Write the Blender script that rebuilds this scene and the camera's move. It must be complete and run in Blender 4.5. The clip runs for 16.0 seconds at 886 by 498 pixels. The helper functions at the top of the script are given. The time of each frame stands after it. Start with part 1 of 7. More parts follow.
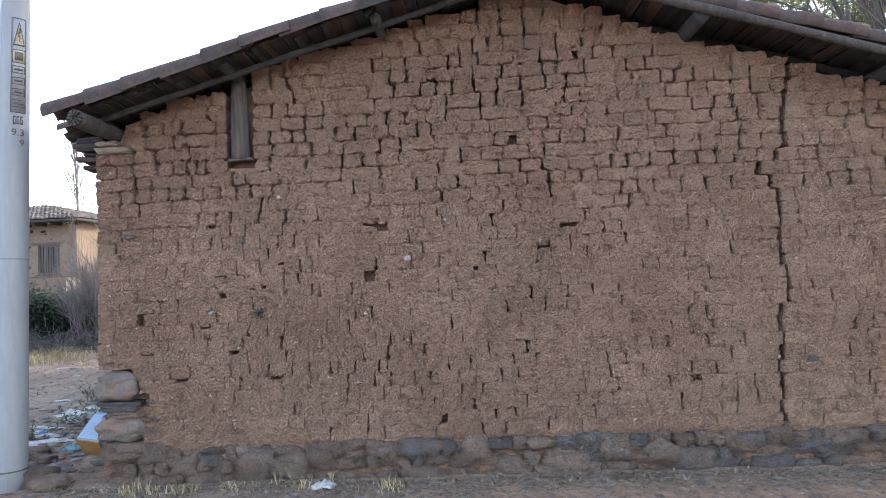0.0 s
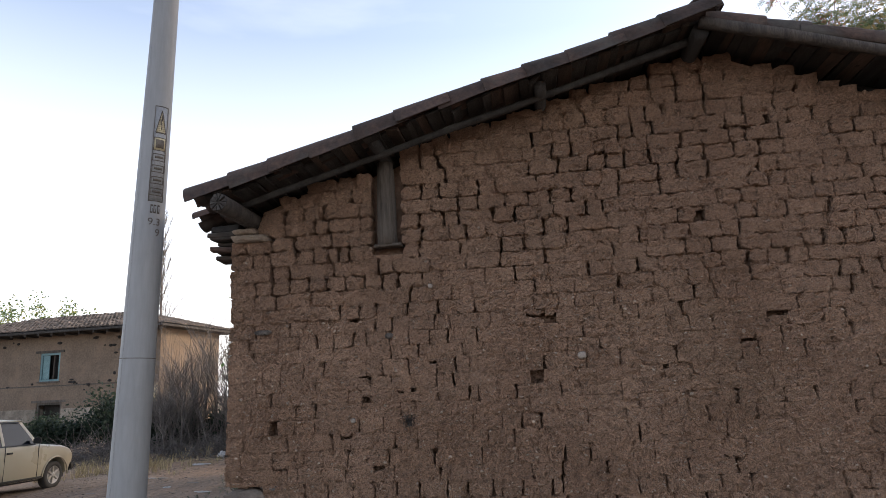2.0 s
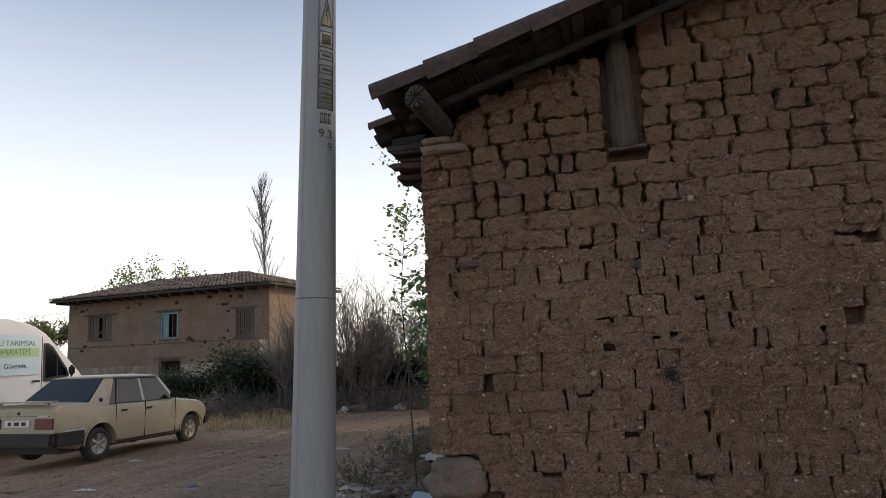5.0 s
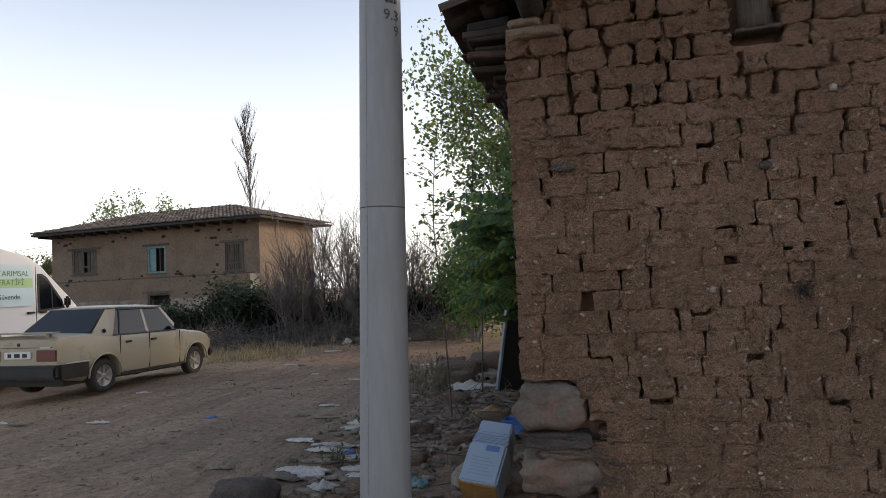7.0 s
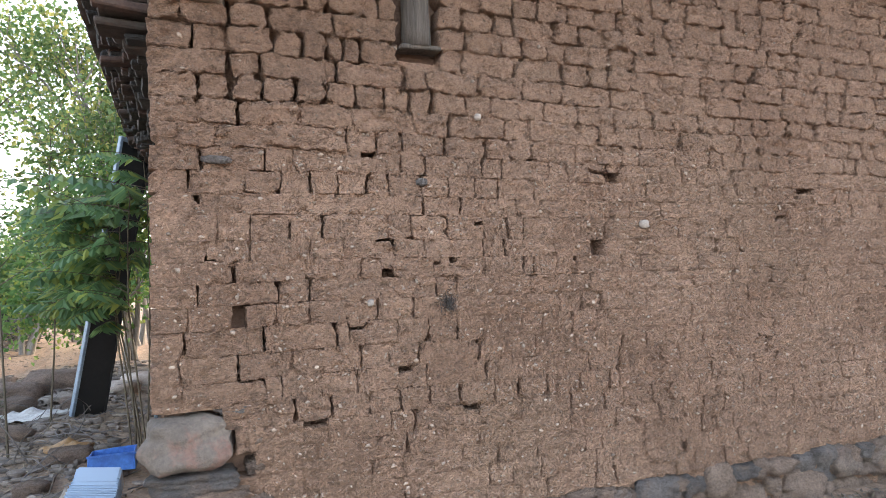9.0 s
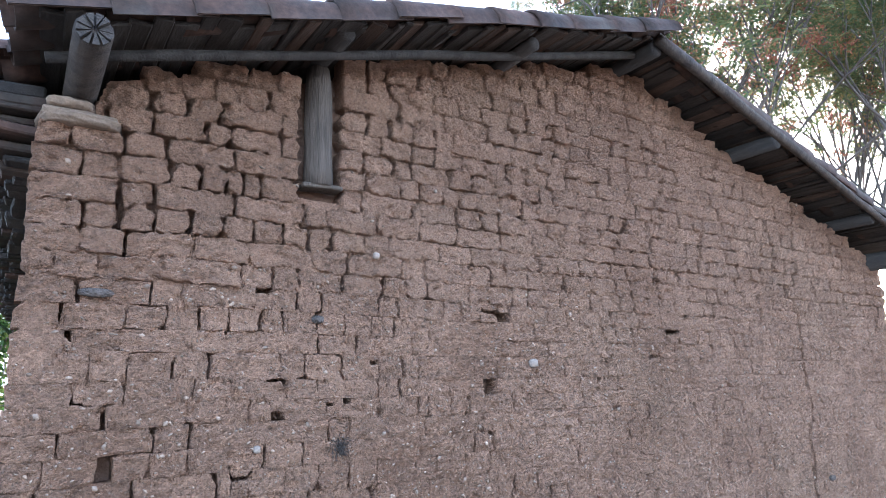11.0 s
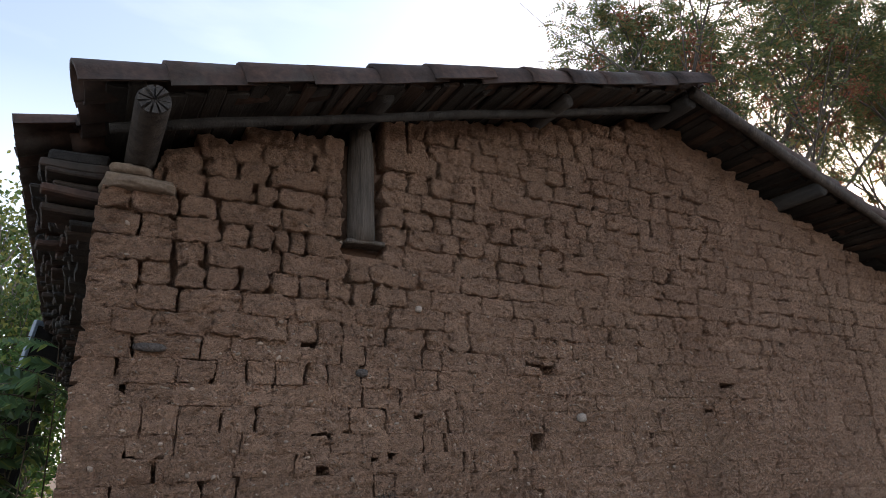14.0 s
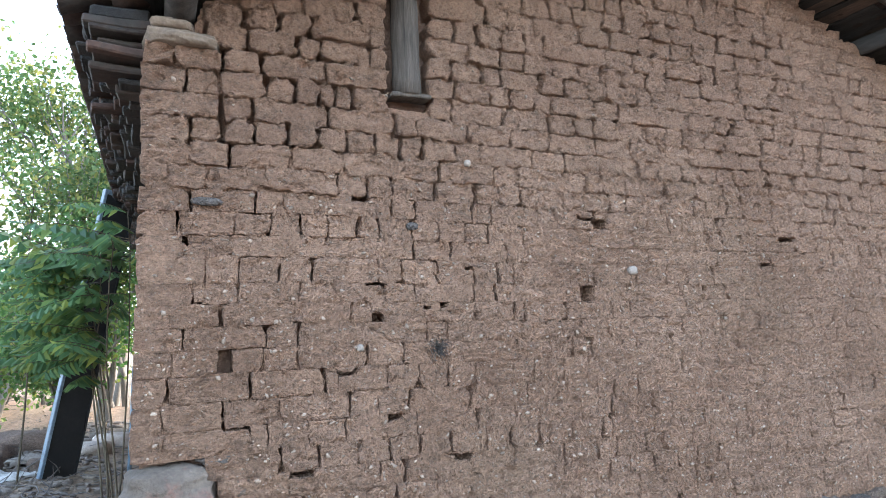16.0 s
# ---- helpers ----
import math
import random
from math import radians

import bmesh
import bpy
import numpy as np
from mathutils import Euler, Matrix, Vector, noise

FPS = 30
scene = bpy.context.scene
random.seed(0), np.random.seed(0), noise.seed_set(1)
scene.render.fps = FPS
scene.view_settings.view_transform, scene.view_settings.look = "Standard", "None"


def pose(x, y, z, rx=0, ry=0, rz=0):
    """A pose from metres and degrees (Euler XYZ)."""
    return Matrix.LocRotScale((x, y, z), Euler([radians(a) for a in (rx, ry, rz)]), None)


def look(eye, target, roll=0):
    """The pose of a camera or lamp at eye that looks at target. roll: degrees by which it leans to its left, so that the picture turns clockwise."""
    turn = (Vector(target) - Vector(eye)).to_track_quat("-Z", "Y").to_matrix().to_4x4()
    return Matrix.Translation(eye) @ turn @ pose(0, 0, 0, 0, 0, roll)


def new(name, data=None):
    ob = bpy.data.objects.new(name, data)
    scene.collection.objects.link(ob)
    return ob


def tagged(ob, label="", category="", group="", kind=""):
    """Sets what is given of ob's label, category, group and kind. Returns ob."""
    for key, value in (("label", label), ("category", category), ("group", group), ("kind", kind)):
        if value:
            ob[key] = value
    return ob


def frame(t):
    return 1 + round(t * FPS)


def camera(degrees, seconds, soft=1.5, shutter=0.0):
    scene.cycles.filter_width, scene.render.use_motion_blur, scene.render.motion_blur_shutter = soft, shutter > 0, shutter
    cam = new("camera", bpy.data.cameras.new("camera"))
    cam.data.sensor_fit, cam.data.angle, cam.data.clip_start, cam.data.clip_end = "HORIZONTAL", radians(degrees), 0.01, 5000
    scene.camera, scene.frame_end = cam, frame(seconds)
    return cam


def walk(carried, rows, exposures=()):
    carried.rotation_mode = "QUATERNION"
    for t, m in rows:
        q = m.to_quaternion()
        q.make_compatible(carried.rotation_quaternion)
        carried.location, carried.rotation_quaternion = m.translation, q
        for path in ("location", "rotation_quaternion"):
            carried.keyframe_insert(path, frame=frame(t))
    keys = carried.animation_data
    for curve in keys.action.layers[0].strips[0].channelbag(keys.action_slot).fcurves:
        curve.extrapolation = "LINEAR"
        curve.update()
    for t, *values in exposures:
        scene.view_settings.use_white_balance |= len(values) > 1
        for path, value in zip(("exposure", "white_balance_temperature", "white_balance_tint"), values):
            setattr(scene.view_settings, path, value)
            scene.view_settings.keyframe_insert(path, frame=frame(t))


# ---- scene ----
cam = camera(68.8, 16.0, soft=0.62)
PATH = [
    (0, (-0.047, -0.02, 1.631), (-0.13, 1.977, 1.719), -2.4),
    (0.5, (-0.296, 0.077, 1.65), (-0.392, 2.065, 1.851), -2.4),
    (1, (-0.492, 0.293, 1.658), (-0.629, 2.263, 1.975), -2.5),
    (1.5, (-0.702, 0.482, 1.64), (-0.915, 2.431, 2.034), -2.5),
    (2, (-0.92, 0.639, 1.636), (-1.179, 2.579, 2.048), -2.5),
    (2.5, (-1.145, 0.809, 1.616), (-1.436, 2.745, 2.028), -2.5),
    (3, (-1.366, 1.038, 1.629), (-1.722, 2.959, 2.055), -2.5),
    (3.5, (-1.566, 1.181, 1.595), (-1.99, 3.088, 2.024), -2.4),
    (4, (-1.74, 1.282, 1.599), (-2.196, 3.189, 1.989), -2.5),
    (4.5, (-1.93, 1.461, 1.592), (-2.429, 3.37, 1.924), -2.5),
    (5, (-2.097, 1.575, 1.594), (-2.622, 3.482, 1.895), -2.5),
    (5.2, (-2.161, 1.563, 1.585), (-2.7, 3.469, 1.866), -2.4),
    (7.3, (-2.941, 2.011, 1.496), (-3.393, 3.957, 1.582), -2.3),
    (7.5, (-3.015, 2.059, 1.493), (-3.419, 4.016, 1.571), -2.2),
    (8, (-3.077, 2.226, 1.529), (-3.302, 4.212, 1.598), -2.2),
    (8.5, (-3.163, 2.309, 1.602), (-2.885, 4.289, 1.645), -1.6),
    (9, (-3.19, 2.345, 1.575), (-2.432, 4.195, 1.632), -1.4),
    (9.2, (-3.175, 2.36, 1.571), (-2.308, 4.162, 1.631), -1.4),
    (11.3, (-3.299, 2.386, 1.7), (-2.225, 4.001, 2.188), -1.7),
    (11.5, (-3.306, 2.373, 1.71), (-2.243, 3.979, 2.248), -1.7),
    (12, (-3.311, 2.366, 1.706), (-2.275, 3.95, 2.353), -1.7),
    (12.5, (-3.317, 2.361, 1.691), (-2.305, 3.935, 2.397), -1.8),
    (13, (-3.296, 2.371, 1.647), (-2.314, 3.954, 2.373), -1.7),
    (13.5, (-3.289, 2.373, 1.625), (-2.334, 3.985, 2.322), -1.6),
    (14, (-3.271, 2.359, 1.581), (-2.341, 4.016, 2.204), -1.7),
    (14.5, (-3.247, 2.367, 1.579), (-2.333, 4.07, 2.093), -1.6),
    (15, (-3.234, 2.376, 1.566), (-2.34, 4.111, 2.005), -1.5),
    (15.5, (-3.227, 2.385, 1.541), (-2.359, 4.151, 1.896), -1.5),
    (16, (-3.226, 2.386, 1.489), (-2.417, 4.198, 1.733), -1.6),
]
EXPO = [(0.0, 2.45, 6250, 13), (0.8, 2.2, 6450, 15), (1.5, 1.6, 7050, 20), (2.0, 1.28, 7150, 17), (3.5, 0.62, 7300, 13), (5.0, 0.66, 7450, 15), (8.0, 0.92, 7250, 16), (8.6, 1.6, 7300, 17), (9.0, 2.85, 7000, 14), (9.2, 2.95, 6900, 14),
        (11.3, 3.0, 5650, 13), (11.8, 2.65, 5700, 14), (12.5, 2.25, 5850, 15), (13.0, 1.8, 6300, 16), (13.7, 1.2, 7050, 17), (14.1, 1.3, 7000, 15), (14.5, 1.95, 6600, 13), (15.0, 3.0, 6100, 8), (15.5, 3.1, 6250, 8), (16.0, 3.05, 6150, 8)]
walk(cam, [(t, look(eye, target, roll)) for t, eye, target, roll in PATH], EXPO)

# ---- light ----
SUN_AZ, SUN_EL = radians(62), radians(21)      # clockwise from +y
world = bpy.data.worlds.new("sky")
scene.world = world
world.use_nodes = True
wn, wl = world.node_tree.nodes, world.node_tree.links
sky = wn.new("ShaderNodeTexSky")
sky.sky_type, sky.sun_disc = "NISHITA", False
sky.sun_elevation, sky.sun_rotation = SUN_EL, SUN_AZ
sky.dust_density, sky.air_density = 1.2, 1.0
wn["Background"].inputs["Strength"].default_value = 0.15
# thin veil of high cloud
wtc = wn.new("ShaderNodeTexCoord")
wmap = wn.new("ShaderNodeMapping")
wmap.inputs["Scale"].default_value = (1.2, 1.2, 5.0)
wno = wn.new("ShaderNodeTexNoise")
wno.inputs["Scale"].default_value, wno.inputs["Detail"].default_value = 1.6, 6.0
wr = wn.new("ShaderNodeValToRGB")
wr.color_ramp.elements[0].position, wr.color_ramp.elements[0].color = 0.48, (0, 0, 0, 1)
wr.color_ramp.elements[1].position, wr.color_ramp.elements[1].color = 0.80, (0.22, 0.22, 0.22, 1)
wm = wn.new("ShaderNodeMix")
wm.data_type = "RGBA"
wl.new(wtc.outputs["Generated"], wmap.inputs["Vector"])
wl.new(wmap.outputs["Vector"], wno.inputs["Vector"])
wl.new(wno.outputs[0], wr.inputs["Fac"])
wsep = wn.new("ShaderNodeSeparateXYZ")
wl.new(wtc.outputs["Generated"], wsep.inputs["Vector"])
whz = wn.new("ShaderNodeMapRange")              # haze thickens to the horizon
whz.inputs["From Min"].default_value, whz.inputs["From Max"].default_value = 0.0, 0.50
whz.inputs["To Min"].default_value, whz.inputs["To Max"].default_value = 0.78, 0.08
wl.new(wsep.outputs["Z"], whz.inputs["Value"])
wmx = wn.new("ShaderNodeMath")
wmx.operation = "MAXIMUM"
wl.new(wr.outputs["Color"], wmx.inputs[0])
wl.new(whz.outputs["Result"], wmx.inputs[1])
wl.new(wmx.outputs["Value"], wm.inputs["Factor"])
wl.new(sky.outputs["Color"], wm.inputs["A"])
wm.inputs["B"].default_value = (5.9, 6.35, 6.9, 1)
wl.new(wm.outputs["Result"], wn["Background"].inputs["Color"])

sun = new("sun", bpy.data.lights.new("sun", "SUN"))
sun.data.energy, sun.data.angle, sun.data.color = 1.25, radians(11.0), (1.0, 0.84, 0.62)
sun_dir = Vector((math.sin(SUN_AZ) * math.cos(SUN_EL), math.cos(SUN_AZ) * math.cos(SUN_EL), math.sin(SUN_EL)))
sun.matrix_world = look(sun_dir * 40, (0, 0, 0))


# ---- materials ----
def material(name, rough=0.85, metal=0.0):
    m = bpy.data.materials.new(name)
    m.use_nodes = True
    b = m.node_tree.nodes["Principled BSDF"]
    b.inputs["Roughness"].default_value, b.inputs["Metallic"].default_value = rough, metal
    return m, m.node_tree.nodes, m.node_tree.links, b


def noise_tex(n, l, vec, scale, detail=4.0, rough=0.55, stretch=None):
    if stretch:
        mp = n.new("ShaderNodeMapping")
        mp.inputs["Scale"].default_value = stretch
        l.new(vec, mp.inputs["Vector"])
        vec = mp.outputs["Vector"]
    t = n.new("ShaderNodeTexNoise")
    t.inputs["Scale"].default_value, t.inputs["Detail"].default_value, t.inputs["Roughness"].default_value = scale, detail, rough
    l.new(vec, t.inputs["Vector"])
    return t.outputs[0]


def ramp(n, l, fac, stops):
    r = n.new("ShaderNodeValToRGB")
    e = r.color_ramp.elements
    while len(e) < len(stops):
        e.new(0.5)
    for el, (p, c) in zip(e, stops):
        el.position, el.color = p, (*c, 1) if len(c) == 3 else c
    l.new(fac, r.inputs["Fac"])
    return r.outputs["Color"]


def mix(n, l, mode, fac, a, b):
    m = n.new("ShaderNodeMix")
    m.data_type, m.blend_type = "RGBA", mode
    for key, v in (("Factor", fac), ("A", a), ("B", b)):
        sock = [s for s in m.inputs if s.name == key and s.enabled][0]
        if hasattr(v, "is_linked"):
            l.new(v, sock)
        else:
            sock.default_value = v if key == "Factor" else (*v, 1)
    return [s for s in m.outputs if s.enabled][0]


def math_node(n, l, op, a, b):
    m = n.new("ShaderNodeMath")
    m.operation = op
    for i, v in enumerate((a, b)):
        if hasattr(v, "is_linked"):
            l.new(v, m.inputs[i])
        else:
            m.inputs[i].default_value = v
    return m.outputs[0]


def bump(n, l, b, height, strength, dist=0.01):
    bp = n.new("ShaderNodeBump")
    bp.inputs["Strength"].default_value, bp.inputs["Distance"].default_value = strength, dist
    l.new(height, bp.inputs["Height"])
    old = b.inputs["Normal"]
    if old.is_linked:
        l.new(old.links[0].from_socket, bp.inputs["Normal"])
    l.new(bp.outputs["Normal"], b.inputs["Normal"])


def piece_random(n, l):
    oi, ge = n.new("ShaderNodeObjectInfo"), n.new("ShaderNodeNewGeometry")
    return math_node(n, l, "FRACT", math_node(n, l, "ADD", oi.outputs["Random"], ge.outputs["Random Per Island"]), 0.0), ge.outputs["Position"]


def surface(name, dark, light, big=1.2, fine=45.0, rough=0.9, vary=0.25, bumps=0.5, dist=0.01, stretch=None, metal=0.0, speck=None, speck_scale=60.0, stain=None, stain_b=None, shaded_pits=False, contrast=0.32):
    """Two-scale mottled surface with per-piece variation and fine relief."""
    m, n, l, b = material(name, rough, metal)
    rnd, pos = piece_random(n, l)
    broad = noise_tex(n, l, pos, big, 5.0, 0.6, stretch)
    grain = noise_tex(n, l, pos, fine, 6.0, 0.65, stretch)
    col = ramp(n, l, broad, [(0.3, dark), (0.7, light)])
    g = ramp(n, l, grain, [(0.25, (1 - contrast * 1.15,) * 3), (0.75, (1 + contrast * 0.8,) * 3)])
    col = mix(n, l, "MULTIPLY", 1.0, col, g)
    v = ramp(n, l, rnd, [(0.0, (1 - vary,) * 3), (1.0, (1 + vary,) * 3)])
    col = mix(n, l, "MULTIPLY", 1.0, col, v)
    if stain:
        s = ramp(n, l, noise_tex(n, l, pos, stain[1], 6.0, 0.65), [(0.5, (0, 0, 0)), (0.68, (1, 1, 1))])
        col = mix(n, l, "MIX", math_node(n, l, "MULTIPLY", s, stain[2]), col, stain[0])
    if stain_b:
        s = ramp(n, l, noise_tex(n, l, pos, stain_b[1], 5.0, 0.6, (1.0, 1.0, 1.4)), [(0.52, (0, 0, 0)), (0.66, (1, 1, 1))])
        col = mix(n, l, "MIX", math_node(n, l, "MULTIPLY", s, stain_b[2]), col, stain_b[0])
    bump(n, l, b, grain, bumps, dist)
    # shade in the hollows of the relief is put into the colour, crests lightened
    if shaded_pits:
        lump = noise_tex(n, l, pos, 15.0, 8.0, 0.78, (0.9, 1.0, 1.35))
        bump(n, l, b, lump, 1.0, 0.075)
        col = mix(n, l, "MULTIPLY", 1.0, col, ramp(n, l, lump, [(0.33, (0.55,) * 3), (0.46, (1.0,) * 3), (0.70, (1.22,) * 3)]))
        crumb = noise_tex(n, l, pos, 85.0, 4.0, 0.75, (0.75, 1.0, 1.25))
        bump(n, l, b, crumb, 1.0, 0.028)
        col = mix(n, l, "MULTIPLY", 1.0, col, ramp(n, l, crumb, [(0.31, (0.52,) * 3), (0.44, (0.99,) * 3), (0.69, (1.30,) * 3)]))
    if speck:
        vo = n.new("ShaderNodeTexVoronoi")
        vo.inputs["Scale"].default_value = speck_scale
        l.new(pos, vo.inputs["Vector"])
        pick = math_node(n, l, "LESS_THAN", vo.outputs["Distance"], 0.27)
        sep = n.new("ShaderNodeSeparateColor")
        l.new(vo.outputs["Color"], sep.inputs["Color"])
        pick = math_node(n, l, "MULTIPLY", pick, math_node(n, l, "GREATER_THAN", sep.outputs[0], 0.72))
        col = mix(n, l, "MIX", math_node(n, l, "MULTIPLY", pick, 0.26), col, speck)
        bump(n, l, b, vo.outputs["Distance"], 0.25, 0.006)
    l.new(col, b.inputs["Base Color"])
    return m


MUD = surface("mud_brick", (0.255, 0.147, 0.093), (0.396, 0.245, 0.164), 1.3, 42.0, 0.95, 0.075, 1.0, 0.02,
              speck=(0.44, 0.37, 0.30), speck_scale=62.0, stain=((0.28, 0.162, 0.104), 0.8, 0.22), stain_b=((0.31, 0.22, 0.14), 0.55, 0.16), shaded_pits=True)
CORE = surface("mud_mortar", (0.15, 0.09, 0.062), (0.22, 0.14, 0.10), 2.0, 40.0, 0.97, 0.0, 0.9, 0.015)
WALLGRIT = surface("grit_in_mud", (0.19, 0.132, 0.095), (0.36, 0.28, 0.215), 9.0, 120.0, 0.9, 0.35, 0.4, 0.004)
DIRTCHIP = surface("dusty_rubble", (0.10, 0.078, 0.062), (0.23, 0.19, 0.155), 5.0, 70.0, 0.92, 0.4, 0.6, 0.006)
GRAVEL = surface("gravel_bits", (0.26, 0.20, 0.16), (0.46, 0.40, 0.34), 9.0, 120.0, 0.85, 0.35, 0.4, 0.004)
STONE = surface("field_stone", (0.150, 0.104, 0.077), (0.255, 0.182, 0.136), 3.5, 40.0, 0.9, 0.22, 1.0, 0.02, stain=((0.21, 0.14, 0.10), 6.0, 0.75), shaded_pits=True)
PALESTONE = surface("pale_field_stone", (0.15, 0.112, 0.088), (0.265, 0.205, 0.165), 4.0, 45.0, 0.9, 0.2, 1.0, 0.015, stain=((0.24, 0.15, 0.11), 5.0, 0.6), shaded_pits=True)
SLABSTONE = surface("tan_slab_stone", (0.15, 0.112, 0.082), (0.245, 0.188, 0.142), 5.0, 60.0, 0.9, 0.1, 0.8, 0.01)
SLATE = surface("blue_grey_stone", (0.098, 0.086, 0.079), (0.170, 0.146, 0.130), 4.0, 50.0, 0.85, 0.2, 0.9, 0.015, stain=((0.19, 0.13, 0.095), 7.0, 0.7), shaded_pits=True)
CORNERSTONE = surface("painted_corner_stone", (0.115, 0.092, 0.074), (0.19, 0.152, 0.122), 3.0, 45.0, 0.88, 0.1, 0.8, 0.015, stain=((0.30, 0.11, 0.075), 5.0, 0.5))
LOG = surface("weathered_log", (0.026, 0.021, 0.018), (0.078, 0.063, 0.052), 6.0, 30.0, 0.85, 0.15, 1.0, 0.012, stretch=(3.0, 3.0, 0.35))
POSTWOOD = surface("grey_brown_post", (0.045, 0.036, 0.029), (0.150, 0.123, 0.100), 7.0, 42.0, 0.9, 0.1, 1.0, 0.015, stretch=(4.0, 4.0, 0.25))
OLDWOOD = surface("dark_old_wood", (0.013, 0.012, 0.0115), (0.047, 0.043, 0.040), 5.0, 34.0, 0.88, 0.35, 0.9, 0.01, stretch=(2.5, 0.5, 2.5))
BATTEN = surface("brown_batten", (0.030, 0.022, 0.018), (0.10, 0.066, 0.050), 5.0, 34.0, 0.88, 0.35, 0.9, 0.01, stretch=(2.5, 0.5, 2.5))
ENDGRAIN = surface("log_end_grain", (0.026, 0.023, 0.021), (0.080, 0.070, 0.061), 16.0, 90.0, 0.9, 0.1, 1.0, 0.012)
TILE = surface("old_roof_tile", (0.019, 0.015, 0.013), (0.078, 0.044, 0.033), 4.0, 32.0, 0.9, 0.35, 0.6, 0.008, stain=((0.062, 0.057, 0.049), 2.6, 0.8))
FARTILE = surface("grey_roof_tile", (0.075, 0.063, 0.055), (0.15, 0.122, 0.104), 0.6, 9.0, 0.92, 0.4, 0.5, 0.02, stain=((0.075, 0.072, 0.064), 0.5, 0.6))
POLE = surface("weathered_concrete_pole", (0.215, 0.22, 0.225), (0.265, 0.27, 0.275), 0.9, 16.0, 0.6, 0.0, 0.03, 0.002, stretch=(2.0, 2.0, 0.25), stain=((0.20, 0.20, 0.20), 1.5, 0.5), contrast=0.12)
PLATE = surface("pole_plate", (0.22, 0.225, 0.23), (0.27, 0.275, 0.28), 6.0, 80.0, 0.6, 0.0, 0.2, 0.002)
MARK = surface("dark_marking", (0.06, 0.05, 0.04), (0.12, 0.10, 0.08), 8.0, 60.0, 0.8, 0.1, 0.2, 0.002)
MARKY = surface("faded_yellow_marking", (0.36, 0.30, 0.18), (0.44, 0.38, 0.25), 8.0, 60.0, 0.7, 0.1, 0.2, 0.002)
SOOT = surface("dark_tuft", (0.03, 0.024, 0.02), (0.07, 0.055, 0.045), 20.0, 90.0, 0.95, 0.2, 0.8, 0.008)
PLASTER = surface("house_mud_plaster", (0.125, 0.092, 0.067), (0.182, 0.138, 0.103), 0.5, 10.0, 0.95, 0.05, 0.4, 0.02, stain=((0.22, 0.15, 0.105), 0.7, 0.5))
SUNLITCREAM = surface("sunlit_cream_plaster", (0.40, 0.32, 0.21), (0.56, 0.46, 0.32), 0.9, 12.0, 0.95, 0.0, 0.3, 0.01, stain=((0.22, 0.16, 0.11), 1.2, 0.8))
RUBBLE = surface("rubble_masonry", (0.15, 0.125, 0.10), (0.32, 0.275, 0.225), 1.5, 7.0, 0.92, 0.3, 0.8, 0.03)
WOODDOOR = surface("grey_shutter_wood", (0.05, 0.043, 0.037), (0.105, 0.09, 0.076), 3.0, 20.0, 0.85, 0.25, 0.5, 0.01, stretch=(3, 3, 0.4))
TEAL = surface("faded_teal_paint", (0.085, 0.17, 0.185), (0.14, 0.25, 0.265), 2.0, 20.0, 0.7, 0.1, 0.3, 0.005)
# near black colour in place of the shade inside rooms and holes
ROOMSHADE = surface("shade_dark_interior", (0.012, 0.011, 0.01), (0.025, 0.022, 0.02), 2.0, 10.0, 0.95, 0.0, 0.1, 0.01)
BARK = surface("grey_bark", (0.13, 0.115, 0.10), (0.26, 0.235, 0.205), 3.0, 30.0, 0.92, 0.15, 0.8, 0.01, stretch=(2, 2, 0.5))
DARKBARK = surface("dark_grey_bark", (0.07, 0.062, 0.056), (0.15, 0.135, 0.12), 3.0, 30.0, 0.92, 0.15, 0.8, 0.01, stretch=(2, 2, 0.5))
TWIG = surface("dry_twig", (0.085, 0.074, 0.068), (0.20, 0.175, 0.16), 4.0, 30.0, 0.92, 0.3, 0.4, 0.006)
STEM = surface("green_brown_stem", (0.06, 0.048, 0.03), (0.12, 0.095, 0.06), 5.0, 40.0, 0.8, 0.2, 0.3, 0.004)
CLOTH = surface("dirty_white_plastic", (0.29, 0.275, 0.25), (0.50, 0.485, 0.45), 3.0, 30.0, 0.6, 0.2, 0.4, 0.006)
BLUEPL = surface("blue_plastic", (0.03, 0.10, 0.33), (0.05, 0.17, 0.48), 5.0, 30.0, 0.4, 0.1, 0.2, 0.003)
RUST = surface("rusty_brown_tin", (0.22, 0.115, 0.04), (0.36, 0.20, 0.075), 7.0, 50.0, 0.5, 0.1, 0.3, 0.004)
DRYLEAF = surface("dry_leaf_litter", (0.09, 0.068, 0.047), (0.23, 0.185, 0.125), 2.0, 40.0, 0.9, 0.5, 0.2, 0.003)
STRAW = surface("dry_grass", (0.26, 0.20, 0.11), (0.46, 0.37, 0.21), 1.0, 20.0, 0.9, 0.4, 0.1, 0.003)
WEED = surface("grey_green_weed", (0.07, 0.08, 0.045), (0.16, 0.165, 0.09), 2.0, 20.0, 0.9, 0.35, 0.1, 0.003)
RUBBER = surface("tyre_rubber", (0.022, 0.021, 0.02), (0.04, 0.037, 0.034), 6.0, 60.0, 0.85, 0.1, 0.2, 0.003)
ALLOY = surface("dull_alloy", (0.34, 0.33, 0.31), (0.46, 0.45, 0.43), 6.0, 60.0, 0.45, 0.1, 0.1, 0.002, metal=0.6)
BLACKPL = surface("black_trim", (0.008, 0.008, 0.008), (0.018, 0.0175, 0.017), 4.0, 50.0, 0.6, 0.1, 0.15, 0.002)
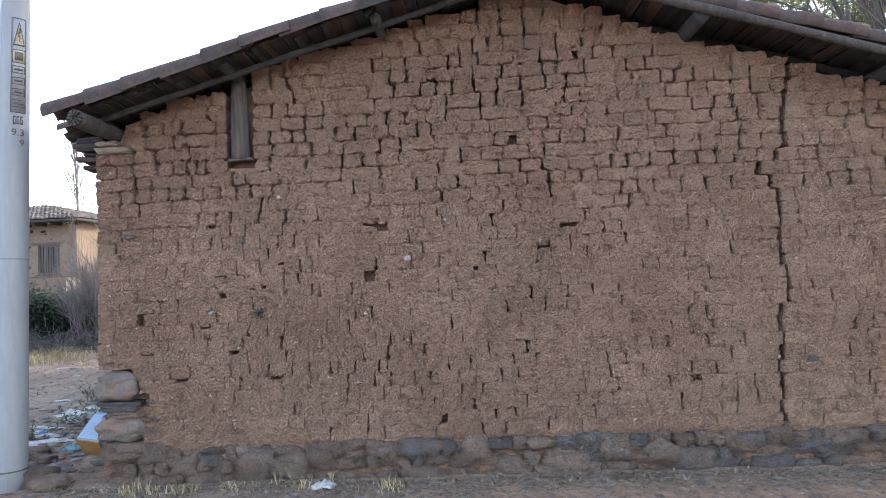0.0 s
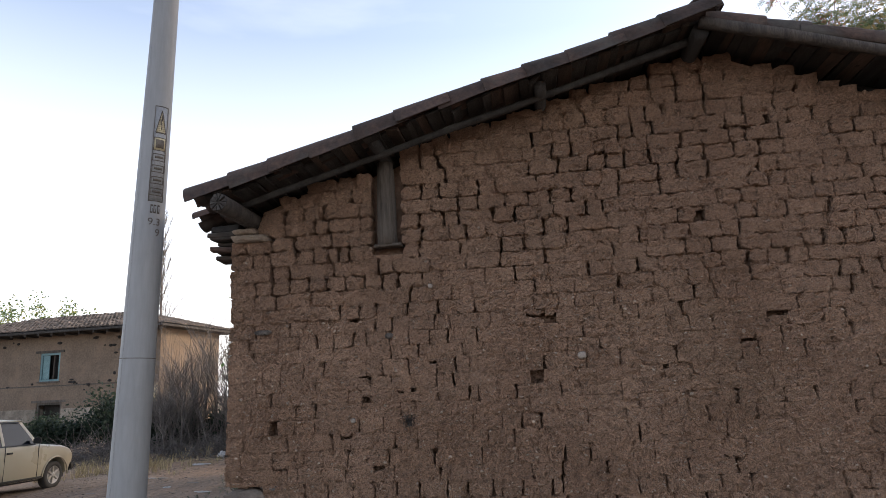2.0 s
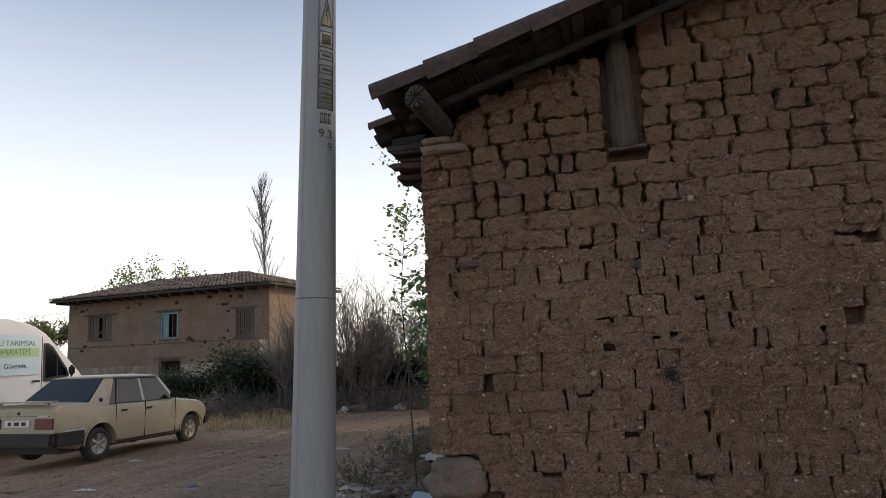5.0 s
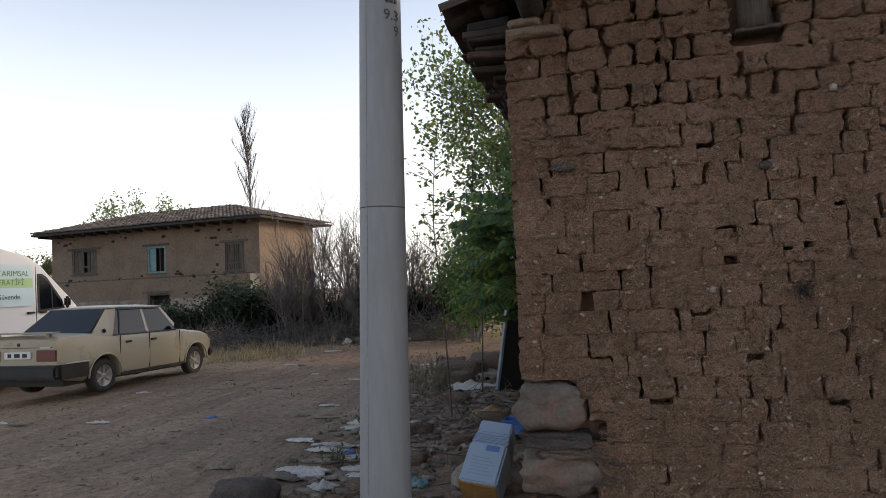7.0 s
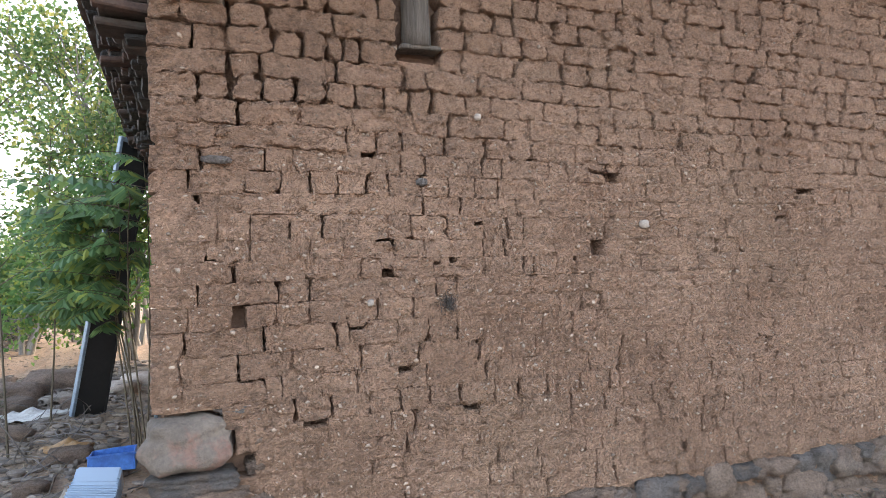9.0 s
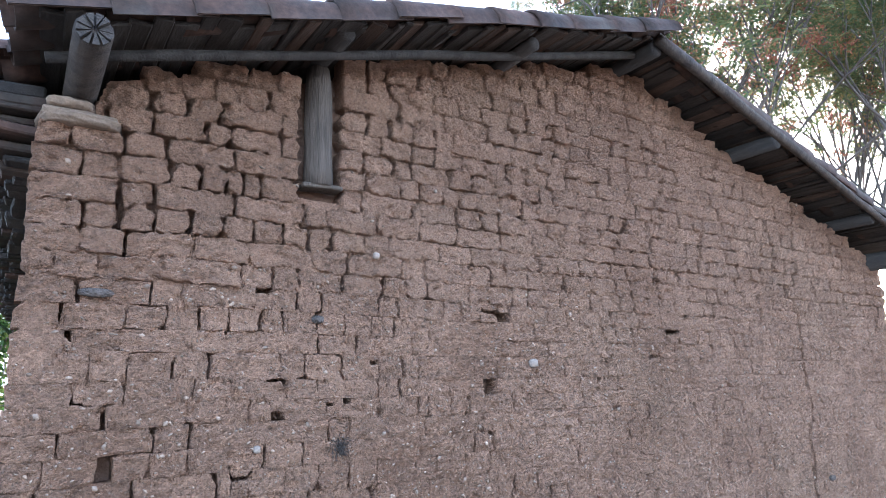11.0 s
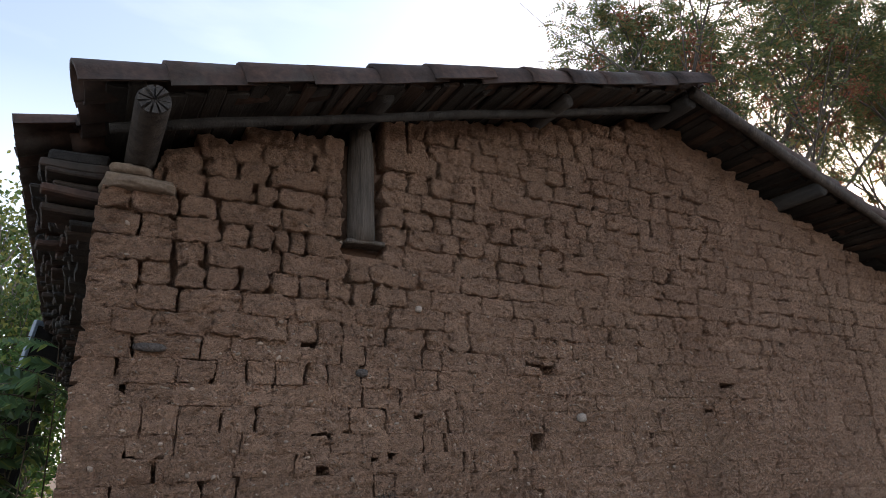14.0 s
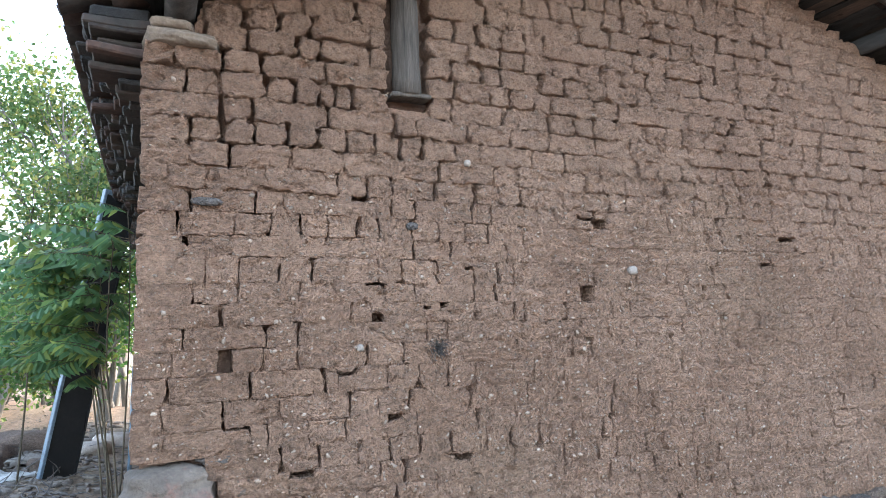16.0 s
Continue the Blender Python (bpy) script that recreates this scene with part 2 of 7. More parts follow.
SEATCLOTH = surface("seat_cloth", (0.05, 0.05, 0.052), (0.085, 0.083, 0.08), 6.0, 80.0, 0.95, 0.1, 0.3, 0.003)
GUNGREY = surface("dark_panel", (0.007, 0.007, 0.007), (0.014, 0.013, 0.012), 2.0, 30.0, 0.85, 0.1, 0.1, 0.003)
ALUBLUE = surface("pale_blue_frame", (0.11, 0.16, 0.21), (0.20, 0.25, 0.30), 3.0, 40.0, 0.5, 0.1, 0.1, 0.003)
SACK = surface("dirty_sacking", (0.15, 0.125, 0.10), (0.26, 0.22, 0.18), 5.0, 50.0, 0.92, 0.2, 0.6, 0.008)


def leaf_material(name, a, b_, c, rough=0.6):
    m, n, l, b = material(name, rough)
    rnd, pos = piece_random(n, l)
    t = math_node(n, l, "FRACT", math_node(n, l, "MULTIPLY", rnd, 7.13), 0.0)
    col = ramp(n, l, t, [(0.0, a), (0.6, b_), (1.0, c)])
    g = ramp(n, l, noise_tex(n, l, pos, 1.1, 3.0), [(0.3, (0.65,) * 3), (0.7, (1.3,) * 3)])
    col = mix(n, l, "MULTIPLY", 1.0, col, g)
    l.new(col, b.inputs["Base Color"])
    tr = n.new("ShaderNodeBsdfTranslucent")
    l.new(col, tr.inputs["Color"])
    ad = n.new("ShaderNodeMixShader")
    ad.inputs["Fac"].default_value = 0.5
    l.new(b.outputs["BSDF"], ad.inputs[1])
    l.new(tr.outputs["BSDF"], ad.inputs[2])
    l.new(ad.outputs["Shader"], n["Material Output"].inputs["Surface"])
    return m


LEAF = leaf_material("green_leaf", (0.055, 0.125, 0.035), (0.105, 0.20, 0.055), (0.24, 0.27, 0.06))
LEAF_FEATHER = leaf_material("feathered_leaf", (0.085, 0.17, 0.075), (0.14, 0.245, 0.10), (0.30, 0.34, 0.08), 0.45)
LEAF_BROAD = leaf_material("broad_leaf", (0.08, 0.145, 0.05), (0.145, 0.22, 0.075), (0.34, 0.32, 0.09))
LEAF_BACK = leaf_material("autumn_leaf", (0.07, 0.11, 0.048), (0.13, 0.17, 0.07), (0.28, 0.20, 0.08))
LEAF_DARK = leaf_material("dark_ivy_leaf", (0.018, 0.034, 0.022), (0.035, 0.055, 0.034), (0.06, 0.075, 0.045))
SEEDS = leaf_material("russet_seed_cluster", (0.20, 0.075, 0.05), (0.30, 0.12, 0.075), (0.38, 0.20, 0.11))


def ground_material():
    m, n, l, b = material("dusty_ground", 0.95)
    rnd, pos = piece_random(n, l)
    a = ramp(n, l, noise_tex(n, l, pos, 0.35, 6.0, 0.6), [(0.3, (0.165, 0.112, 0.075)), (0.7, (0.31, 0.225, 0.155))])
    red = ramp(n, l, noise_tex(n, l, pos, 0.16, 4.0, 0.5), [(0.42, (0, 0, 0)), (0.6, (1, 1, 1))])
    col = mix(n, l, "MIX", math_node(n, l, "MULTIPLY", red, 0.5), a, (0.29, 0.16, 0.088))
    f = noise_tex(n, l, pos, 14.0, 10.0, 0.75)
    col = mix(n, l, "MULTIPLY", 1.0, col, ramp(n, l, f, [(0.32, (0.5,) * 3), (0.68, (1.45,) * 3)]))
    rut = noise_tex(n, l, pos, 1.0, 6.0, 0.6, (3.2, 0.22, 1.0))
    col = mix(n, l, "MULTIPLY", 1.0, col, ramp(n, l, rut, [(0.36, (0.80,) * 3), (0.5, (1.0,) * 3), (0.64, (1.13,) * 3)]))
    bump(n, l, b, rut, 1.0, 0.09)
    vo = n.new("ShaderNodeTexVoronoi")
    vo.inputs["Scale"].default_value = 28.0
    l.new(pos, vo.inputs["Vector"])
    sep = n.new("ShaderNodeSeparateColor")
    l.new(vo.outputs["Color"], sep.inputs["Color"])
    pick = math_node(n, l, "MULTIPLY", math_node(n, l, "LESS_THAN", vo.outputs["Distance"], 0.3), math_node(n, l, "GREATER_THAN", sep.outputs[1], 0.6))
    col = mix(n, l, "MIX", math_node(n, l, "MULTIPLY", pick, 0.45), col, (0.27, 0.235, 0.195))
    l.new(col, b.inputs["Base Color"])
    bump(n, l, b, f, 1.0, 0.03)
    bump(n, l, b, noise_tex(n, l, pos, 3.0, 5.0), 0.6, 0.05)
    return m


GROUND = ground_material()


def paint(name, col, rough=0.3, dust=(0.36, 0.30, 0.22), amount=0.35):
    m, n, l, b = material(name, rough)
    rnd, pos = piece_random(n, l)
    f = ramp(n, l, noise_tex(n, l, pos, 1.3, 8.0, 0.55), [(0.3, (0, 0, 0)), (0.85, (1, 1, 1))])
    l.new(mix(n, l, "MIX", math_node(n, l, "MULTIPLY", f, amount), col, dust), b.inputs["Base Color"])
    l.new(math_node(n, l, "ADD", math_node(n, l, "MULTIPLY", f, 0.3), rough), b.inputs["Roughness"])
    b.inputs["Coat Weight"].default_value = 0.3
    b.inputs["Coat Roughness"].default_value = 0.15
    return m


CARPAINT = paint("champagne_car_paint", (0.36, 0.32, 0.235), 0.22, dust=(0.23, 0.18, 0.12), amount=0.45)
VANPAINT = paint("white_van_paint", (0.74, 0.75, 0.76), 0.3, amount=0.12)
PANELGREEN = paint("pale_green_print", (0.42, 0.62, 0.30), 0.4, amount=0.1)
PANELBLUE = paint("pale_blue_print", (0.56, 0.72, 0.76), 0.4, amount=0.1)
INKGREEN = paint("green_lettering", (0.10, 0.24, 0.12), 0.5, amount=0.05)
LABELWHITE = paint("printed_tin_white", (0.26, 0.37, 0.50), 0.4, amount=0.25)
LABELBLUE = paint("printed_tin_blue", (0.05, 0.16, 0.38), 0.35, amount=0.1)
LABELGREY = paint("printed_tin_grey", (0.26, 0.32, 0.38), 0.4, amount=0.1)
REDLAMP = paint("red_lamp", (0.11, 0.008, 0.009), 0.25, amount=0.03)
PLATEWHITE = paint("number_plate_white", (0.62, 0.62, 0.60), 0.4, amount=0.1)
CHROME = paint("dull_chrome", (0.5, 0.5, 0.5), 0.25, amount=0.1)


def glass_material():
    m, n, l, b = material("dark_glass", 0.06)
    b.inputs["Base Color"].default_value = (0.010, 0.014, 0.020, 1)
    b.inputs["Transmission Weight"].default_value = 0.45
    b.inputs["IOR"].default_value = 1.45
    b.inputs["Specular IOR Level"].default_value = 0.25
    return m


GLASS = glass_material()


# ---- mesh helpers ----
def obj(name, verts, faces, mat, parent=None, label="", smooth=True):
    me = bpy.data.meshes.new(name)
    me.from_pydata([tuple(v) for v in verts], [], [tuple(f) for f in faces])
    me.materials.append(mat)
    if smooth:
        me.polygons.foreach_set("use_smooth", [True] * len(me.polygons))
    me.update()
    ob = new(name, me)
    if parent:
        ob.parent = parent
    if label:
        ob["label"] = label
    return ob


def part(name, bm, mat, parent=None, label="", smooth=False):
    """Links a bmesh as one mesh object under a thing or a part."""
    bmesh.ops.recalc_face_normals(bm, faces=bm.faces)
    me = bpy.data.meshes.new(name)
    bm.to_mesh(me)
    bm.free()
    me.materials.append(mat)
    if smooth:
        me.polygons.foreach_set("use_smooth", [True] * len(me.polygons))
    ob = new(name, me)
    if parent:
        ob.parent = parent
    if label:
        ob["label"] = label
    return ob


def empty(name, loc=(0, 0, 0), rz=0.0):
    e = new(name)
    e.empty_display_size = 0.2
    e.matrix_basis = pose(*loc, 0, 0, rz)
    return e


def box_bm(x0, x1, y0, y1, z0, z1, bevel=0.0, seg=2, bm=None):
    bm = bm or bmesh.new()
    r = bmesh.ops.create_cube(bm, size=1.0, matrix=Matrix.Translation(((x0 + x1) / 2, (y0 + y1) / 2, (z0 + z1) / 2)) @ Matrix.Diagonal((x1 - x0, y1 - y0, z1 - z0, 1)))
    if bevel:
        es = {e for v in r["verts"] for e in v.link_edges}
        bmesh.ops.bevel(bm, geom=list(es), offset=bevel, segments=seg, affect="EDGES", clamp_overlap=True)
    return bm


def nz(x, y, z, s):
    return noise.noise((x * s, y * s, z * s))


def rough_box(x0, x1, y0, y1, z0, z1, cut=0.08, amp=0.008, bevel=0.012):
    """A hewn beam or plank: bevelled, cut into lengths and shaken."""
    bm = box_bm(x0, x1, y0, y1, z0, z1, bevel, 1)
    size = (x1 - x0, y1 - y0, z1 - z0)
    k = size.index(max(size))
    n = max(2, min(14, int(size[k] / max(cut, size[k] / 14))))
    lo = (x0, y0, z0)[k]
    for i in range(1, n):
        co, no = [0, 0, 0], [0, 0, 0]
        co[k], no[k] = lo + size[k] * i / n, 1
        bmesh.ops.bisect_plane(bm, geom=bm.verts[:] + bm.edges[:] + bm.faces[:], plane_co=co, plane_no=no)
    for v in bm.verts:
        x, y, z = v.co
        v.co += Vector((nz(x, y, z, 3.1), nz(x + 9, y, z, 3.1), nz(x, y + 9, z, 3.1))) * amp * 2
    return bm


def tube(pts, radii, sides=8, cap=True, wob=0.0):
    """Vertices and faces of a swept, tapered round."""
    V, F = [], []
    pts = [Vector(p) for p in pts]
    n = len(pts)
    ref = Vector((0, 0, 1))
    for i, p in enumerate(pts):
        d = (pts[min(i + 1, n - 1)] - pts[max(i - 1, 0)]).normalized()
        if abs(d.dot(ref)) > 0.95:
            ref = Vector((1, 0, 0))
        a = d.cross(ref).normalized()
        b = d.cross(a)
        for j in range(sides):
            q = 2 * math.pi * j / sides
            r = radii[i] * (1 + (wob * noise.noise((p.x * 4 + math.cos(q), p.y * 4 + math.sin(q), p.z * 4)) if wob else 0))
            V.append(p + (a * math.cos(q) + b * math.sin(q)) * r)
    for i in range(n - 1):
        for j in range(sides):
            k = (j + 1) % sides
            F.append((i * sides + j, i * sides + k, (i + 1) * sides + k, (i + 1) * sides + j))
    if cap:
        F.append(tuple(range(sides))[::-1])
        F.append(tuple((n - 1) * sides + j for j in range(sides)))
    return V, F


class Soup:
    """Collects many small pieces into one mesh."""
    def __init__(self):
        self.v, self.f = [], []

    def add(self, v, f):
        o = len(self.v)
        self.v += v
        self.f += [tuple(i + o for i in q) for q in f]

    def make(self, name, mat, parent=None, label="", smooth=True):
        return obj(name, self.v, self.f, mat, parent, label, smooth)


OCT = [(1, 0, 0), (-1, 0, 0), (0, 1, 0), (0, -1, 0), (0, 0, 1), (0, 0, -1), (0.6, -0.6, 0.5), (-0.6, -0.6, 0.5), (0.6, -0.6, -0.5), (-0.6, -0.6, -0.5)]
OCF = [(3, 6, 7), (3, 7, 9), (3, 9, 8), (3, 8, 6), (6, 0, 4), (6, 4, 7), (7, 4, 1), (7, 1, 9), (9, 1, 5), (9, 5, 8), (8, 5, 0), (8, 0, 6)]


def stone_mesh(c, sx, sy, sz, seed, flat=0.0, sub=2, square=0.6, amp=0.16):
    """Vertices and faces of one rounded, lumpy stone."""
    bm = bmesh.new()
    bmesh.ops.create_icosphere(bm, subdivisions=sub, radius=1.0)
    V = []
    for v in bm.verts:
        d = v.co.copy()
        m = max(abs(d.x), abs(d.y), abs(d.z))
        d = d.lerp(d / m * 0.86, square)
        k = 1 + amp * noise.noise(d * 1.4 + Vector((seed * 3.7, seed, 0))) + amp * 0.5 * noise.noise(d * 3.4 + Vector((0, seed * 2.3, 5)))
        V.append((c[0] + d.x * sx * k, c[1] + d.y * sy * k, c[2] + d.z * sz * k))
    F = [tuple(x.index for x in f.verts) for f in bm.faces]
    bm.free()
    return V, F


def smooth01(x, a, b):
    t = min(1.0, max(0.0, (x - a) / (b - a)))
    return t * t * (3 - 2 * t)


def ground_z(x, y):
    z = -0.03 - 0.19 * smooth01(-x, 9.5, 14.5) - 0.05 * smooth01(y, 14, 30)
    z += 0.16 * math.exp(-((x + 4.2) / 1.3) ** 2) * smooth01(y, 7.0, 10.5) * (1 - smooth01(y, 16, 24))
    z -= 0.05 * smooth01(-y, -5.2, -4.2)
    if y > 5.6 and x < -4.5:                      # worn wheel tracks
        z += 0.022 * noise.noise(((x - 0.35 * y) * 1.6, (y + 0.35 * x) * 0.22, 7)) + 0.012 * noise.noise((x * 7.0, y * 7.0, 2))
    z += 0.018 * noise.noise((x * 0.9, y * 0.9, 0)) + 0.010 * noise.noise((x * 3.1, y * 3.1, 4))
    return z



# ---- ground ----
def axis(lo, hi, step, far):
    a = list(np.arange(lo, hi + step / 2, step))
    s, v = step, hi
    while v < far:
        s *= 1.35
        v += s
        a.append(v)
    s, v = step, lo
    while v > -far:
        s *= 1.35
        v -= s
        a.insert(0, v)
    return a


gx, gy = axis(-18, 7, 0.16, 1500), axis(-3, 26, 0.16, 1500)
V = [(x, y, ground_z(x, y)) for y in gy for x in gx]
W = len(gx)
F = [(j * W + i, j * W + i + 1, (j + 1) * W + i + 1, (j + 1) * W + i) for j in range(len(gy) - 1) for i in range(W - 1)]
tagged(obj("ground", V, F, GROUND), "dusty grey brown earth yard with gravel and litter", "ground", kind="structure")

# ---- the adobe house: walls ----
XL, XR, YF, YB = -3.31, 4.28, 5.5, 13.9


def roof_z(x):
    """Height of the tile tops over the gable."""
    return 4.30 - (0.270 * (0.5 - x) + 0.018 * max(0.0, -1.5 - x) - 0.09 * max(0.0, -3.1 - x) if x < 0.5 else 0.298 * (x - 0.5))


def wall_top(x):
    return roof_z(x) - (0.185 - 0.07 * smooth01(x, -2.0, -1.85) * (1 - smooth01(x, -1.3, -1.1)) if x < 0.3 else 0.185 + 0.11 * smooth01(x, 0.3, 2.0)) - 0.20 * smooth01(-x, 3.04, 3.12)


def slab_wall(name, pts, axis_y, y0, y1, mat, label):
    """A wall extruded from an outline in x, z (or y, z) between two depths."""
    V = [((p[0], y0, p[1]) if axis_y else (y0, p[0], p[1])) for p in pts] + [((p[0], y1, p[1]) if axis_y else (y1, p[0], p[1])) for p in pts]
    n = len(pts)
    F = [tuple(range(n)), tuple(range(2 * n - 1, n - 1, -1))] + [(i, i + n, (i + 1) % n + n, (i + 1) % n) for i in range(n)]
    bm = bmesh.new()
    vs = [bm.verts.new(v) for v in V]
    for f in F:
        bm.faces.new([vs[i] for i in f])
    ob = part(name, bm, mat)
    return tagged(ob, label, "wall", kind="structure")


xs = [XL + 0.05, -3.0, -2.5, -2, -1.5, -1, -0.5, 0, 0.5, 1, 1.5, 2, 2.5, 3, 3.5, 4, XR - 0.05]
south = slab_wall("wall_south", [(XL + 0.05, -0.25)] + [(x, wall_top(x) - 0.05) for x in xs] + [(XR - 0.05, -0.25)], True, YF + 0.12, YF + 0.55, CORE,
                  "weathered mud brick gable wall with eroded joints and a stone footing")
slab_wall("wall_north", [(XL, -0.25)] + [(x, wall_top(x)) for x in xs] + [(XR, -0.25)], True, YB - 0.4, YB, MUD, "plain mud brick back gable wall")
slab_wall("wall_west", [(YF + 0.55, -0.25), (YF + 0.55, 2.72), (YB - 0.4, 2.72), (YB - 0.4, -0.25)], False, XL + 0.03, XL + 0.45, MUD, "rough mud brick side wall under the eave")
slab_wall("wall_east", [(YF + 0.55, -0.25), (YF + 0.55, 2.72), (YB - 0.4, 2.72), (YB - 0.4, -0.25)], False, XR - 0.45, XR - 0.03, MUD, "plain mud brick side wall")

# forced openings between bricks: x, z, width, height
HOLES = [
    (-0.915, 1.695, 0.085, 0.11), (-0.79, 2.075, 0.07, 0.08), (0.793, 2.04, 0.14, 0.045), (0.363, 2.755, 0.06, 0.11), (-2.93, 1.37, 0.06, 0.09),
    (-2.206, 1.54, 0.055, 0.06), (-2.29, 2.143, 0.075, 0.02), (-2.875, 1.07, 0.117, 0.03), (1.803, 0.715, 0.07, 0.06), (-3.05, 1.63, 0.04, 0.018),
    (-3.108, 1.918, 0.026, 0.024), (-2.363, 1.275, 0.08, 0.02), (-2.583, 0.83, 0.11, 0.03), (-1.932, 1.598, 0.04, 0.018), (-1.841, 1.621, 0.04, 0.042),
    (-1.686, 1.808, 0.055, 0.018), (-0.91, 2.113, 0.11, 0.016), (-1.754, 0.826, 0.096, 0.024), (-2.12, 1.05, 0.075, 0.02), (0.583, 1.856, 0.09, 0.025),
    (-0.323, 3.335, 0.08, 0.03), (0.926, 3.463, 0.045, 0.10), (0.0, 1.71, 0.03, 0.05), (-2.22, 1.715, 0.09, 0.014), (-0.32, 0.44, 0.05, 0.07),
]
CRACK = [(0.3, 2.49), (0.9, 2.50), (1.2, 2.52), (1.42, 2.61), (1.75, 2.54), (2.28, 2.55), (2.45, 2.40), (2.62, 2.64), (2.95, 2.64), (3.4, 2.72)]
# upright joints that the rain has washed open: x, z
OPEN_NEAR = [
    (-2.73, 2.04), (-2.73, 1.95), (-2.80, 2.10), (-2.59, 1.98), (-2.45, 1.98), (-2.30, 1.98), (-2.19, 1.97), (-2.40, 2.21), (-2.25, 2.18), (-2.53, 1.77),
    (-2.95, 1.53), (-2.60, 1.51), (-3.11, 1.46), (-3.17, 1.22), (-2.82, 1.23), (-2.74, 1.03), (-2.75, 1.44), (-2.58, 1.45), (-2.47, 1.21), (-2.38, 1.21),
    (-2.35, 1.09), (-2.50, 0.88), (-2.31, 0.90), (-2.37, 1.02), (-2.68, 0.91), (-2.26, 1.39), (-2.94, 1.14), (-1.84, 2.31), (-1.86, 2.19), (-1.63, 2.19),
    (-1.66, 2.08), (-1.99, 2.08), (-1.86, 1.96), (-1.79, 1.88), (-1.70, 1.96), (-2.01, 1.98), (-2.00, 1.86), (-2.07, 1.75), (-1.87, 1.76), (-1.66, 1.65)]
OPEN_MID = [
    (-1.51, 1.76), (-1.53, 1.65), (-1.41, 1.76), (-1.94, 1.50), (-1.72, 1.76), (-1.56, 1.96), (-1.45, 1.91), (-0.99, 2.08), (-1.07, 1.56), (-1.42, 1.56),
    (-1.35, 1.55), (-1.89, 1.44), (-2.07, 1.34), (-1.99, 1.22), (-2.04, 1.10), (-2.00, 0.99), (-1.82, 0.90), (-1.61, 0.88), (-1.46, 0.87), (-1.28, 0.88),
    (-1.30, 1.21), (-1.19, 1.42), (-1.40, 1.34), (-1.11, 1.29), (-0.91, 1.33), (-0.78, 1.05), (-0.86, 0.95), (-0.79, 0.87), (-1.22, 0.96), (-1.70, 1.10),
    (-1.66, 0.98), (-2.15, 0.86), (-2.07, 0.79), (-1.35, 1.10), (-0.45, 1.91), (0.81, 1.88), (0.98, 1.49), (1.19, 1.46), (0.57, 1.34), (0.46, 1.46)]
OPEN_POST = [
    (-2.86, 3.04), (-2.69, 3.05), (-2.53, 3.04), (-2.29, 3.14), (-2.96, 2.81), (-2.78, 2.82), (-2.60, 2.90), (-2.48, 2.93), (-2.22, 2.92), (-3.12, 2.67),
    (-2.75, 2.68), (-2.61, 2.70), (-2.41, 2.70), (-2.96, 2.56), (-2.82, 2.56), (-2.60, 2.68), (-2.49, 2.66), (-2.32, 2.67), (-2.12, 2.68), (-3.10, 2.44),
    (-2.95, 2.45), (-2.81, 2.46), (-2.44, 2.56), (-2.09, 2.55), (-2.92, 2.33), (-2.79, 2.43), (-2.65, 2.43), (-2.51, 2.43), (-2.35, 2.43), (-2.20, 2.43),
    (-2.06, 2.43), (-1.93, 2.44), (-1.73, 3.37), (-1.58, 3.38), (-1.73, 3.13), (-1.58, 3.13), (-1.53, 3.25), (-1.27, 3.18), (-1.44, 3.02), (-1.28, 3.02)]
OPEN_GABLE = [
    (-1.75, 2.87), (-1.56, 2.88), (-1.38, 2.79), (-1.17, 2.87), (-1.00, 2.87), (-0.79, 2.80), (-0.60, 2.80), (-1.76, 2.64), (-1.12, 2.69), (-0.83, 3.49),
    (-0.64, 3.26), (-1.07, 3.03), (-0.89, 3.03), (-0.56, 3.04), (-0.79, 2.57), (-1.03, 2.46), (-1.13, 2.57), (-1.74, 2.45), (0.30, 3.90), (0.50, 3.77),
    (0.30, 3.77), (0.05, 3.62), (0.77, 3.62), (1.17, 3.72), (1.02, 3.73), (-0.54, 3.50), (-0.17, 3.50), (-0.06, 3.49), (0.09, 3.50), (0.63, 3.49),
    (0.78, 3.49), (1.08, 3.47), (1.25, 3.48), (-0.68, 3.38), (0.04, 3.39), (0.29, 3.39), (0.64, 3.38), (1.00, 3.38), (1.36, 3.36), (-0.62, 3.25)]
OPEN_HIGH = [
    (-0.42, 3.27), (-0.28, 3.27), (-0.14, 3.27), (0.05, 3.27), (0.25, 3.27), (0.45, 3.27), (0.66, 3.25), (0.84, 3.25), (0.10, 3.14), (0.46, 3.14),
    (0.82, 3.12), (1.18, 3.05), (-0.72, 3.04), (0.10, 3.03), (-0.46, 2.90), (0.20, 2.80), (0.97, 2.79), (1.26, 2.79), (1.66, 2.79), (-0.09, 2.67),
    (0.41, 2.56), (0.60, 2.56), (0.23, 2.58), (1.18, 2.56), (1.32, 2.58), (1.51, 2.57), (1.75, 3.27), (1.92, 3.27), (2.08, 3.27), (2.24, 3.25),
    (2.38, 3.27), (1.86, 3.16), (2.23, 3.16), (1.89, 3.03), (2.08, 3.03), (2.23, 3.03), (2.43, 3.03), (2.26, 2.90), (1.58, 2.90), (1.94, 2.66)]
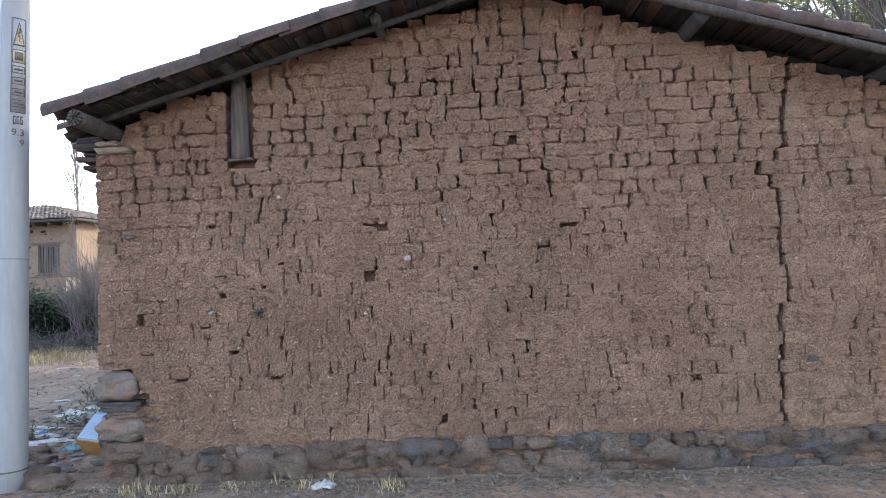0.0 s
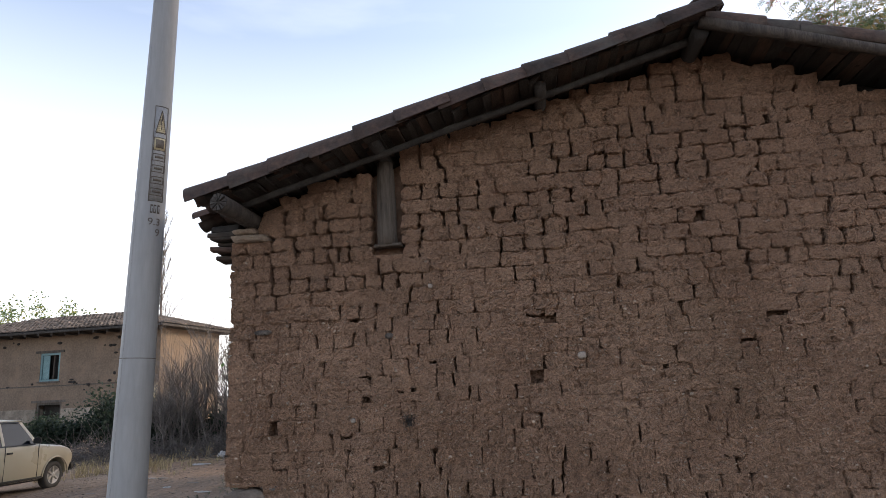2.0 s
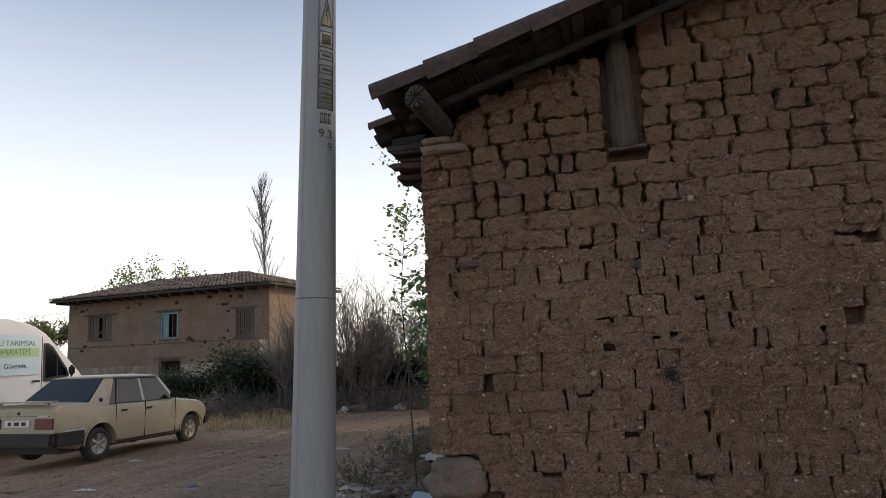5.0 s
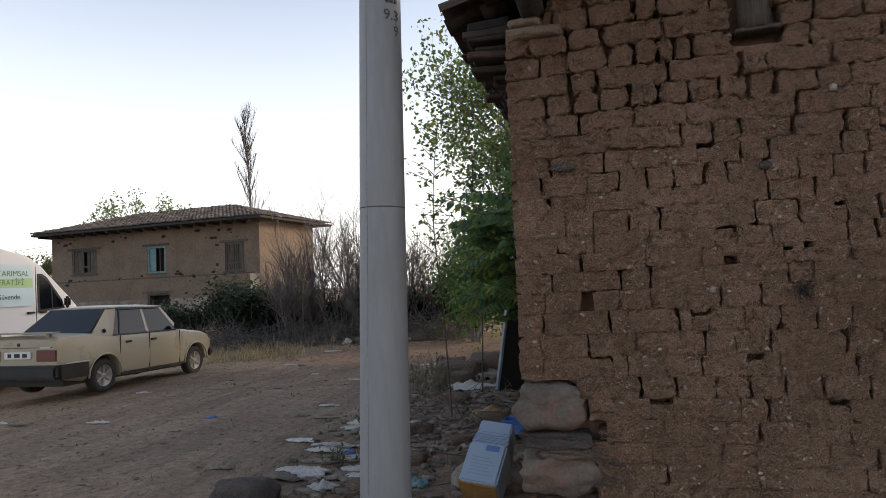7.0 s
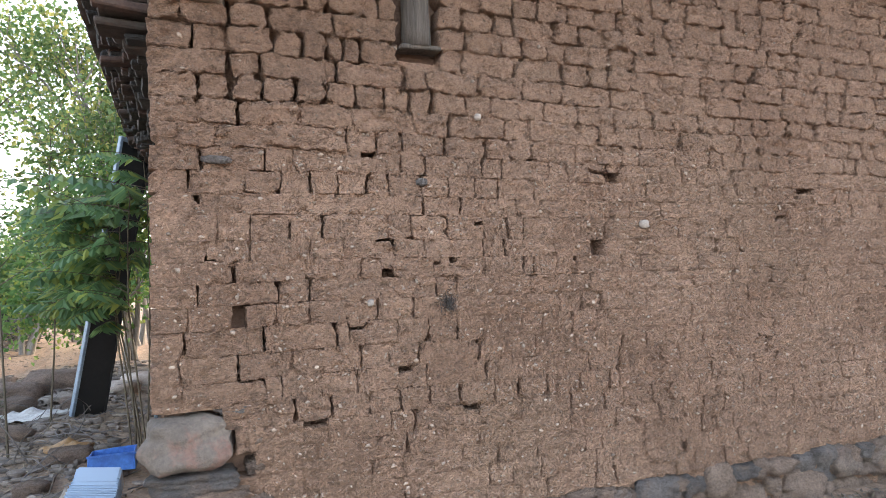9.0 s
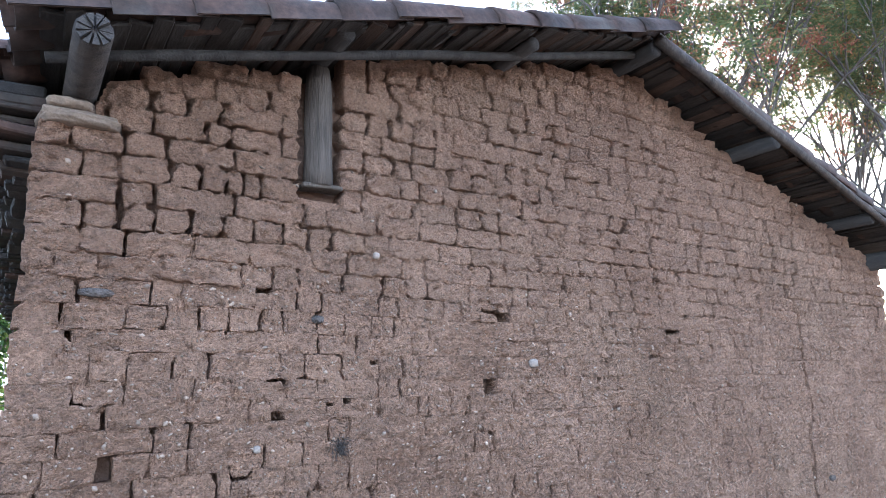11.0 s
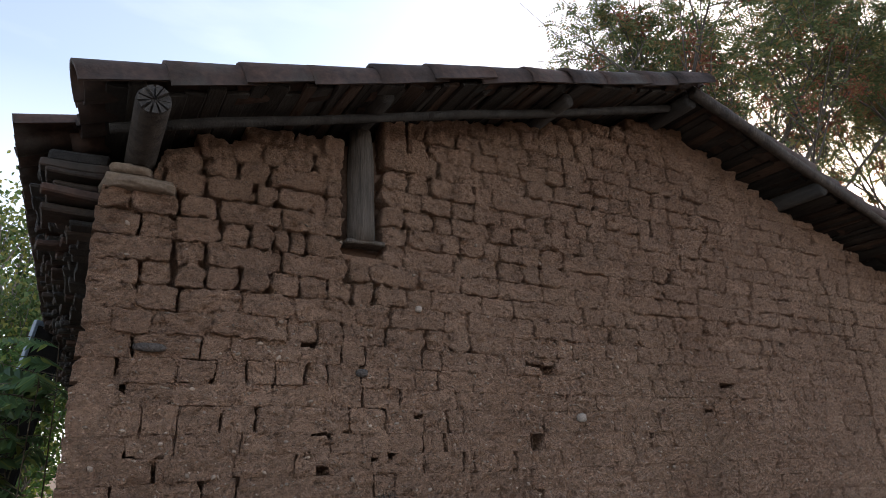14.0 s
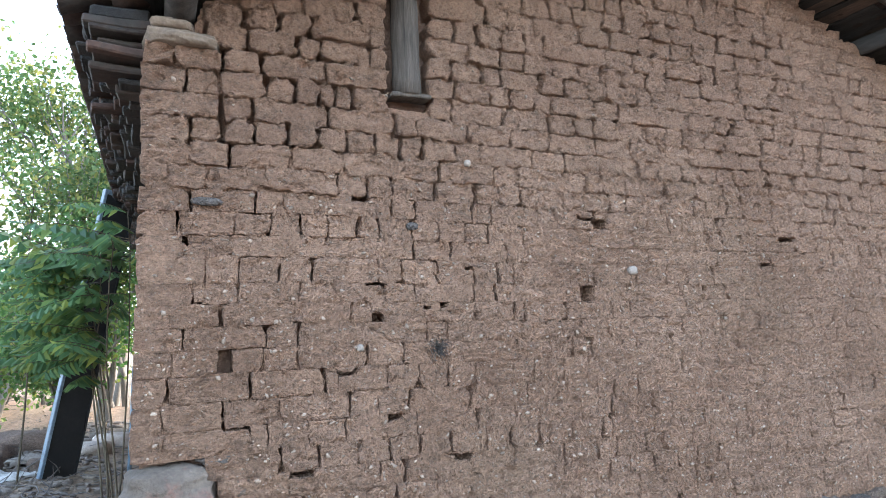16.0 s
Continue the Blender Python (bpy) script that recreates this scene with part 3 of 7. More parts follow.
OPEN_EAST = [
    (2.27, 2.66), (1.71, 2.56), (1.91, 2.56), (2.07, 2.56), (2.40, 2.57), (1.76, 2.32), (1.97, 2.32), (2.18, 2.32), (1.26, 2.32), (1.40, 2.32),
    (1.54, 2.35), (1.80, 2.09), (2.16, 1.88), (2.14, 1.77), (0.66, 2.32), (0.25, 2.23), (0.15, 2.12), (-0.23, 1.25), (1.32, 2.20), (-0.27, 0.88),
    (0.18, 0.81), (0.32, 0.80), (0.86, 0.83), (0.81, 0.60), (0.38, 0.54), (0.40, 1.03), (1.15, 0.70), (1.12, 0.49), (0.00, 0.39), (0.19, 0.37),
    (0.55, 0.36), (0.83, 0.36), (1.76, 1.24), (1.91, 1.24), (2.21, 1.02), (1.76, 0.80), (1.96, 0.80), (2.12, 0.58), (2.29, 0.58), (-0.76, 1.04),
    (-0.77, 0.84), (3.01, 2.97), (3.17, 2.97), (3.30, 2.97), (2.75, 2.55), (2.91, 2.55), (2.78, 2.32), (2.99, 2.32), (3.16, 2.30)]
OPEN_JOINTS = OPEN_NEAR + OPEN_MID + OPEN_POST + OPEN_GABLE + OPEN_HIGH + OPEN_EAST
BEDS = [0.29, 0.40, 0.51, 0.62, 0.735, 0.847, 0.961, 1.071, 1.19, 1.312, 1.422, 1.526, 1.628, 1.722, 1.847, 1.946, 2.054, 2.163, 2.273, 2.39, 2.503, 2.618, 2.74, 2.858, 2.972, 3.085, 3.21, 3.33, 3.446, 3.559, 3.695, 3.825, 3.94, 4.06]
SLOTS = []                                     # washed out joints: x, z, half width, half height
NICHE = (-2.125, -1.895, 2.70, 3.62)


def crack_x(z):
    for (z0, x0), (z1, x1) in zip(CRACK, CRACK[1:]):
        if z0 <= z < z1:
            return x0 + (x1 - x0) * (z - z0) / (z1 - z0)
    return None


def sag(x):
    return 0.022 * noise.noise((x * 0.55, 3.0, 0)) - 0.012 * smooth01(-x, 2.2, 3.2)


def brick_mesh(x0, x1, z0, z1, u, seed):
    """One worn mud brick: an uneven face with chipped edges, and its four sides."""
    w, h = x1 - x0, z1 - z0
    r = min(0.0020 + 0.0048 * u * random.uniform(0.5, 1.3), w * 0.3, h * 0.3)
    if u < 0.30:                                # worn flush: faces run into one another
        x0, x1, z0, z1 = x0 - 0.001, x1 + 0.001, z0 - 0.001, z1 + 0.001
        w, h = x1 - x0, z1 - z0
    fine = 0.0105 if x0 < 1.2 else 0.016
    nu, nv = max(4, int(w / fine)), max(3, int(h / fine))
    us = [0] + [r * 0.8 / w + (1 - 1.6 * r / w) * i / (nu - 1) for i in range(nu)] + [1]
    vs = [0] + [r * 0.8 / h + (1 - 1.6 * r / h) * i / (nv - 1) for i in range(nv)] + [1]
    yf = YF + random.uniform(-1, 1) * (0.0016 + 0.010 * u)
    tx, tz = random.uniform(-1, 1) * (0.006 + 0.035 * u), random.uniform(-1, 1) * (0.01 + 0.07 * u)
    skew = random.gauss(0, 1) * (0.001 + 0.0045 * u)
    cut = [[random.uniform(0, 1) ** 2 * (0.003 + 0.010 * u) + random.uniform(0.008, 0.024) * (random.random() < 0.10) for _ in range(2)] for _ in range(4)]
    tl, tr = (random.uniform(0.004, 0.016) * (random.random() < 0.5) for _ in range(2))
    sl, sr = random.choice((0, 1)), random.choice((0, 1))
    own = seed * u
    V = []
    for b in vs:
        for a in us:
            x, z = x0 + a * w, z0 + b * h
            e = min(min(a, 1 - a) * w, min(b, 1 - b) * h)
            y = yf + r * 1.1 * max(0.0, 1 - e / r) + (a - 0.5) * w * tx + (b - 0.5) * h * tz
            y += 0.014 * nz(x, 0, z, 2.3) + (0.008 + 0.006 * u) * nz(x, own, z * 1.3, 9.0) + 0.034 * max(0.0, nz(x, own, z * 1.3, 16.0) - 0.12) + (0.011 + 0.004 * u) * nz(x, own, z * 1.2, 30.0) + 0.010 * nz(x, own, z, 50.0) + 0.005 * nz(x, own, z, 95.0)
            # chipped corners and tapering side joints
            c = cut[(a > 0.5) + 2 * (b > 0.5)]
            na, nb = max(0.0, 1 - min(a, 1 - a) * w / 0.045), max(0.0, 1 - min(b, 1 - b) * h / 0.045)
            dx = c[0] * na * nb * (1 if a < 0.5 else -1)
            dz = c[1] * na * nb * (1 if b < 0.5 else -1)
            dx += (tl * (b if sl else 1 - b) if a < 0.15 else 0) - (tr * (b if sr else 1 - b) if a > 0.85 else 0)
            k = (0.007 + 0.010 * u) * (1.0 if e < r else 0.25)
            V.append((x + dx + k * nz(x, z, seed, 24.0), y, z + dz + k * nz(x + 5, z, seed, 24.0) + skew * (a - 0.5) * 2))
    V = [(x, y, z + sag(x)) for x, y, z in V]
    nu, nv = len(us), len(vs)
    F = [(j * nu + i, j * nu + i + 1, (j + 1) * nu + i + 1, (j + 1) * nu + i) for j in range(nv - 1) for i in range(nu - 1)]
    ring = [i for i in range(nu)] + [j * nu + nu - 1 for j in range(1, nv)] + [(nv - 1) * nu + i for i in range(nu - 2, -1, -1)] + [j * nu for j in range(nv - 2, 0, -1)]
    o = len(V)
    V += [(V[i][0], YF + 0.125, V[i][2]) for i in ring]
    m = len(ring)
    F += [(ring[i], o + i, o + (i + 1) % m, ring[(i + 1) % m]) for i in range(m)]
    inner = [j * nu + i for j in range(2, nv - 2) for i in range(2, nu - 2)] or [nu * nv // 2]
    return V, F, inner


BRICKS = []                                    # x0, x1, z0, z1, wear


def lay_row(z0, z1, row):
    zc = (z0 + z1) / 2
    u_row = smooth01(zc, 1.95, 2.6)
    gaps = [(x, w, h, z) for x, z, w, h in HOLES if z0 <= z < z1]
    cx = crack_x(zc)
    if cx is not None:
        gaps.append((cx + random.uniform(-0.02, 0.02), random.uniform(0.022, 0.045), 1.0, zc))
    stops = []
    if NICHE[2] - 0.03 < zc < NICHE[3]:
        stops.append((NICHE[0], NICHE[1]))
    for x, w, h, z in gaps:
        stops.append((x - w / 2, x + w / 2))
        if h < (z1 - z0) * 0.75:                # the course closed under and over the opening
            if z - h / 2 - z0 > 0.02:
                BRICKS.append((x - w / 2 - 0.004, x + w / 2 + 0.004, z0, z - h / 2, u_row))
            if z1 - z - h / 2 > 0.02:
                BRICKS.append((x - w / 2 - 0.004, x + w / 2 + 0.004, z + h / 2, z1, u_row))
    stops.sort()
    spans, a = [], XL
    for s0, s1 in stops:
        if s0 - a > 0.05:
            spans.append((a, s0))
        a = max(a, s1)
    spans.append((a, XR))
    washed = sorted(x for x, z in OPEN_JOINTS if z0 <= z < z1)
    for a, b in spans:
        ends = [(a, 0.0)]                       # brick ends, with the width of the joint there
        for x in [q for q in washed if a + 0.05 < q < b - 0.05] + [b]:
            if x != b and x - ends[-1][0] < 0.055:
                continue
            x0 = ends[-1][0]
            while x - x0 > 0.26:
                w = random.uniform(0.21, 0.34) if random.random() < (0.55 if row % 2 == 0 else 0.25) else random.uniform(0.115, 0.19)
                if x - x0 - w < 0.10:
                    break
                x0 += w
                open_ = random.random() < 0.25
                ends.append((x0, random.uniform(0.006, 0.010) if open_ else random.uniform(-0.001, 0.002) + 0.003 * u_row))
                if open_:
                    SLOTS.append((x0, zc + random.uniform(-0.03, 0.03), 0.010, random.uniform(0.018, 0.04)))
            if x == b:
                ends.append((b, 0.0))
            else:
                deep = zc > 2.2 and -3.0 < x < -2.7
                g = random.uniform(0.013, 0.022) if deep else random.uniform(0.007, 0.012)
                ends.append((x, g))
                part_ = 0.055 if zc > 2.3 or random.random() < 0.5 else random.uniform(0.02, 0.04)
                SLOTS.append((x, zc + random.uniform(-1, 1) * (0.055 - part_), g / 2 + 0.004, part_))
        for (x0, g0), (x1, g1) in zip(ends, ends[1:]):
            u = min(1.0, u_row * random.uniform(0.5, 0.85) + (0.4 if zc > 2.2 and x0 < -1.9 else 0))
            gh = (0.0 if random.random() < 0.72 else random.uniform(0.002, 0.006)) * (1 - u) + random.uniform(0.0005, 0.005) * u
            zt = min(z1 - gh, wall_top((x0 + x1) / 2) + random.uniform(-0.025, 0.025))
            if zt - z0 > 0.045 and x1 - x0 > 0.03 and not (x1 < -2.86 and zc < 0.92):
                BRICKS.append((x0 + g0 / 2 + 0.001 * u, x1 - g1 / 2 - 0.001 * u, z0 + gh * random.uniform(0, 0.6), zt, u))


for row, (z0, z1) in enumerate(zip(BEDS, BEDS[1:])):
    lay_row(z0, z1, row)


# footing of field stones


# the larger stones that stand out of it: x, z, half width, half height
BOULDERS = [
    (-2.34, 0.15, 0.12, 0.06, SLATE), (-2.45, -0.02, 0.12, 0.11, STONE), (-1.94, 0.10, 0.18, 0.17, PALESTONE), (-1.61, 0.15, 0.11, 0.05, STONE), (-1.63, 0.00, 0.10, 0.07, PALESTONE),
    (-1.41, 0.16, 0.14, 0.09, STONE), (-3.05, -0.03, 0.21, 0.08, STONE), (-2.73, -0.03, 0.18, 0.08, STONE), (-1.07, 0.25, 0.12, 0.05, STONE), (-0.86, 0.20, 0.13, 0.07, PALESTONE),
    (-0.40, 0.22, 0.10, 0.055, STONE), (-0.06, 0.19, 0.15, 0.13, STONE), (0.22, 0.03, 0.12, 0.10, STONE), (0.85, 0.23, 0.095, 0.065, SLATE), (1.10, 0.16, 0.15, 0.11, PALESTONE),
    (1.28, 0.23, 0.08, 0.04, SLATE), (1.45, 0.16, 0.13, 0.09, PALESTONE), (0.73, 0.04, 0.18, 0.12, STONE), (1.75, 0.03, 0.22, 0.13, PALESTONE), (2.14, 0.16, 0.17, 0.10, STONE),
    (2.71, 0.12, 0.18, 0.08, SLATE), (2.45, 0.24, 0.12, 0.06, STONE), (2.98, 0.18, 0.13, 0.07, STONE)]


def footing():
    th = empty("stone_footing", (0.5, YF, -0.1))
    tagged(th, "low footing of rough field stones and slates under the mud wall", "footing", kind="structure")
    rows = [(-0.13, 0.04), (0.03, 0.16), (0.14, 0.27)]
    k = 0
    for r, (z0, z1) in enumerate(rows):
        x = XL + 0.02 + 0.07 * r
        while x < XR - 0.05:
            big = random.random() < 0.22
            w = random.uniform(0.24, 0.42) if big else random.uniform(0.10, 0.27)
            hh = (z1 - z0) * (random.uniform(1.0, 1.35) if big else random.uniform(0.62, 1.0))
            zc = (z0 + z1) / 2 + random.uniform(-0.015, 0.015)
            mat = SLATE if (random.random() < (0.38 if x > 1.2 else 0.13)) else STONE
            v, f = stone_mesh((x + w / 2, YF + 0.085 + random.uniform(-0.03, 0.03), zc), w * 0.57, 0.12, hh * 0.62, k * 1.7, sub=3, square=random.uniform(0.4, 0.95), amp=0.30)
            o = obj("stone", v, f, mat, th)
            o.matrix_parent_inverse = th.matrix_basis.inverted()
            x += w * 0.97
            k += 1
    for k, (cx, cz, sx, sz, mat) in enumerate(BOULDERS):
        v, f = stone_mesh((cx, YF + 0.065, cz), sx, 0.115, sz, 50 + k * 2.9, sub=3, square=random.uniform(0.2, 0.6), amp=0.26)
        o = obj("stone", v, f, mat, th)
        o.matrix_parent_inverse = th.matrix_basis.inverted()
    return th


foot = footing()
nx_ = 330
V = [(XL + 0.02 + (XR - XL - 0.04) * i / nx_, YF + 0.026 + 0.026 * nz(i * 0.0226, 0, j * 0.026, 7.0) + 0.014 * nz(i * 0.0226, 3, j * 0.026, 22.0), -0.2 + 0.026 * j) for j in range(21) for i in range(nx_ + 1)]
F = [(j * (nx_ + 1) + i, j * (nx_ + 1) + i + 1, (j + 1) * (nx_ + 1) + i + 1, (j + 1) * (nx_ + 1) + i) for j in range(20) for i in range(nx_)]
o = obj("mortar", V, F, MUD, foot, "mud packed between the stones")
o.matrix_parent_inverse = foot.matrix_basis.inverted()

# ---- the adobe house: roof ----
roof = empty("roof", (0.5, 5.0, 4.2))
tagged(roof, "low pitched old clay tile roof on dark poles and boards", "roof", kind="structure")
roof_inv = roof.matrix_basis.inverted()


def under(ob):
    ob.matrix_parent_inverse = roof_inv
    return ob


Y0 = 5.0                                        # the gable edge of the left slope
YR = 5.12                                       # and of the right slope


def slope_pose(x, y, dz, right=False, roll=0.0):
    """A frame on the slope: local x runs up to the ridge on the left slope, down from it on the right."""
    a = math.degrees(math.atan(-0.29 if right else 0.268))
    return pose(x, y, roof_z(x) + dz, roll, -a, 0)


def tile_mesh(name, length=0.40, r0=0.095, r1=0.075, th=0.014, up=True):
    """A half round tapered clay tile along local x."""
    V, F, n = [], [], 8
    for i in range(4):
        t = i / 3
        for k, rr in ((0, r0 + (r1 - r0) * t), (1, r0 + (r1 - r0) * t - th)):
            for j in range(n + 1):
                q = math.pi * j / n
                V.append((length * (t - 0.5), rr * math.cos(q), (rr * 0.8 * math.sin(q) - 0.02) * (1 if up else -1)))
    m = n + 1
    idx = lambda i, k, j: (i * 2 + k) * m + j
    for i in range(3):
        for j in range(n):
            F.append((idx(i, 0, j), idx(i + 1, 0, j), idx(i + 1, 0, j + 1), idx(i, 0, j + 1)))
            F.append((idx(i, 1, j), idx(i, 1, j + 1), idx(i + 1, 1, j + 1), idx(i + 1, 1, j)))
        for j in (0, n):
            F.append((idx(i, 0, j), idx(i, 1, j), idx(i + 1, 1, j), idx(i + 1, 0, j)))
    for i in (0, 3):
        for j in range(n):
            F.append((idx(i, 0, j), idx(i, 0, j + 1), idx(i, 1, j + 1), idx(i, 1, j)))
    me = bpy.data.meshes.new(name)
    me.from_pydata(V, [], F)
    me.materials.append(TILE)
    me.polygons.foreach_set("use_smooth", [True] * len(me.polygons))
    me.update()
    return me


cover, pan = tile_mesh("tile"), tile_mesh("tile", up=False)
rest = Soup()
cv, cf = [v.co.copy() for v in cover.vertices], [tuple(p.vertices) for p in cover.polygons]
pv, pf = [v.co.copy() for v in pan.vertices], [tuple(p.vertices) for p in pan.polygons]


def put_tile(me, m, single):
    if single:
        o = new("tile", me)
        o.parent, o.matrix_parent_inverse, o.matrix_basis = roof, roof_inv, m
    else:
        a, b = (cv, cf) if me is cover else (pv, pf)
        rest.add([tuple(m @ v) for v in a], b)


rows = int((YB + 0.3 - Y0) / 0.185)
for right in (False, True):
    ye = YR if right else Y0
    for r in range(rows):
        for s in range(12 if right else 13):
            for me, off, dz in ((cover, 0.0, -0.048), (pan, 0.092, -0.078)):
                along = 0.16 + 0.3262 * s + random.uniform(-0.02, 0.02)
                x = (0.5 + along) if right else (0.5 - along)
                if x > 4.62 or (x < -3.40 and r < 3):
                    continue
                m = slope_pose(max(x, -3.50), ye + 0.10 + 0.185 * r + off + random.uniform(-0.012, 0.012), dz + random.uniform(-0.014, 0.016), right)
                m = m @ pose(0, 0, 0, random.uniform(-9, 9), random.uniform(-3.5, 2.0) + (-3 if not right else 3), random.uniform(-3, 3) + (180 if not right else 0) * 0)
                if right:
                    m = m @ pose(0, 0, 0, 0, 0, 180)
                if r == 0 and me is cover:          # the verge tile hangs over the board ends
                    side_ = -1 if right else 1
                    m = slope_pose(max(x, -3.50), ye + 0.10 + random.uniform(-0.01, 0.01), -0.100 + random.uniform(-0.013, 0.010), right) @ pose(0, 0, 0, 0, -1.6 * side_, 180 if right else 0)
                    m = m @ pose(0, 0, 0, random.uniform(2, 18) * side_, random.uniform(-1.5, 1.5), random.uniform(-4.5, 4.5)) @ Matrix.Diagonal((1.06, 1.25, 1.75, 1))
                put_tile(me, m, r == 0 or (s >= 11 and not right and r < 34))
# ridge tiles
for i in range(19):
    m = pose(0.5 + random.uniform(-0.02, 0.02), Y0 + 0.34 + 0.39 * i, roof_z(0.5) - 0.03, 0, 0, 90) @ pose(0, 0, 0, random.uniform(-5, 5), 3, 0) @ Matrix.Diagonal((1, 1.35, 1.1, 1))
    put_tile(cover, m, i < 2)
tagged(rest.make("tile_field", TILE, roof), kind="stuff")
bpy.data.objects["tile_field"].matrix_parent_inverse = roof_inv

# boards under the tiles run along the eave, over the sloping poles
for right in (False, True):
    s = 0.06
    while s < (4.0 if right else 3.80):
        w = random.uniform(0.05, 0.13)
        x = 0.5 + s + w / 2 if right else 0.5 - s - w / 2
        ye = (YR if right else Y0) + random.uniform(0.05, 0.17)
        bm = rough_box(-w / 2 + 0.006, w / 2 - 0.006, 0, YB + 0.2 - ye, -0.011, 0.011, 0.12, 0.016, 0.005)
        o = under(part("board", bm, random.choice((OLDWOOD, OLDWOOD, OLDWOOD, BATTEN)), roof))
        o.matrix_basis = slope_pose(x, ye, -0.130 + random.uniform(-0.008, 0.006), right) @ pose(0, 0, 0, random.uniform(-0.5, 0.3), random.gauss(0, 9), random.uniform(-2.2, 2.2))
        s += w - random.uniform(0.0, 0.02)


def pole_along(name, pts, r0, r1, mat, label="", sides=9, wob=0.35):
    n = 9
    P = []
    for i in range(n):
        t = i / (n - 1)
        p = Vector(pts[0]).lerp(Vector(pts[1]), t)
        P.append(p + Vector((0, nz(p.x, p.y, p.z, 1.7), nz(p.y, p.x, p.z, 1.9))) * 0.022)
    v, f = tube(P, [r0 + (r1 - r0) * i / (n - 1) for i in range(n)], sides, True, wob)
    return under(obj(name, v, f, mat, roof, label))


def sloped(x, y, dz):
    return (x, y, roof_z(x) + dz)


pole_along("verge_pole", (sloped(-3.30, 5.30, -0.225), sloped(0.45, 5.30, -0.195)), 0.024, 0.030, OLDWOOD)
pole_along("verge_pole", (sloped(0.42, 5.10, -0.165), sloped(4.55, 5.13, -0.215)), 0.042, 0.030, LOG, "bent grey verge pole")
pole_along("rafter", (sloped(0.6, 5.75, -0.19), sloped(4.5, 5.75, -0.19)), 0.04, 0.04, OLDWOOD)
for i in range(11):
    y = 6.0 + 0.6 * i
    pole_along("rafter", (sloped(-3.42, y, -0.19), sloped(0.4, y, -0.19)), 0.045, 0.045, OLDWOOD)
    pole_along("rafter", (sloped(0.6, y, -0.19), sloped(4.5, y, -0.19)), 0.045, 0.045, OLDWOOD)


def purlin(x, z, y0, r, mat=OLDWOOD, rake=0.0, label=""):
    P = [(x + 0.01 * noise.noise((i, x, 0)), y0 + (YB - y0) * i / 8, z + rake * (8 - i) / 8 + 0.01 * noise.noise((x, i, 3))) for i in range(9)]
    v, f = tube(P, [r * (1 + 0.06 * noise.noise((i * 1.3, x, 1))) for i in range(9)], 14, True, 0.12)
    return under(obj("purlin", v, f, mat, roof, label))


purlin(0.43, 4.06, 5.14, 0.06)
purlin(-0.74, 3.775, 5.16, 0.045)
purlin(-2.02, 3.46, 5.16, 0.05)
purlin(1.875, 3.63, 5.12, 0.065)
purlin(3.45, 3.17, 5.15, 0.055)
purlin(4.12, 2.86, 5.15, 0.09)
corner_log = purlin(-3.15, 2.995, 4.97, 0.070, LOG, 0.03, "thick corner log with a cracked pale end")
# cracked end of the corner log: wedges round the heart
for i in range(11):
    a0, a1 = 2 * math.pi * i / 11 + random.uniform(0.03, 0.14), 2 * math.pi * (i + 1) / 11 - random.uniform(0.03, 0.12)
    bm = bmesh.new()
    P = [(0.012 * math.cos((a0 + a1) / 2), 0.012 * math.sin((a0 + a1) / 2))] + [(0.064 * math.cos(a0 + (a1 - a0) * t / 4), 0.064 * math.sin(a0 + (a1 - a0) * t / 4)) for t in range(5)]
    d = random.uniform(-0.012, 0.006)
    fr = [bm.verts.new((-3.15 + p[0], 4.955 + d, 3.025 + p[1])) for p in P]
    bk = [bm.verts.new((-3.15 + p[0], 4.985, 3.025 + p[1])) for p in P]
    bm.faces.new(fr)
    for q in range(6):
        bm.faces.new((fr[q], fr[(q + 1) % 6], bk[(q + 1) % 6], bk[q]))
    o = part("end_wedge", bm, ENDGRAIN, corner_log)
    o.matrix_parent_inverse = corner_log.matrix_basis.inverted()

# eave cornice of planks and stub ends along the west side
for lay, (x0, x1, z0, z1) in enumerate([(-3.60, -3.27, 2.925, 2.955), (-3.57, -3.26, 2.885, 2.915), (-3.55, -3.26, 2.84, 2.872), (-3.50, -3.26, 2.795, 2.83), (-3.46, -3.26, 2.75, 2.785), (-3.42, -3.26, 2.70, 2.735)]):
    y = 5.53 + 0.03 * lay + random.uniform(-0.03, 0.06)
    while y < YB - 0.3:
        ln = random.uniform(0.06, 0.20) if random.random() < 0.85 else random.uniform(0.25, 0.5)
        bm = rough_box(x0 + random.gauss(0.01, 0.035), x1, y, min(YB, y + ln - random.uniform(0.0, 0.03)), z0 + random.gauss(0, 0.008), z1 + random.gauss(0, 0.007), 0.05, 0.014, 0.008)
        under(part("eave_plank", bm, TILE if lay in (1, 3) or random.random() < 0.25 else OLDWOOD, roof))
        y += ln - 0.012
for i in range(32):
    y = 5.55 + i * 0.255 + random.uniform(-0.04, 0.04)
    bm = rough_box(-3.57 + random.uniform(-0.03, 0.04), -3.28, y, y + random.uniform(0.07, 0.12), 2.957, 3.02, 0.1, 0.010, 0.012)
    under(part("stub_beam", bm, OLDWOOD, roof))

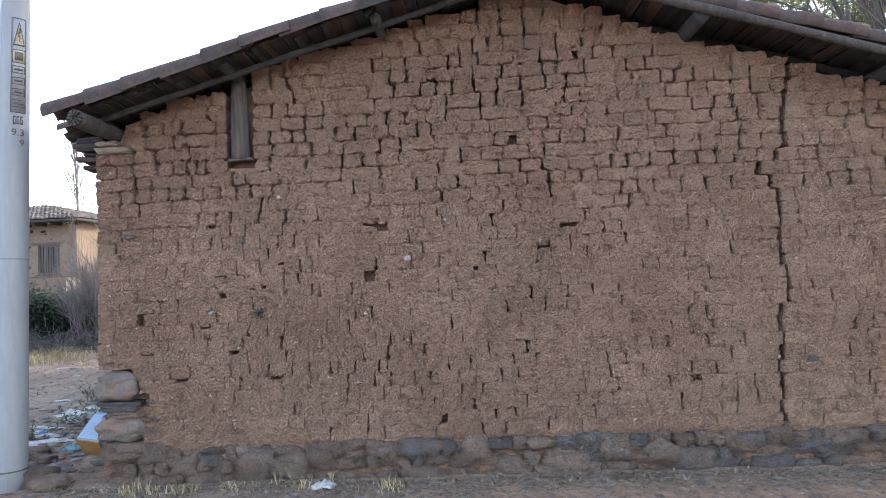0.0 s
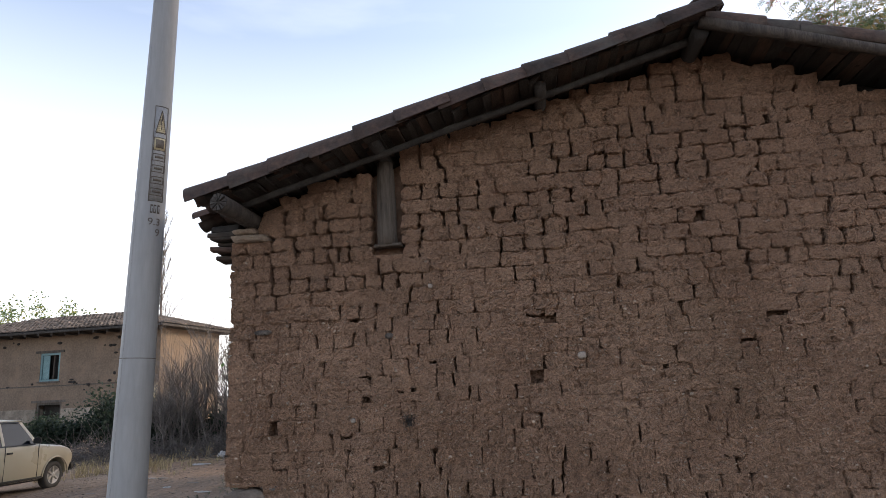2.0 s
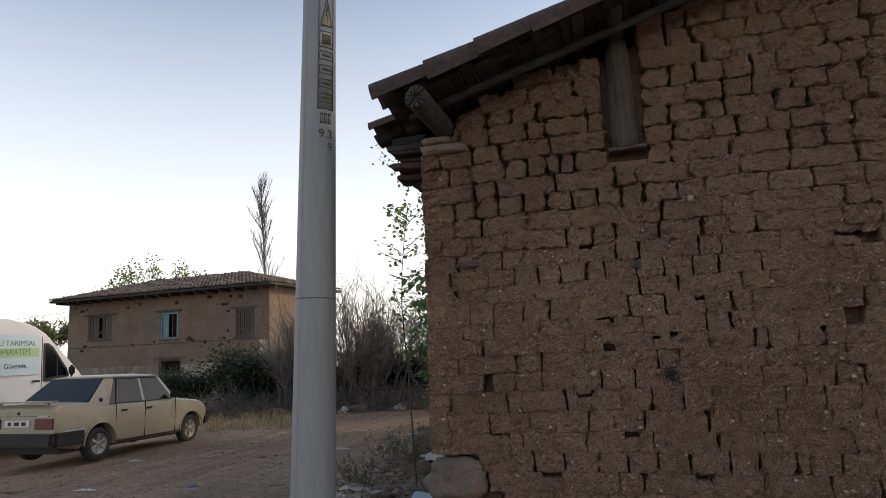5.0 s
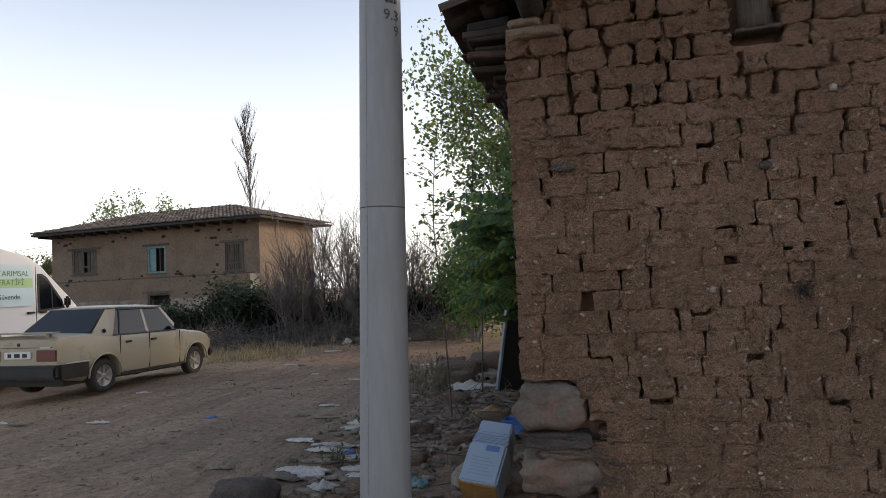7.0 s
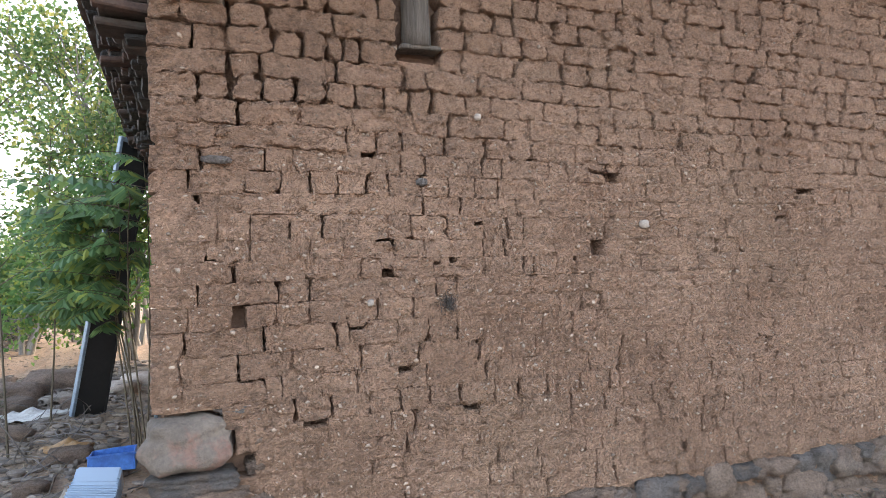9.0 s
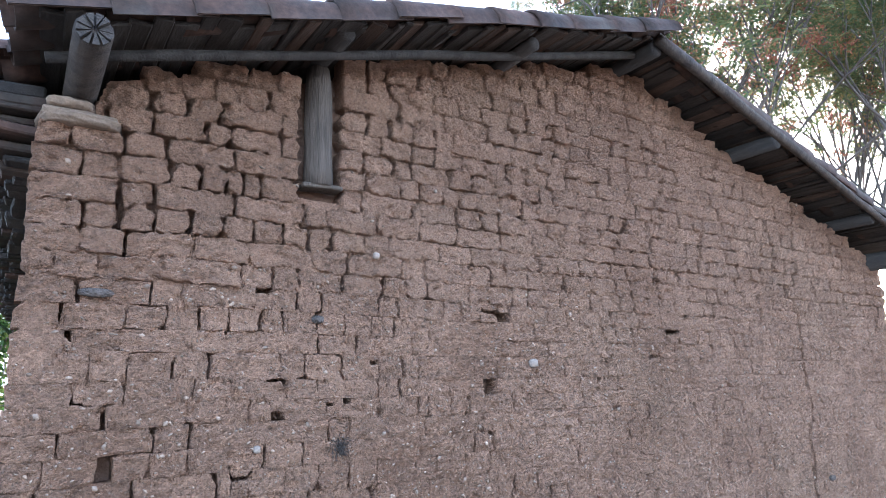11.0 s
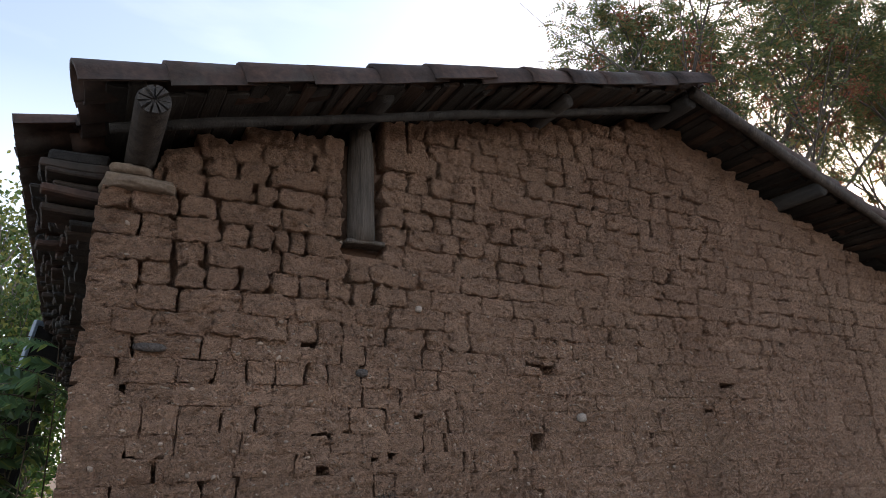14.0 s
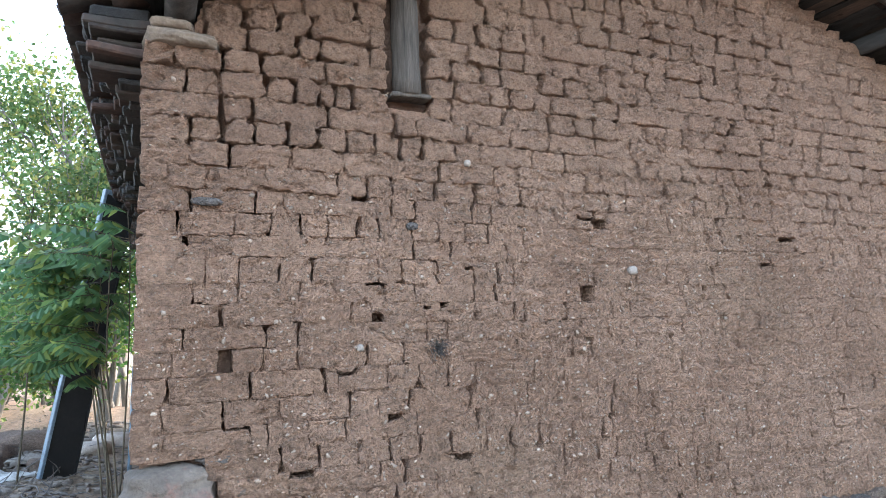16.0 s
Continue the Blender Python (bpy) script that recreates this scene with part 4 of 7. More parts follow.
# the post set in its niche, its sill, and the slab under the corner log
P = [(-2.008 - 0.012 * i / 8, 5.535, 2.735 + 0.68 * i / 8) for i in range(9)]
v, f = tube(P, [0.078, 0.08, 0.078, 0.076, 0.076, 0.074, 0.073, 0.070, 0.064], 16, True, 0.12)
post = obj("post", v, f, POSTWOOD, south, "grey cracked timber post in a niche")
bm = rough_box(-2.12, -1.885, 5.475, 5.60, 2.708, 2.731, 0.04, 0.010, 0.006)
part("post_sill", bm, POSTWOOD, south, "thin split timber sill")
v, f = stone_mesh((-3.14, 5.60, 2.858), 0.185, 0.19, 0.036, 7.7, sub=4, square=0.6, amp=0.10)
obj("bearing_slab", v, f, SLABSTONE, south, "flat tan stone slab under the corner log")
v, f = stone_mesh((-3.185, 5.55, 2.918), 0.10, 0.13, 0.027, 3.3, sub=3)
obj("packing_stone", v, f, SLABSTONE, south)
v, f = tube([(-3.15, 5.52, 2.87), (-3.15, 5.55, 2.93)], [0.07, 0.07], 10)
obj("packing_stone", v, f, STONE, south)

# ---- corner stones at the foot of the gable ----
corner = empty("corner_stones", (-3.1, 5.5, 0))
tagged(corner, "stacked rough corner stones with faded red paint at the wall foot", "corner stones", kind="structure")
for k, (cx, cz, sx, sz, mat, sq) in enumerate([(-3.15, 0.795, 0.215, 0.14, CORNERSTONE, 0.28), (-3.14, 0.63, 0.205, 0.05, SLATE, 0.6), (-3.06, 0.565, 0.19, 0.035, STONE, 0.6),
                                               (-3.13, 0.445, 0.235, 0.13, CORNERSTONE, 0.35), (-3.08, 0.255, 0.24, 0.085, STONE, 0.65), (-2.95, 0.935, 0.095, 0.022, SLATE, 0.5),
                                               (-2.86, 0.66, 0.055, 0.04, STONE, 0.5), (-2.84, 0.52, 0.07, 0.03, STONE, 0.5), (-2.88, 0.41, 0.09, 0.045, STONE, 0.5), (-2.86, 0.80, 0.05, 0.05, STONE, 0.5)]):
    v, f = stone_mesh((cx, YF + 0.09, cz), sx, 0.17 if k < 5 else 0.10, sz, 4.1 + k * 2.3, sub=4, square=sq, amp=0.24)
    o = obj("stone", v, f, mat, corner)
    o.matrix_parent_inverse = corner.matrix_basis.inverted()

# pale stones stuck in the wall, and a dark tuft
for x, z, sx, sz, mat in [(-0.585, 1.81, 0.035, 0.028, GRAVEL), (2.75, 0.845, 0.05, 0.025, SLATE), (-2.01, 2.02, 0.035, 0.022, SLATE), (-1.68, 2.385, 0.02, 0.022, GRAVEL), (-3.02, 2.10, 0.075, 0.022, SLATE), (-2.30, 1.40, 0.018, 0.02, GRAVEL)]:
    v, f = stone_mesh((x, YF - 0.006, z + sag(x)), sx, 0.022, sz, x * 3, sub=2, square=0.5)
    obj("set_stone", v, f, mat, south)
tuft = Soup()
for i in range(240):
    a, r = random.uniform(0, 6.28), abs(random.gauss(0, 0.028))
    p = Vector((-1.875 + r * math.cos(a), YF - 0.004, 1.395 + r * math.sin(a)))
    q = p + Vector((random.gauss(0, 0.02), -random.uniform(0.005, 0.035), random.gauss(-0.006, 0.02)))
    s = Vector((0.0022, 0, 0.0015))
    tuft.add([tuple(p - s), tuple(p + s), tuple(q)], [(0, 1, 2)])
tuft.make("straw_tuft", SOOT, south, "small dark tuft in the wall")


# ---- utility pole ----
pole = empty("utility_pole", (-4.075, 5.48, 0))
tagged(pole, "tall tapered grey concrete utility pole with stencilled markings", "utility pole")
pole_inv = pole.matrix_basis.inverted()


def pole_axis(z):
    return -4.118 + 0.029 * z


def pole_r(z):
    return 0.149 - 0.0088 * z


def shaft(z0, z1, extra=0.0, n=18, sides=40):
    P = [(pole_axis(z0 + (z1 - z0) * i / n), 5.48, z0 + (z1 - z0) * i / n) for i in range(n + 1)]
    return tube(P, [pole_r(p[2]) + extra for p in P], sides, True)


v, f = shaft(-0.3, 9.2)
o = obj("shaft", v, f, POLE, pole)
o.matrix_parent_inverse = pole_inv
for zc, h, e in ((1.945, 0.006, 0.0015), (0.13, 0.012, 0.003)):
    v, f = shaft(zc, zc + h, e, 1)
    obj("joint_ring", v, f, MARK, pole).matrix_parent_inverse = pole_inv
# raised seam down the shaft
P = []
v, f = [], []
for i in range(19):
    z = 0.0 + 9.0 * i / 18
    a = radians(-112)
    for da in (-0.02, 0.02):
        for e in (-0.002, 0.0022):
            r = pole_r(z) + e
            v.append((pole_axis(z) + r * math.cos(a + da), 5.48 + r * math.sin(a + da), z))
for i in range(18):
    b = i * 4
    f += [(b + 1, b + 3, b + 7, b + 5), (b, b + 1, b + 5, b + 4), (b + 3, b + 2, b + 6, b + 7)]
obj("seam", v, f, PLATE, pole).matrix_parent_inverse = pole_inv


def on_pole(a0, a1, z0, z1, e, mat, name, n=5):
    """A curved patch on the shaft between two bearings (degrees) and two heights."""
    V = []
    for k in (e - 0.002, e):
        for i in range(n + 1):
            a = radians(a0 + (a1 - a0) * i / n)
            for z in (z0, z1):
                r = pole_r(z) + k
                V.append((pole_axis(z) + r * math.cos(a), 5.48 + r * math.sin(a), z))
    m = 2 * (n + 1)
    F = [(m + 2 * i, m + 2 * i + 2, m + 2 * i + 3, m + 2 * i + 1) for i in range(n)]
    F += [(2 * i, 2 * i + 2, m + 2 * i + 2, m + 2 * i) for i in range(n)] + [(2 * i + 1, m + 2 * i + 1, m + 2 * i + 3, 2 * i + 3) for i in range(n)]
    F += [(0, m, m + 1, 1), (m - 2, m - 1, 2 * m - 1, 2 * m - 2)]
    ob = obj(name, V, F, mat, pole)
    ob.matrix_parent_inverse = pole_inv
    return ob


on_pole(-66, -10, 3.22, 4.06, 0.003, PLATE, "marking_plate")


def frame_on_pole(a0, a1, z0, z1):
    for q in ((a0, a1, z0, z0 + 0.007), (a0, a1, z1 - 0.007, z1), (a0, a0 + 2.4, z0, z1), (a1 - 2.4, a1, z0, z1)):
        on_pole(*q, 0.005, MARK, "marking_line")


frame_on_pole(-66, -10, 3.22, 4.06)
on_pole(-60, -16, 3.665, 3.775, 0.0045, MARKY, "marking_panel")
for z0, z1 in ((3.66, 3.78), (3.57, 3.635), (3.47, 3.535), (3.37, 3.435), (3.27, 3.335)):
    frame_on_pole(-62, -14, z0, z1)
    on_pole(-54, -22, z0 + 0.024, z1 - 0.022, 0.006, MARK, "marking_bar")
# warning triangle
for i in range(12):
    t0, t1 = i / 12, (i + 1) / 12
    z0, z1 = 3.82 + 0.20 * t0, 3.82 + 0.20 * t1
    half = 20 * (1 - (t0 + t1) / 2)
    on_pole(-38 - half, -38 + half, z0, z1, 0.0045, MARKY, "marking_triangle", 2)
    on_pole(-38 - half - 1.6, -38 - half + 1.2, z0, z1, 0.006, MARK, "marking_line", 1)
    on_pole(-38 + half - 1.2, -38 + half + 1.6, z0, z1, 0.006, MARK, "marking_line", 1)
on_pole(-58, -18, 3.815, 3.826, 0.006, MARK, "marking_line")
for q in ((-38, -34, 3.93, 3.98), (-42, -38, 3.89, 3.94), (-38, -35, 3.85, 3.90)):
    on_pole(*q, 0.0065, MARK, "marking_line", 1)
for a, z in ((-52, 3.12), (-40, 3.12), (-26, 3.12)):
    for q in ((a - 4, a + 5, z, z + 0.012), (a - 4, a + 5, z + 0.06, z + 0.072), (a - 4, a - 1.5, z, z + 0.07), (a + 3, a + 5, z, z + 0.04)):
        on_pole(*q, 0.004, MARK, "marking_line", 2)


def lettering(name, text, size, m, mat, parent, depth=0.001, bend=None):
    cu = bpy.data.curves.new(name, "FONT")
    cu.body, cu.size, cu.extrude, cu.align_x, cu.align_y = text, size, depth, "CENTER", "CENTER"
    tmp = bpy.data.objects.new(name, cu)
    scene.collection.objects.link(tmp)
    bpy.context.view_layer.update()
    me = bpy.data.meshes.new_from_object(tmp.evaluated_get(bpy.context.evaluated_depsgraph_get()))
    bpy.data.objects.remove(tmp)
    for v in me.vertices:
        v.co = m @ v.co
        if bend:
            v.co = bend(v.co)
    me.materials.clear()
    me.materials.append(mat)
    ob = new(name, me)
    ob.parent = parent
    return ob


def wrap(p):
    r = pole_r(p.z) + 0.003 + p.y
    a = radians(-38) + p.x / pole_r(p.z)
    return Vector((pole_axis(p.z) + r * math.cos(a), 5.48 + r * math.sin(a), p.z))


lettering("marking_text", "9.3", 0.085, Matrix(((1, 0, 0, 0), (0, 0, 1, 0), (0, 1, 0, 3.045), (0, 0, 0, 1))), MARK, pole, bend=wrap).matrix_parent_inverse = pole_inv
lettering("marking_text", "9", 0.085, Matrix(((1, 0, 0, 0.03), (0, 0, 1, 0), (0, 1, 0, 2.955), (0, 0, 0, 1))), MARK, pole, bend=wrap).matrix_parent_inverse = pole_inv


# ---- the far house ----
house = empty("farmhouse", (-28, 35.7, -0.3), 0)
tagged(house, "old two storey mud plastered house with stone base and hipped roof", "house")
hinv = house.matrix_basis.inverted()
HS = 1.4
HA, HB = Vector((-37.9, 36.66)), Vector((-21.97, 35.17))     # left and right front corners
hu = (HB - HA).normalized()
hv = Vector((-hu.y, hu.x))                                  # towards the back
HL, HD = (HB - HA).length / HS, 3.8


def hp(u, d, z):
    p = HA + (hu * u + hv * d) * HS
    return (p.x, p.y, 1.55 + (z - 1.55) * HS)


def hbox(name, u0, u1, d0, d1, z0, z1, mat, parent=None, label="", bevel=0.0):
    bm = box_bm(u0, u1, d0, d1, z0, z1, bevel)
    for v in bm.verts:
        v.co = hp(v.co.x, v.co.y, v.co.z)
    ob = part(name, bm, mat, parent or house, label)
    ob.matrix_parent_inverse = hinv if parent in (None, house) else Matrix()
    return ob


openings = [(1.25, 2.75, 2.62, 3.72, "dark"), (5.62, 6.62, 2.48, 3.66, "teal"), (9.72, 10.68, 2.38, 3.58, "shut"), (5.6, 6.85, 0.55, 1.6, "low")]
# front wall in strips round its openings
us = sorted({0.0, HL} | {o[0] for o in openings} | {o[1] for o in openings})
for base, z0, z1, mat in ((True, -0.4, 1.35, RUBBLE), (False, 1.35, 4.45, PLASTER)):
    for a, b in zip(us, us[1:]):
        cuts = [(max(z0, o[2]), min(z1, o[3])) for o in openings if o[0] < (a + b) / 2 < o[1] and o[3] > z0 and o[2] < z1]
        z = z0
        for c0, c1 in sorted(cuts) + [(z1, z1)]:
            if c0 - z > 0.01:
                hbox("wall", a, b, -0.03 if base else 0.0, 0.4, z, c0, mat)
            z = c1
hbox("wall", 0, 0.4, 0.4, HD, -0.4, 4.45, PLASTER)
hbox("wall", HL - 0.4, HL, 0.4, HD, -0.4, 4.45, PLASTER, label="sunlit cream plastered side wall")
hbox("wall", 0, HL, HD, HD + 0.4, -0.4, 4.45, PLASTER)
# dark sheet here and in each window: the rooms' shade put into colour
hbox("room_back", 0.4, HL - 0.4, 1.6, 1.7, -0.3, 4.4, ROOMSHADE)
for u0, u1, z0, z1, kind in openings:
    win = hbox("window", u0 + 0.02, u1 - 0.02, 0.36, 0.39, z0 + 0.02, z1 - 0.02, ROOMSHADE)
    fm = TEAL if kind == "teal" else WOODDOOR
    for q in ((u0, u0 + 0.09, z0, z1), (u1 - 0.09, u1, z0, z1), (u0 + 0.09, u1 - 0.09, z1 - 0.09, z1), (u0 + 0.09, u1 - 0.09, z0, z0 + 0.08)):
        hbox("frame", q[0], q[1], 0.02, 0.12, q[2], q[3], fm, win)
    hbox("lintel", u0 - 0.25, u1 + 0.2, -0.035, 0.05, z1 + 0.004, z1 + 0.10, WOODDOOR, win)
    if kind in ("dark", "shut"):
        nb = 7
        for i in range(nb):
            a = u0 + 0.09 + (u1 - u0 - 0.18) * i / nb
            b = u0 + 0.09 + (u1 - u0 - 0.18) * (i + 1) / nb
            if kind == "dark" and i in (3,):
                continue
            hbox("shutter_board", a + 0.012, b - 0.012, 0.05 + 0.01 * (i % 2), 0.08 + 0.01 * (i % 2), z0 + 0.08, z1 - 0.09, WOODDOOR, win)
        hbox("shutter_rail", u0 + 0.09, u1 - 0.09, 0.03, 0.05, z0 + 0.3, z0 + 0.38, WOODDOOR, win)
    if kind == "teal":
        hbox("casement", u0 + 0.1, u0 + 0.42, 0.06, 0.09, z0 + 0.09, z1 - 0.1, TEAL, win, "open faded teal casement")
        hbox("mullion", u0 + 0.62, u0 + 0.66, 0.06, 0.1, z0 + 0.09, z1 - 0.1, WOODDOOR, win)
    hbox("sill", u0 - 0.06, u1 + 0.06, -0.05, 0.1, z0 - 0.06, z0, WOODDOOR, win)
# sunlight on the cream plaster, painted as a paler patch
hbox("plaster_patch", 10.95, 11.4, -0.012, 0.01, 1.36, 2.24, SUNLITCREAM, label="patch of cream plaster painted pale as if sunlit")
# timber bands in the plaster, cracks and pock marks as lumps coloured shade dark
hbox("timber_band", 0.1, HL - 0.3, -0.012, 0.02, 2.26, 2.31, WOODDOOR)
for i in range(46):
    u, z = random.uniform(0.3, HL - 0.4), random.choice((random.uniform(1.5, 4.2), random.gauss(2.34, 0.06), random.gauss(4.05, 0.12)))
    if any(o[0] - 0.2 < u < o[1] + 0.2 and o[2] - 0.15 < z < o[3] + 0.15 for o in openings):
        continue
    s = random.uniform(0.03, 0.10)
    V, F = stone_mesh((0, 0, 0), s * random.uniform(0.8, 2.0), 0.02, s * 0.8, i * 1.1, sub=1)
    o = obj("plaster_hole", [hp(u + a, b, z + c) for a, b, c in V], F, ROOMSHADE, house)
    o.matrix_parent_inverse = hinv
# hipped roof: deck and courses of tiles
ov = 0.75
eave = [(-0.4, -ov), (HL + 0.6, -ov), (HL + 0.6, HD + 0.4 + ov), (-0.4, HD + 0.4 + ov)]
RZ, EZ = 5.42, 4.52
rid = [(3.3, HD / 2 + 0.2), (HL - 2.9, HD / 2 + 0.2)]
bm = bmesh.new()
ev = [bm.verts.new(hp(u, d, EZ)) for u, d in eave]
eb = [bm.verts.new(hp(u, d, EZ - 0.09)) for u, d in eave]
rv = [bm.verts.new(hp(u, d, RZ)) for u, d in rid]
for q in ((ev[0], ev[1], rv[1], rv[0]), (ev[1], ev[2], rv[1]), (ev[2], ev[3], rv[0], rv[1]), (ev[3], ev[0], rv[0]), tuple(eb)):
    bm.faces.new(q)
for i in range(4):
    bm.faces.new((ev[i], ev[(i + 1) % 4], eb[(i + 1) % 4], eb[i]))
hroof = part("roof", bm, OLDWOOD, house)
hroof.matrix_parent_inverse = hinv
tiles = Soup()
TC = [(-0.5, 0.0), (-0.3, 0.75), (0.0, 1.0), (0.3, 0.75), (0.5, 0.0)]


def roof_face(a, b, r0, r1):
    """Rows of half round tiles from the eave a-b up to the ridge r0-r1."""
    A, B, R0, R1 = (Vector(p) for p in (a, b, r0, r1))
    n = int((B - A).length / 0.27)
    rows_ = 9
    nor = (B - A).cross(R0 - A).normalized()
    if nor.z < 0:
        nor = -nor
    ea = (B - A).normalized()
    up = (R0 - A) - ea * (R0 - A).dot(ea)
    L = up.length
    up = up / L
    s0, s1 = (R0 - A).dot(ea), (R1 - A).dot(ea)
    for i in range(n):
        s = (i + 0.5) * 0.27 + random.uniform(-0.02, 0.02)
        top = L if s0 <= s <= s1 else (L * s / s0 if s < s0 else L * ((B - A).length - s) / max(0.01, (B - A).length - s1))
        k = 0
        while k * 0.36 < top:
            t0, t1 = k * 0.36 - 0.04, min(top, k * 0.36 + 0.40)
            j0 = random.uniform(-0.02, 0.025)
            V = []
            for t, dz, wd in ((t0, 0.06 + j0, 0.25), (t1, 0.015 + j0, 0.19)):
                for x, z in TC:
                    V.append(tuple(A + ea * (s + x * wd) + up * t + nor * (dz + 0.085 * z * wd / 0.2)))
            F = [(q, q + 1, q + 6, q + 5) for q in range(4)] + [(4, 3, 2, 1, 0)]
            tiles.add(V, F)
            k += 1


E3 = [hp(u, d, EZ) for u, d in eave]
R3 = [hp(u, d, RZ) for u, d in rid]
roof_face(E3[0], E3[1], R3[0], R3[1])
roof_face(E3[1], E3[2], R3[1], R3[1])
roof_face(E3[3], E3[0], R3[0], R3[0])
o = tagged(tiles.make("roof_tiles", FARTILE, hroof, smooth=False), kind="stuff")
for i in range(18):
    u = 0.0 + HL * i / 17
    hbox("rafter_end", u - 0.05, u + 0.05, -ov + 0.08, 0.0, EZ - 0.19, EZ - 0.094, OLDWOOD)
# service cable to the house
v, f = tube([(-37.3 - 4.5 * i, 36.0 - 0.84 * i, 4.98 - 0.49 * i + 0.039 * i * i) for i in range(12)], [0.012] * 12, 5)
tagged(obj("service_cable", v, f, BLACKPL), "thin dark sagging service cable", "cable")


# ---- vehicles ----
def revolve(profile, n=28):
    """Profile of (x, r) swept round the x axis."""
    V, F = [], []
    m = len(profile)
    for i in range(n):
        a = 2 * math.pi * i / n
        V += [(x, r * math.cos(a), r * math.sin(a)) for x, r in profile]
    for i in range(n):
        k = (i + 1) % n
        F += [(i * m + j, i * m + j + 1, k * m + j + 1, k * m + j) for j in range(m - 1)]
    return V, F


def place(ob, m):
    ob.matrix_basis = m
    return ob


def wheel(parent, x, y, z, r, w, side, spokes=6):
    """A wheel under a vehicle: tyre, rim, spokes and hub."""
    V, F = revolve([(-w / 2, r * 0.64), (-w / 2, r * 0.9), (-w * 0.38, r * 0.985), (-w * 0.15, r), (w * 0.15, r), (w * 0.38, r * 0.985), (w / 2, r * 0.9), (w / 2, r * 0.64), (0, r * 0.6), (-w / 2, r * 0.64)])
    tyre = place(obj("wheel", V, F, RUBBER, parent), pose(x, y, z))
    o = w * 0.47 * side
    V, F = revolve([(o * 0.2, 0.0), (o * 0.2, r * 0.6), (o, r * 0.66), (o * 0.98, r * 0.60), (o * 0.55, r * 0.57), (o * 0.4, 0.0)])
    obj("rim", V, F, ALLOY, tyre)
    for i in range(spokes):
        a = 2 * math.pi * i / spokes
        bm = box_bm(o * 0.45 if side > 0 else o * 0.92, o * 0.92 if side > 0 else o * 0.45, -r * 0.075, r * 0.075, r * 0.10, r * 0.60, 0.008)
        bmesh.ops.rotate(bm, verts=bm.verts, matrix=Matrix.Rotation(a, 3, "X"))
        part("spoke", bm, ALLOY, tyre)
    V, F = revolve([(o * 0.3, r * 0.17), (o * 0.95, r * 0.16), (o * 1.0, r * 0.1), (o * 1.0, 0.0)], 14)
    obj("hub", V, F, ALLOY, tyre)
    return tyre


def slab(name, pts, th, mat, parent, label="", inset=0.0):
    """A thin panel through the given corners, thickened inwards."""
    P = [Vector(p) for p in pts]
    nrm = Vector((0, 0, 0))
    for i in range(len(P)):
        nrm += P[i].cross(P[(i + 1) % len(P)])
    nrm.normalize()
    bm = bmesh.new()
    a = [bm.verts.new(p) for p in P]
    b = [bm.verts.new(p - nrm * th) for p in P]
    n = len(P)
    bm.faces.new(a)
    bm.faces.new(b[::-1])
    for i in range(n):
        bm.faces.new((a[i], b[i], b[(i + 1) % n], a[(i + 1) % n]))
    return part(name, bm, mat, parent, label)


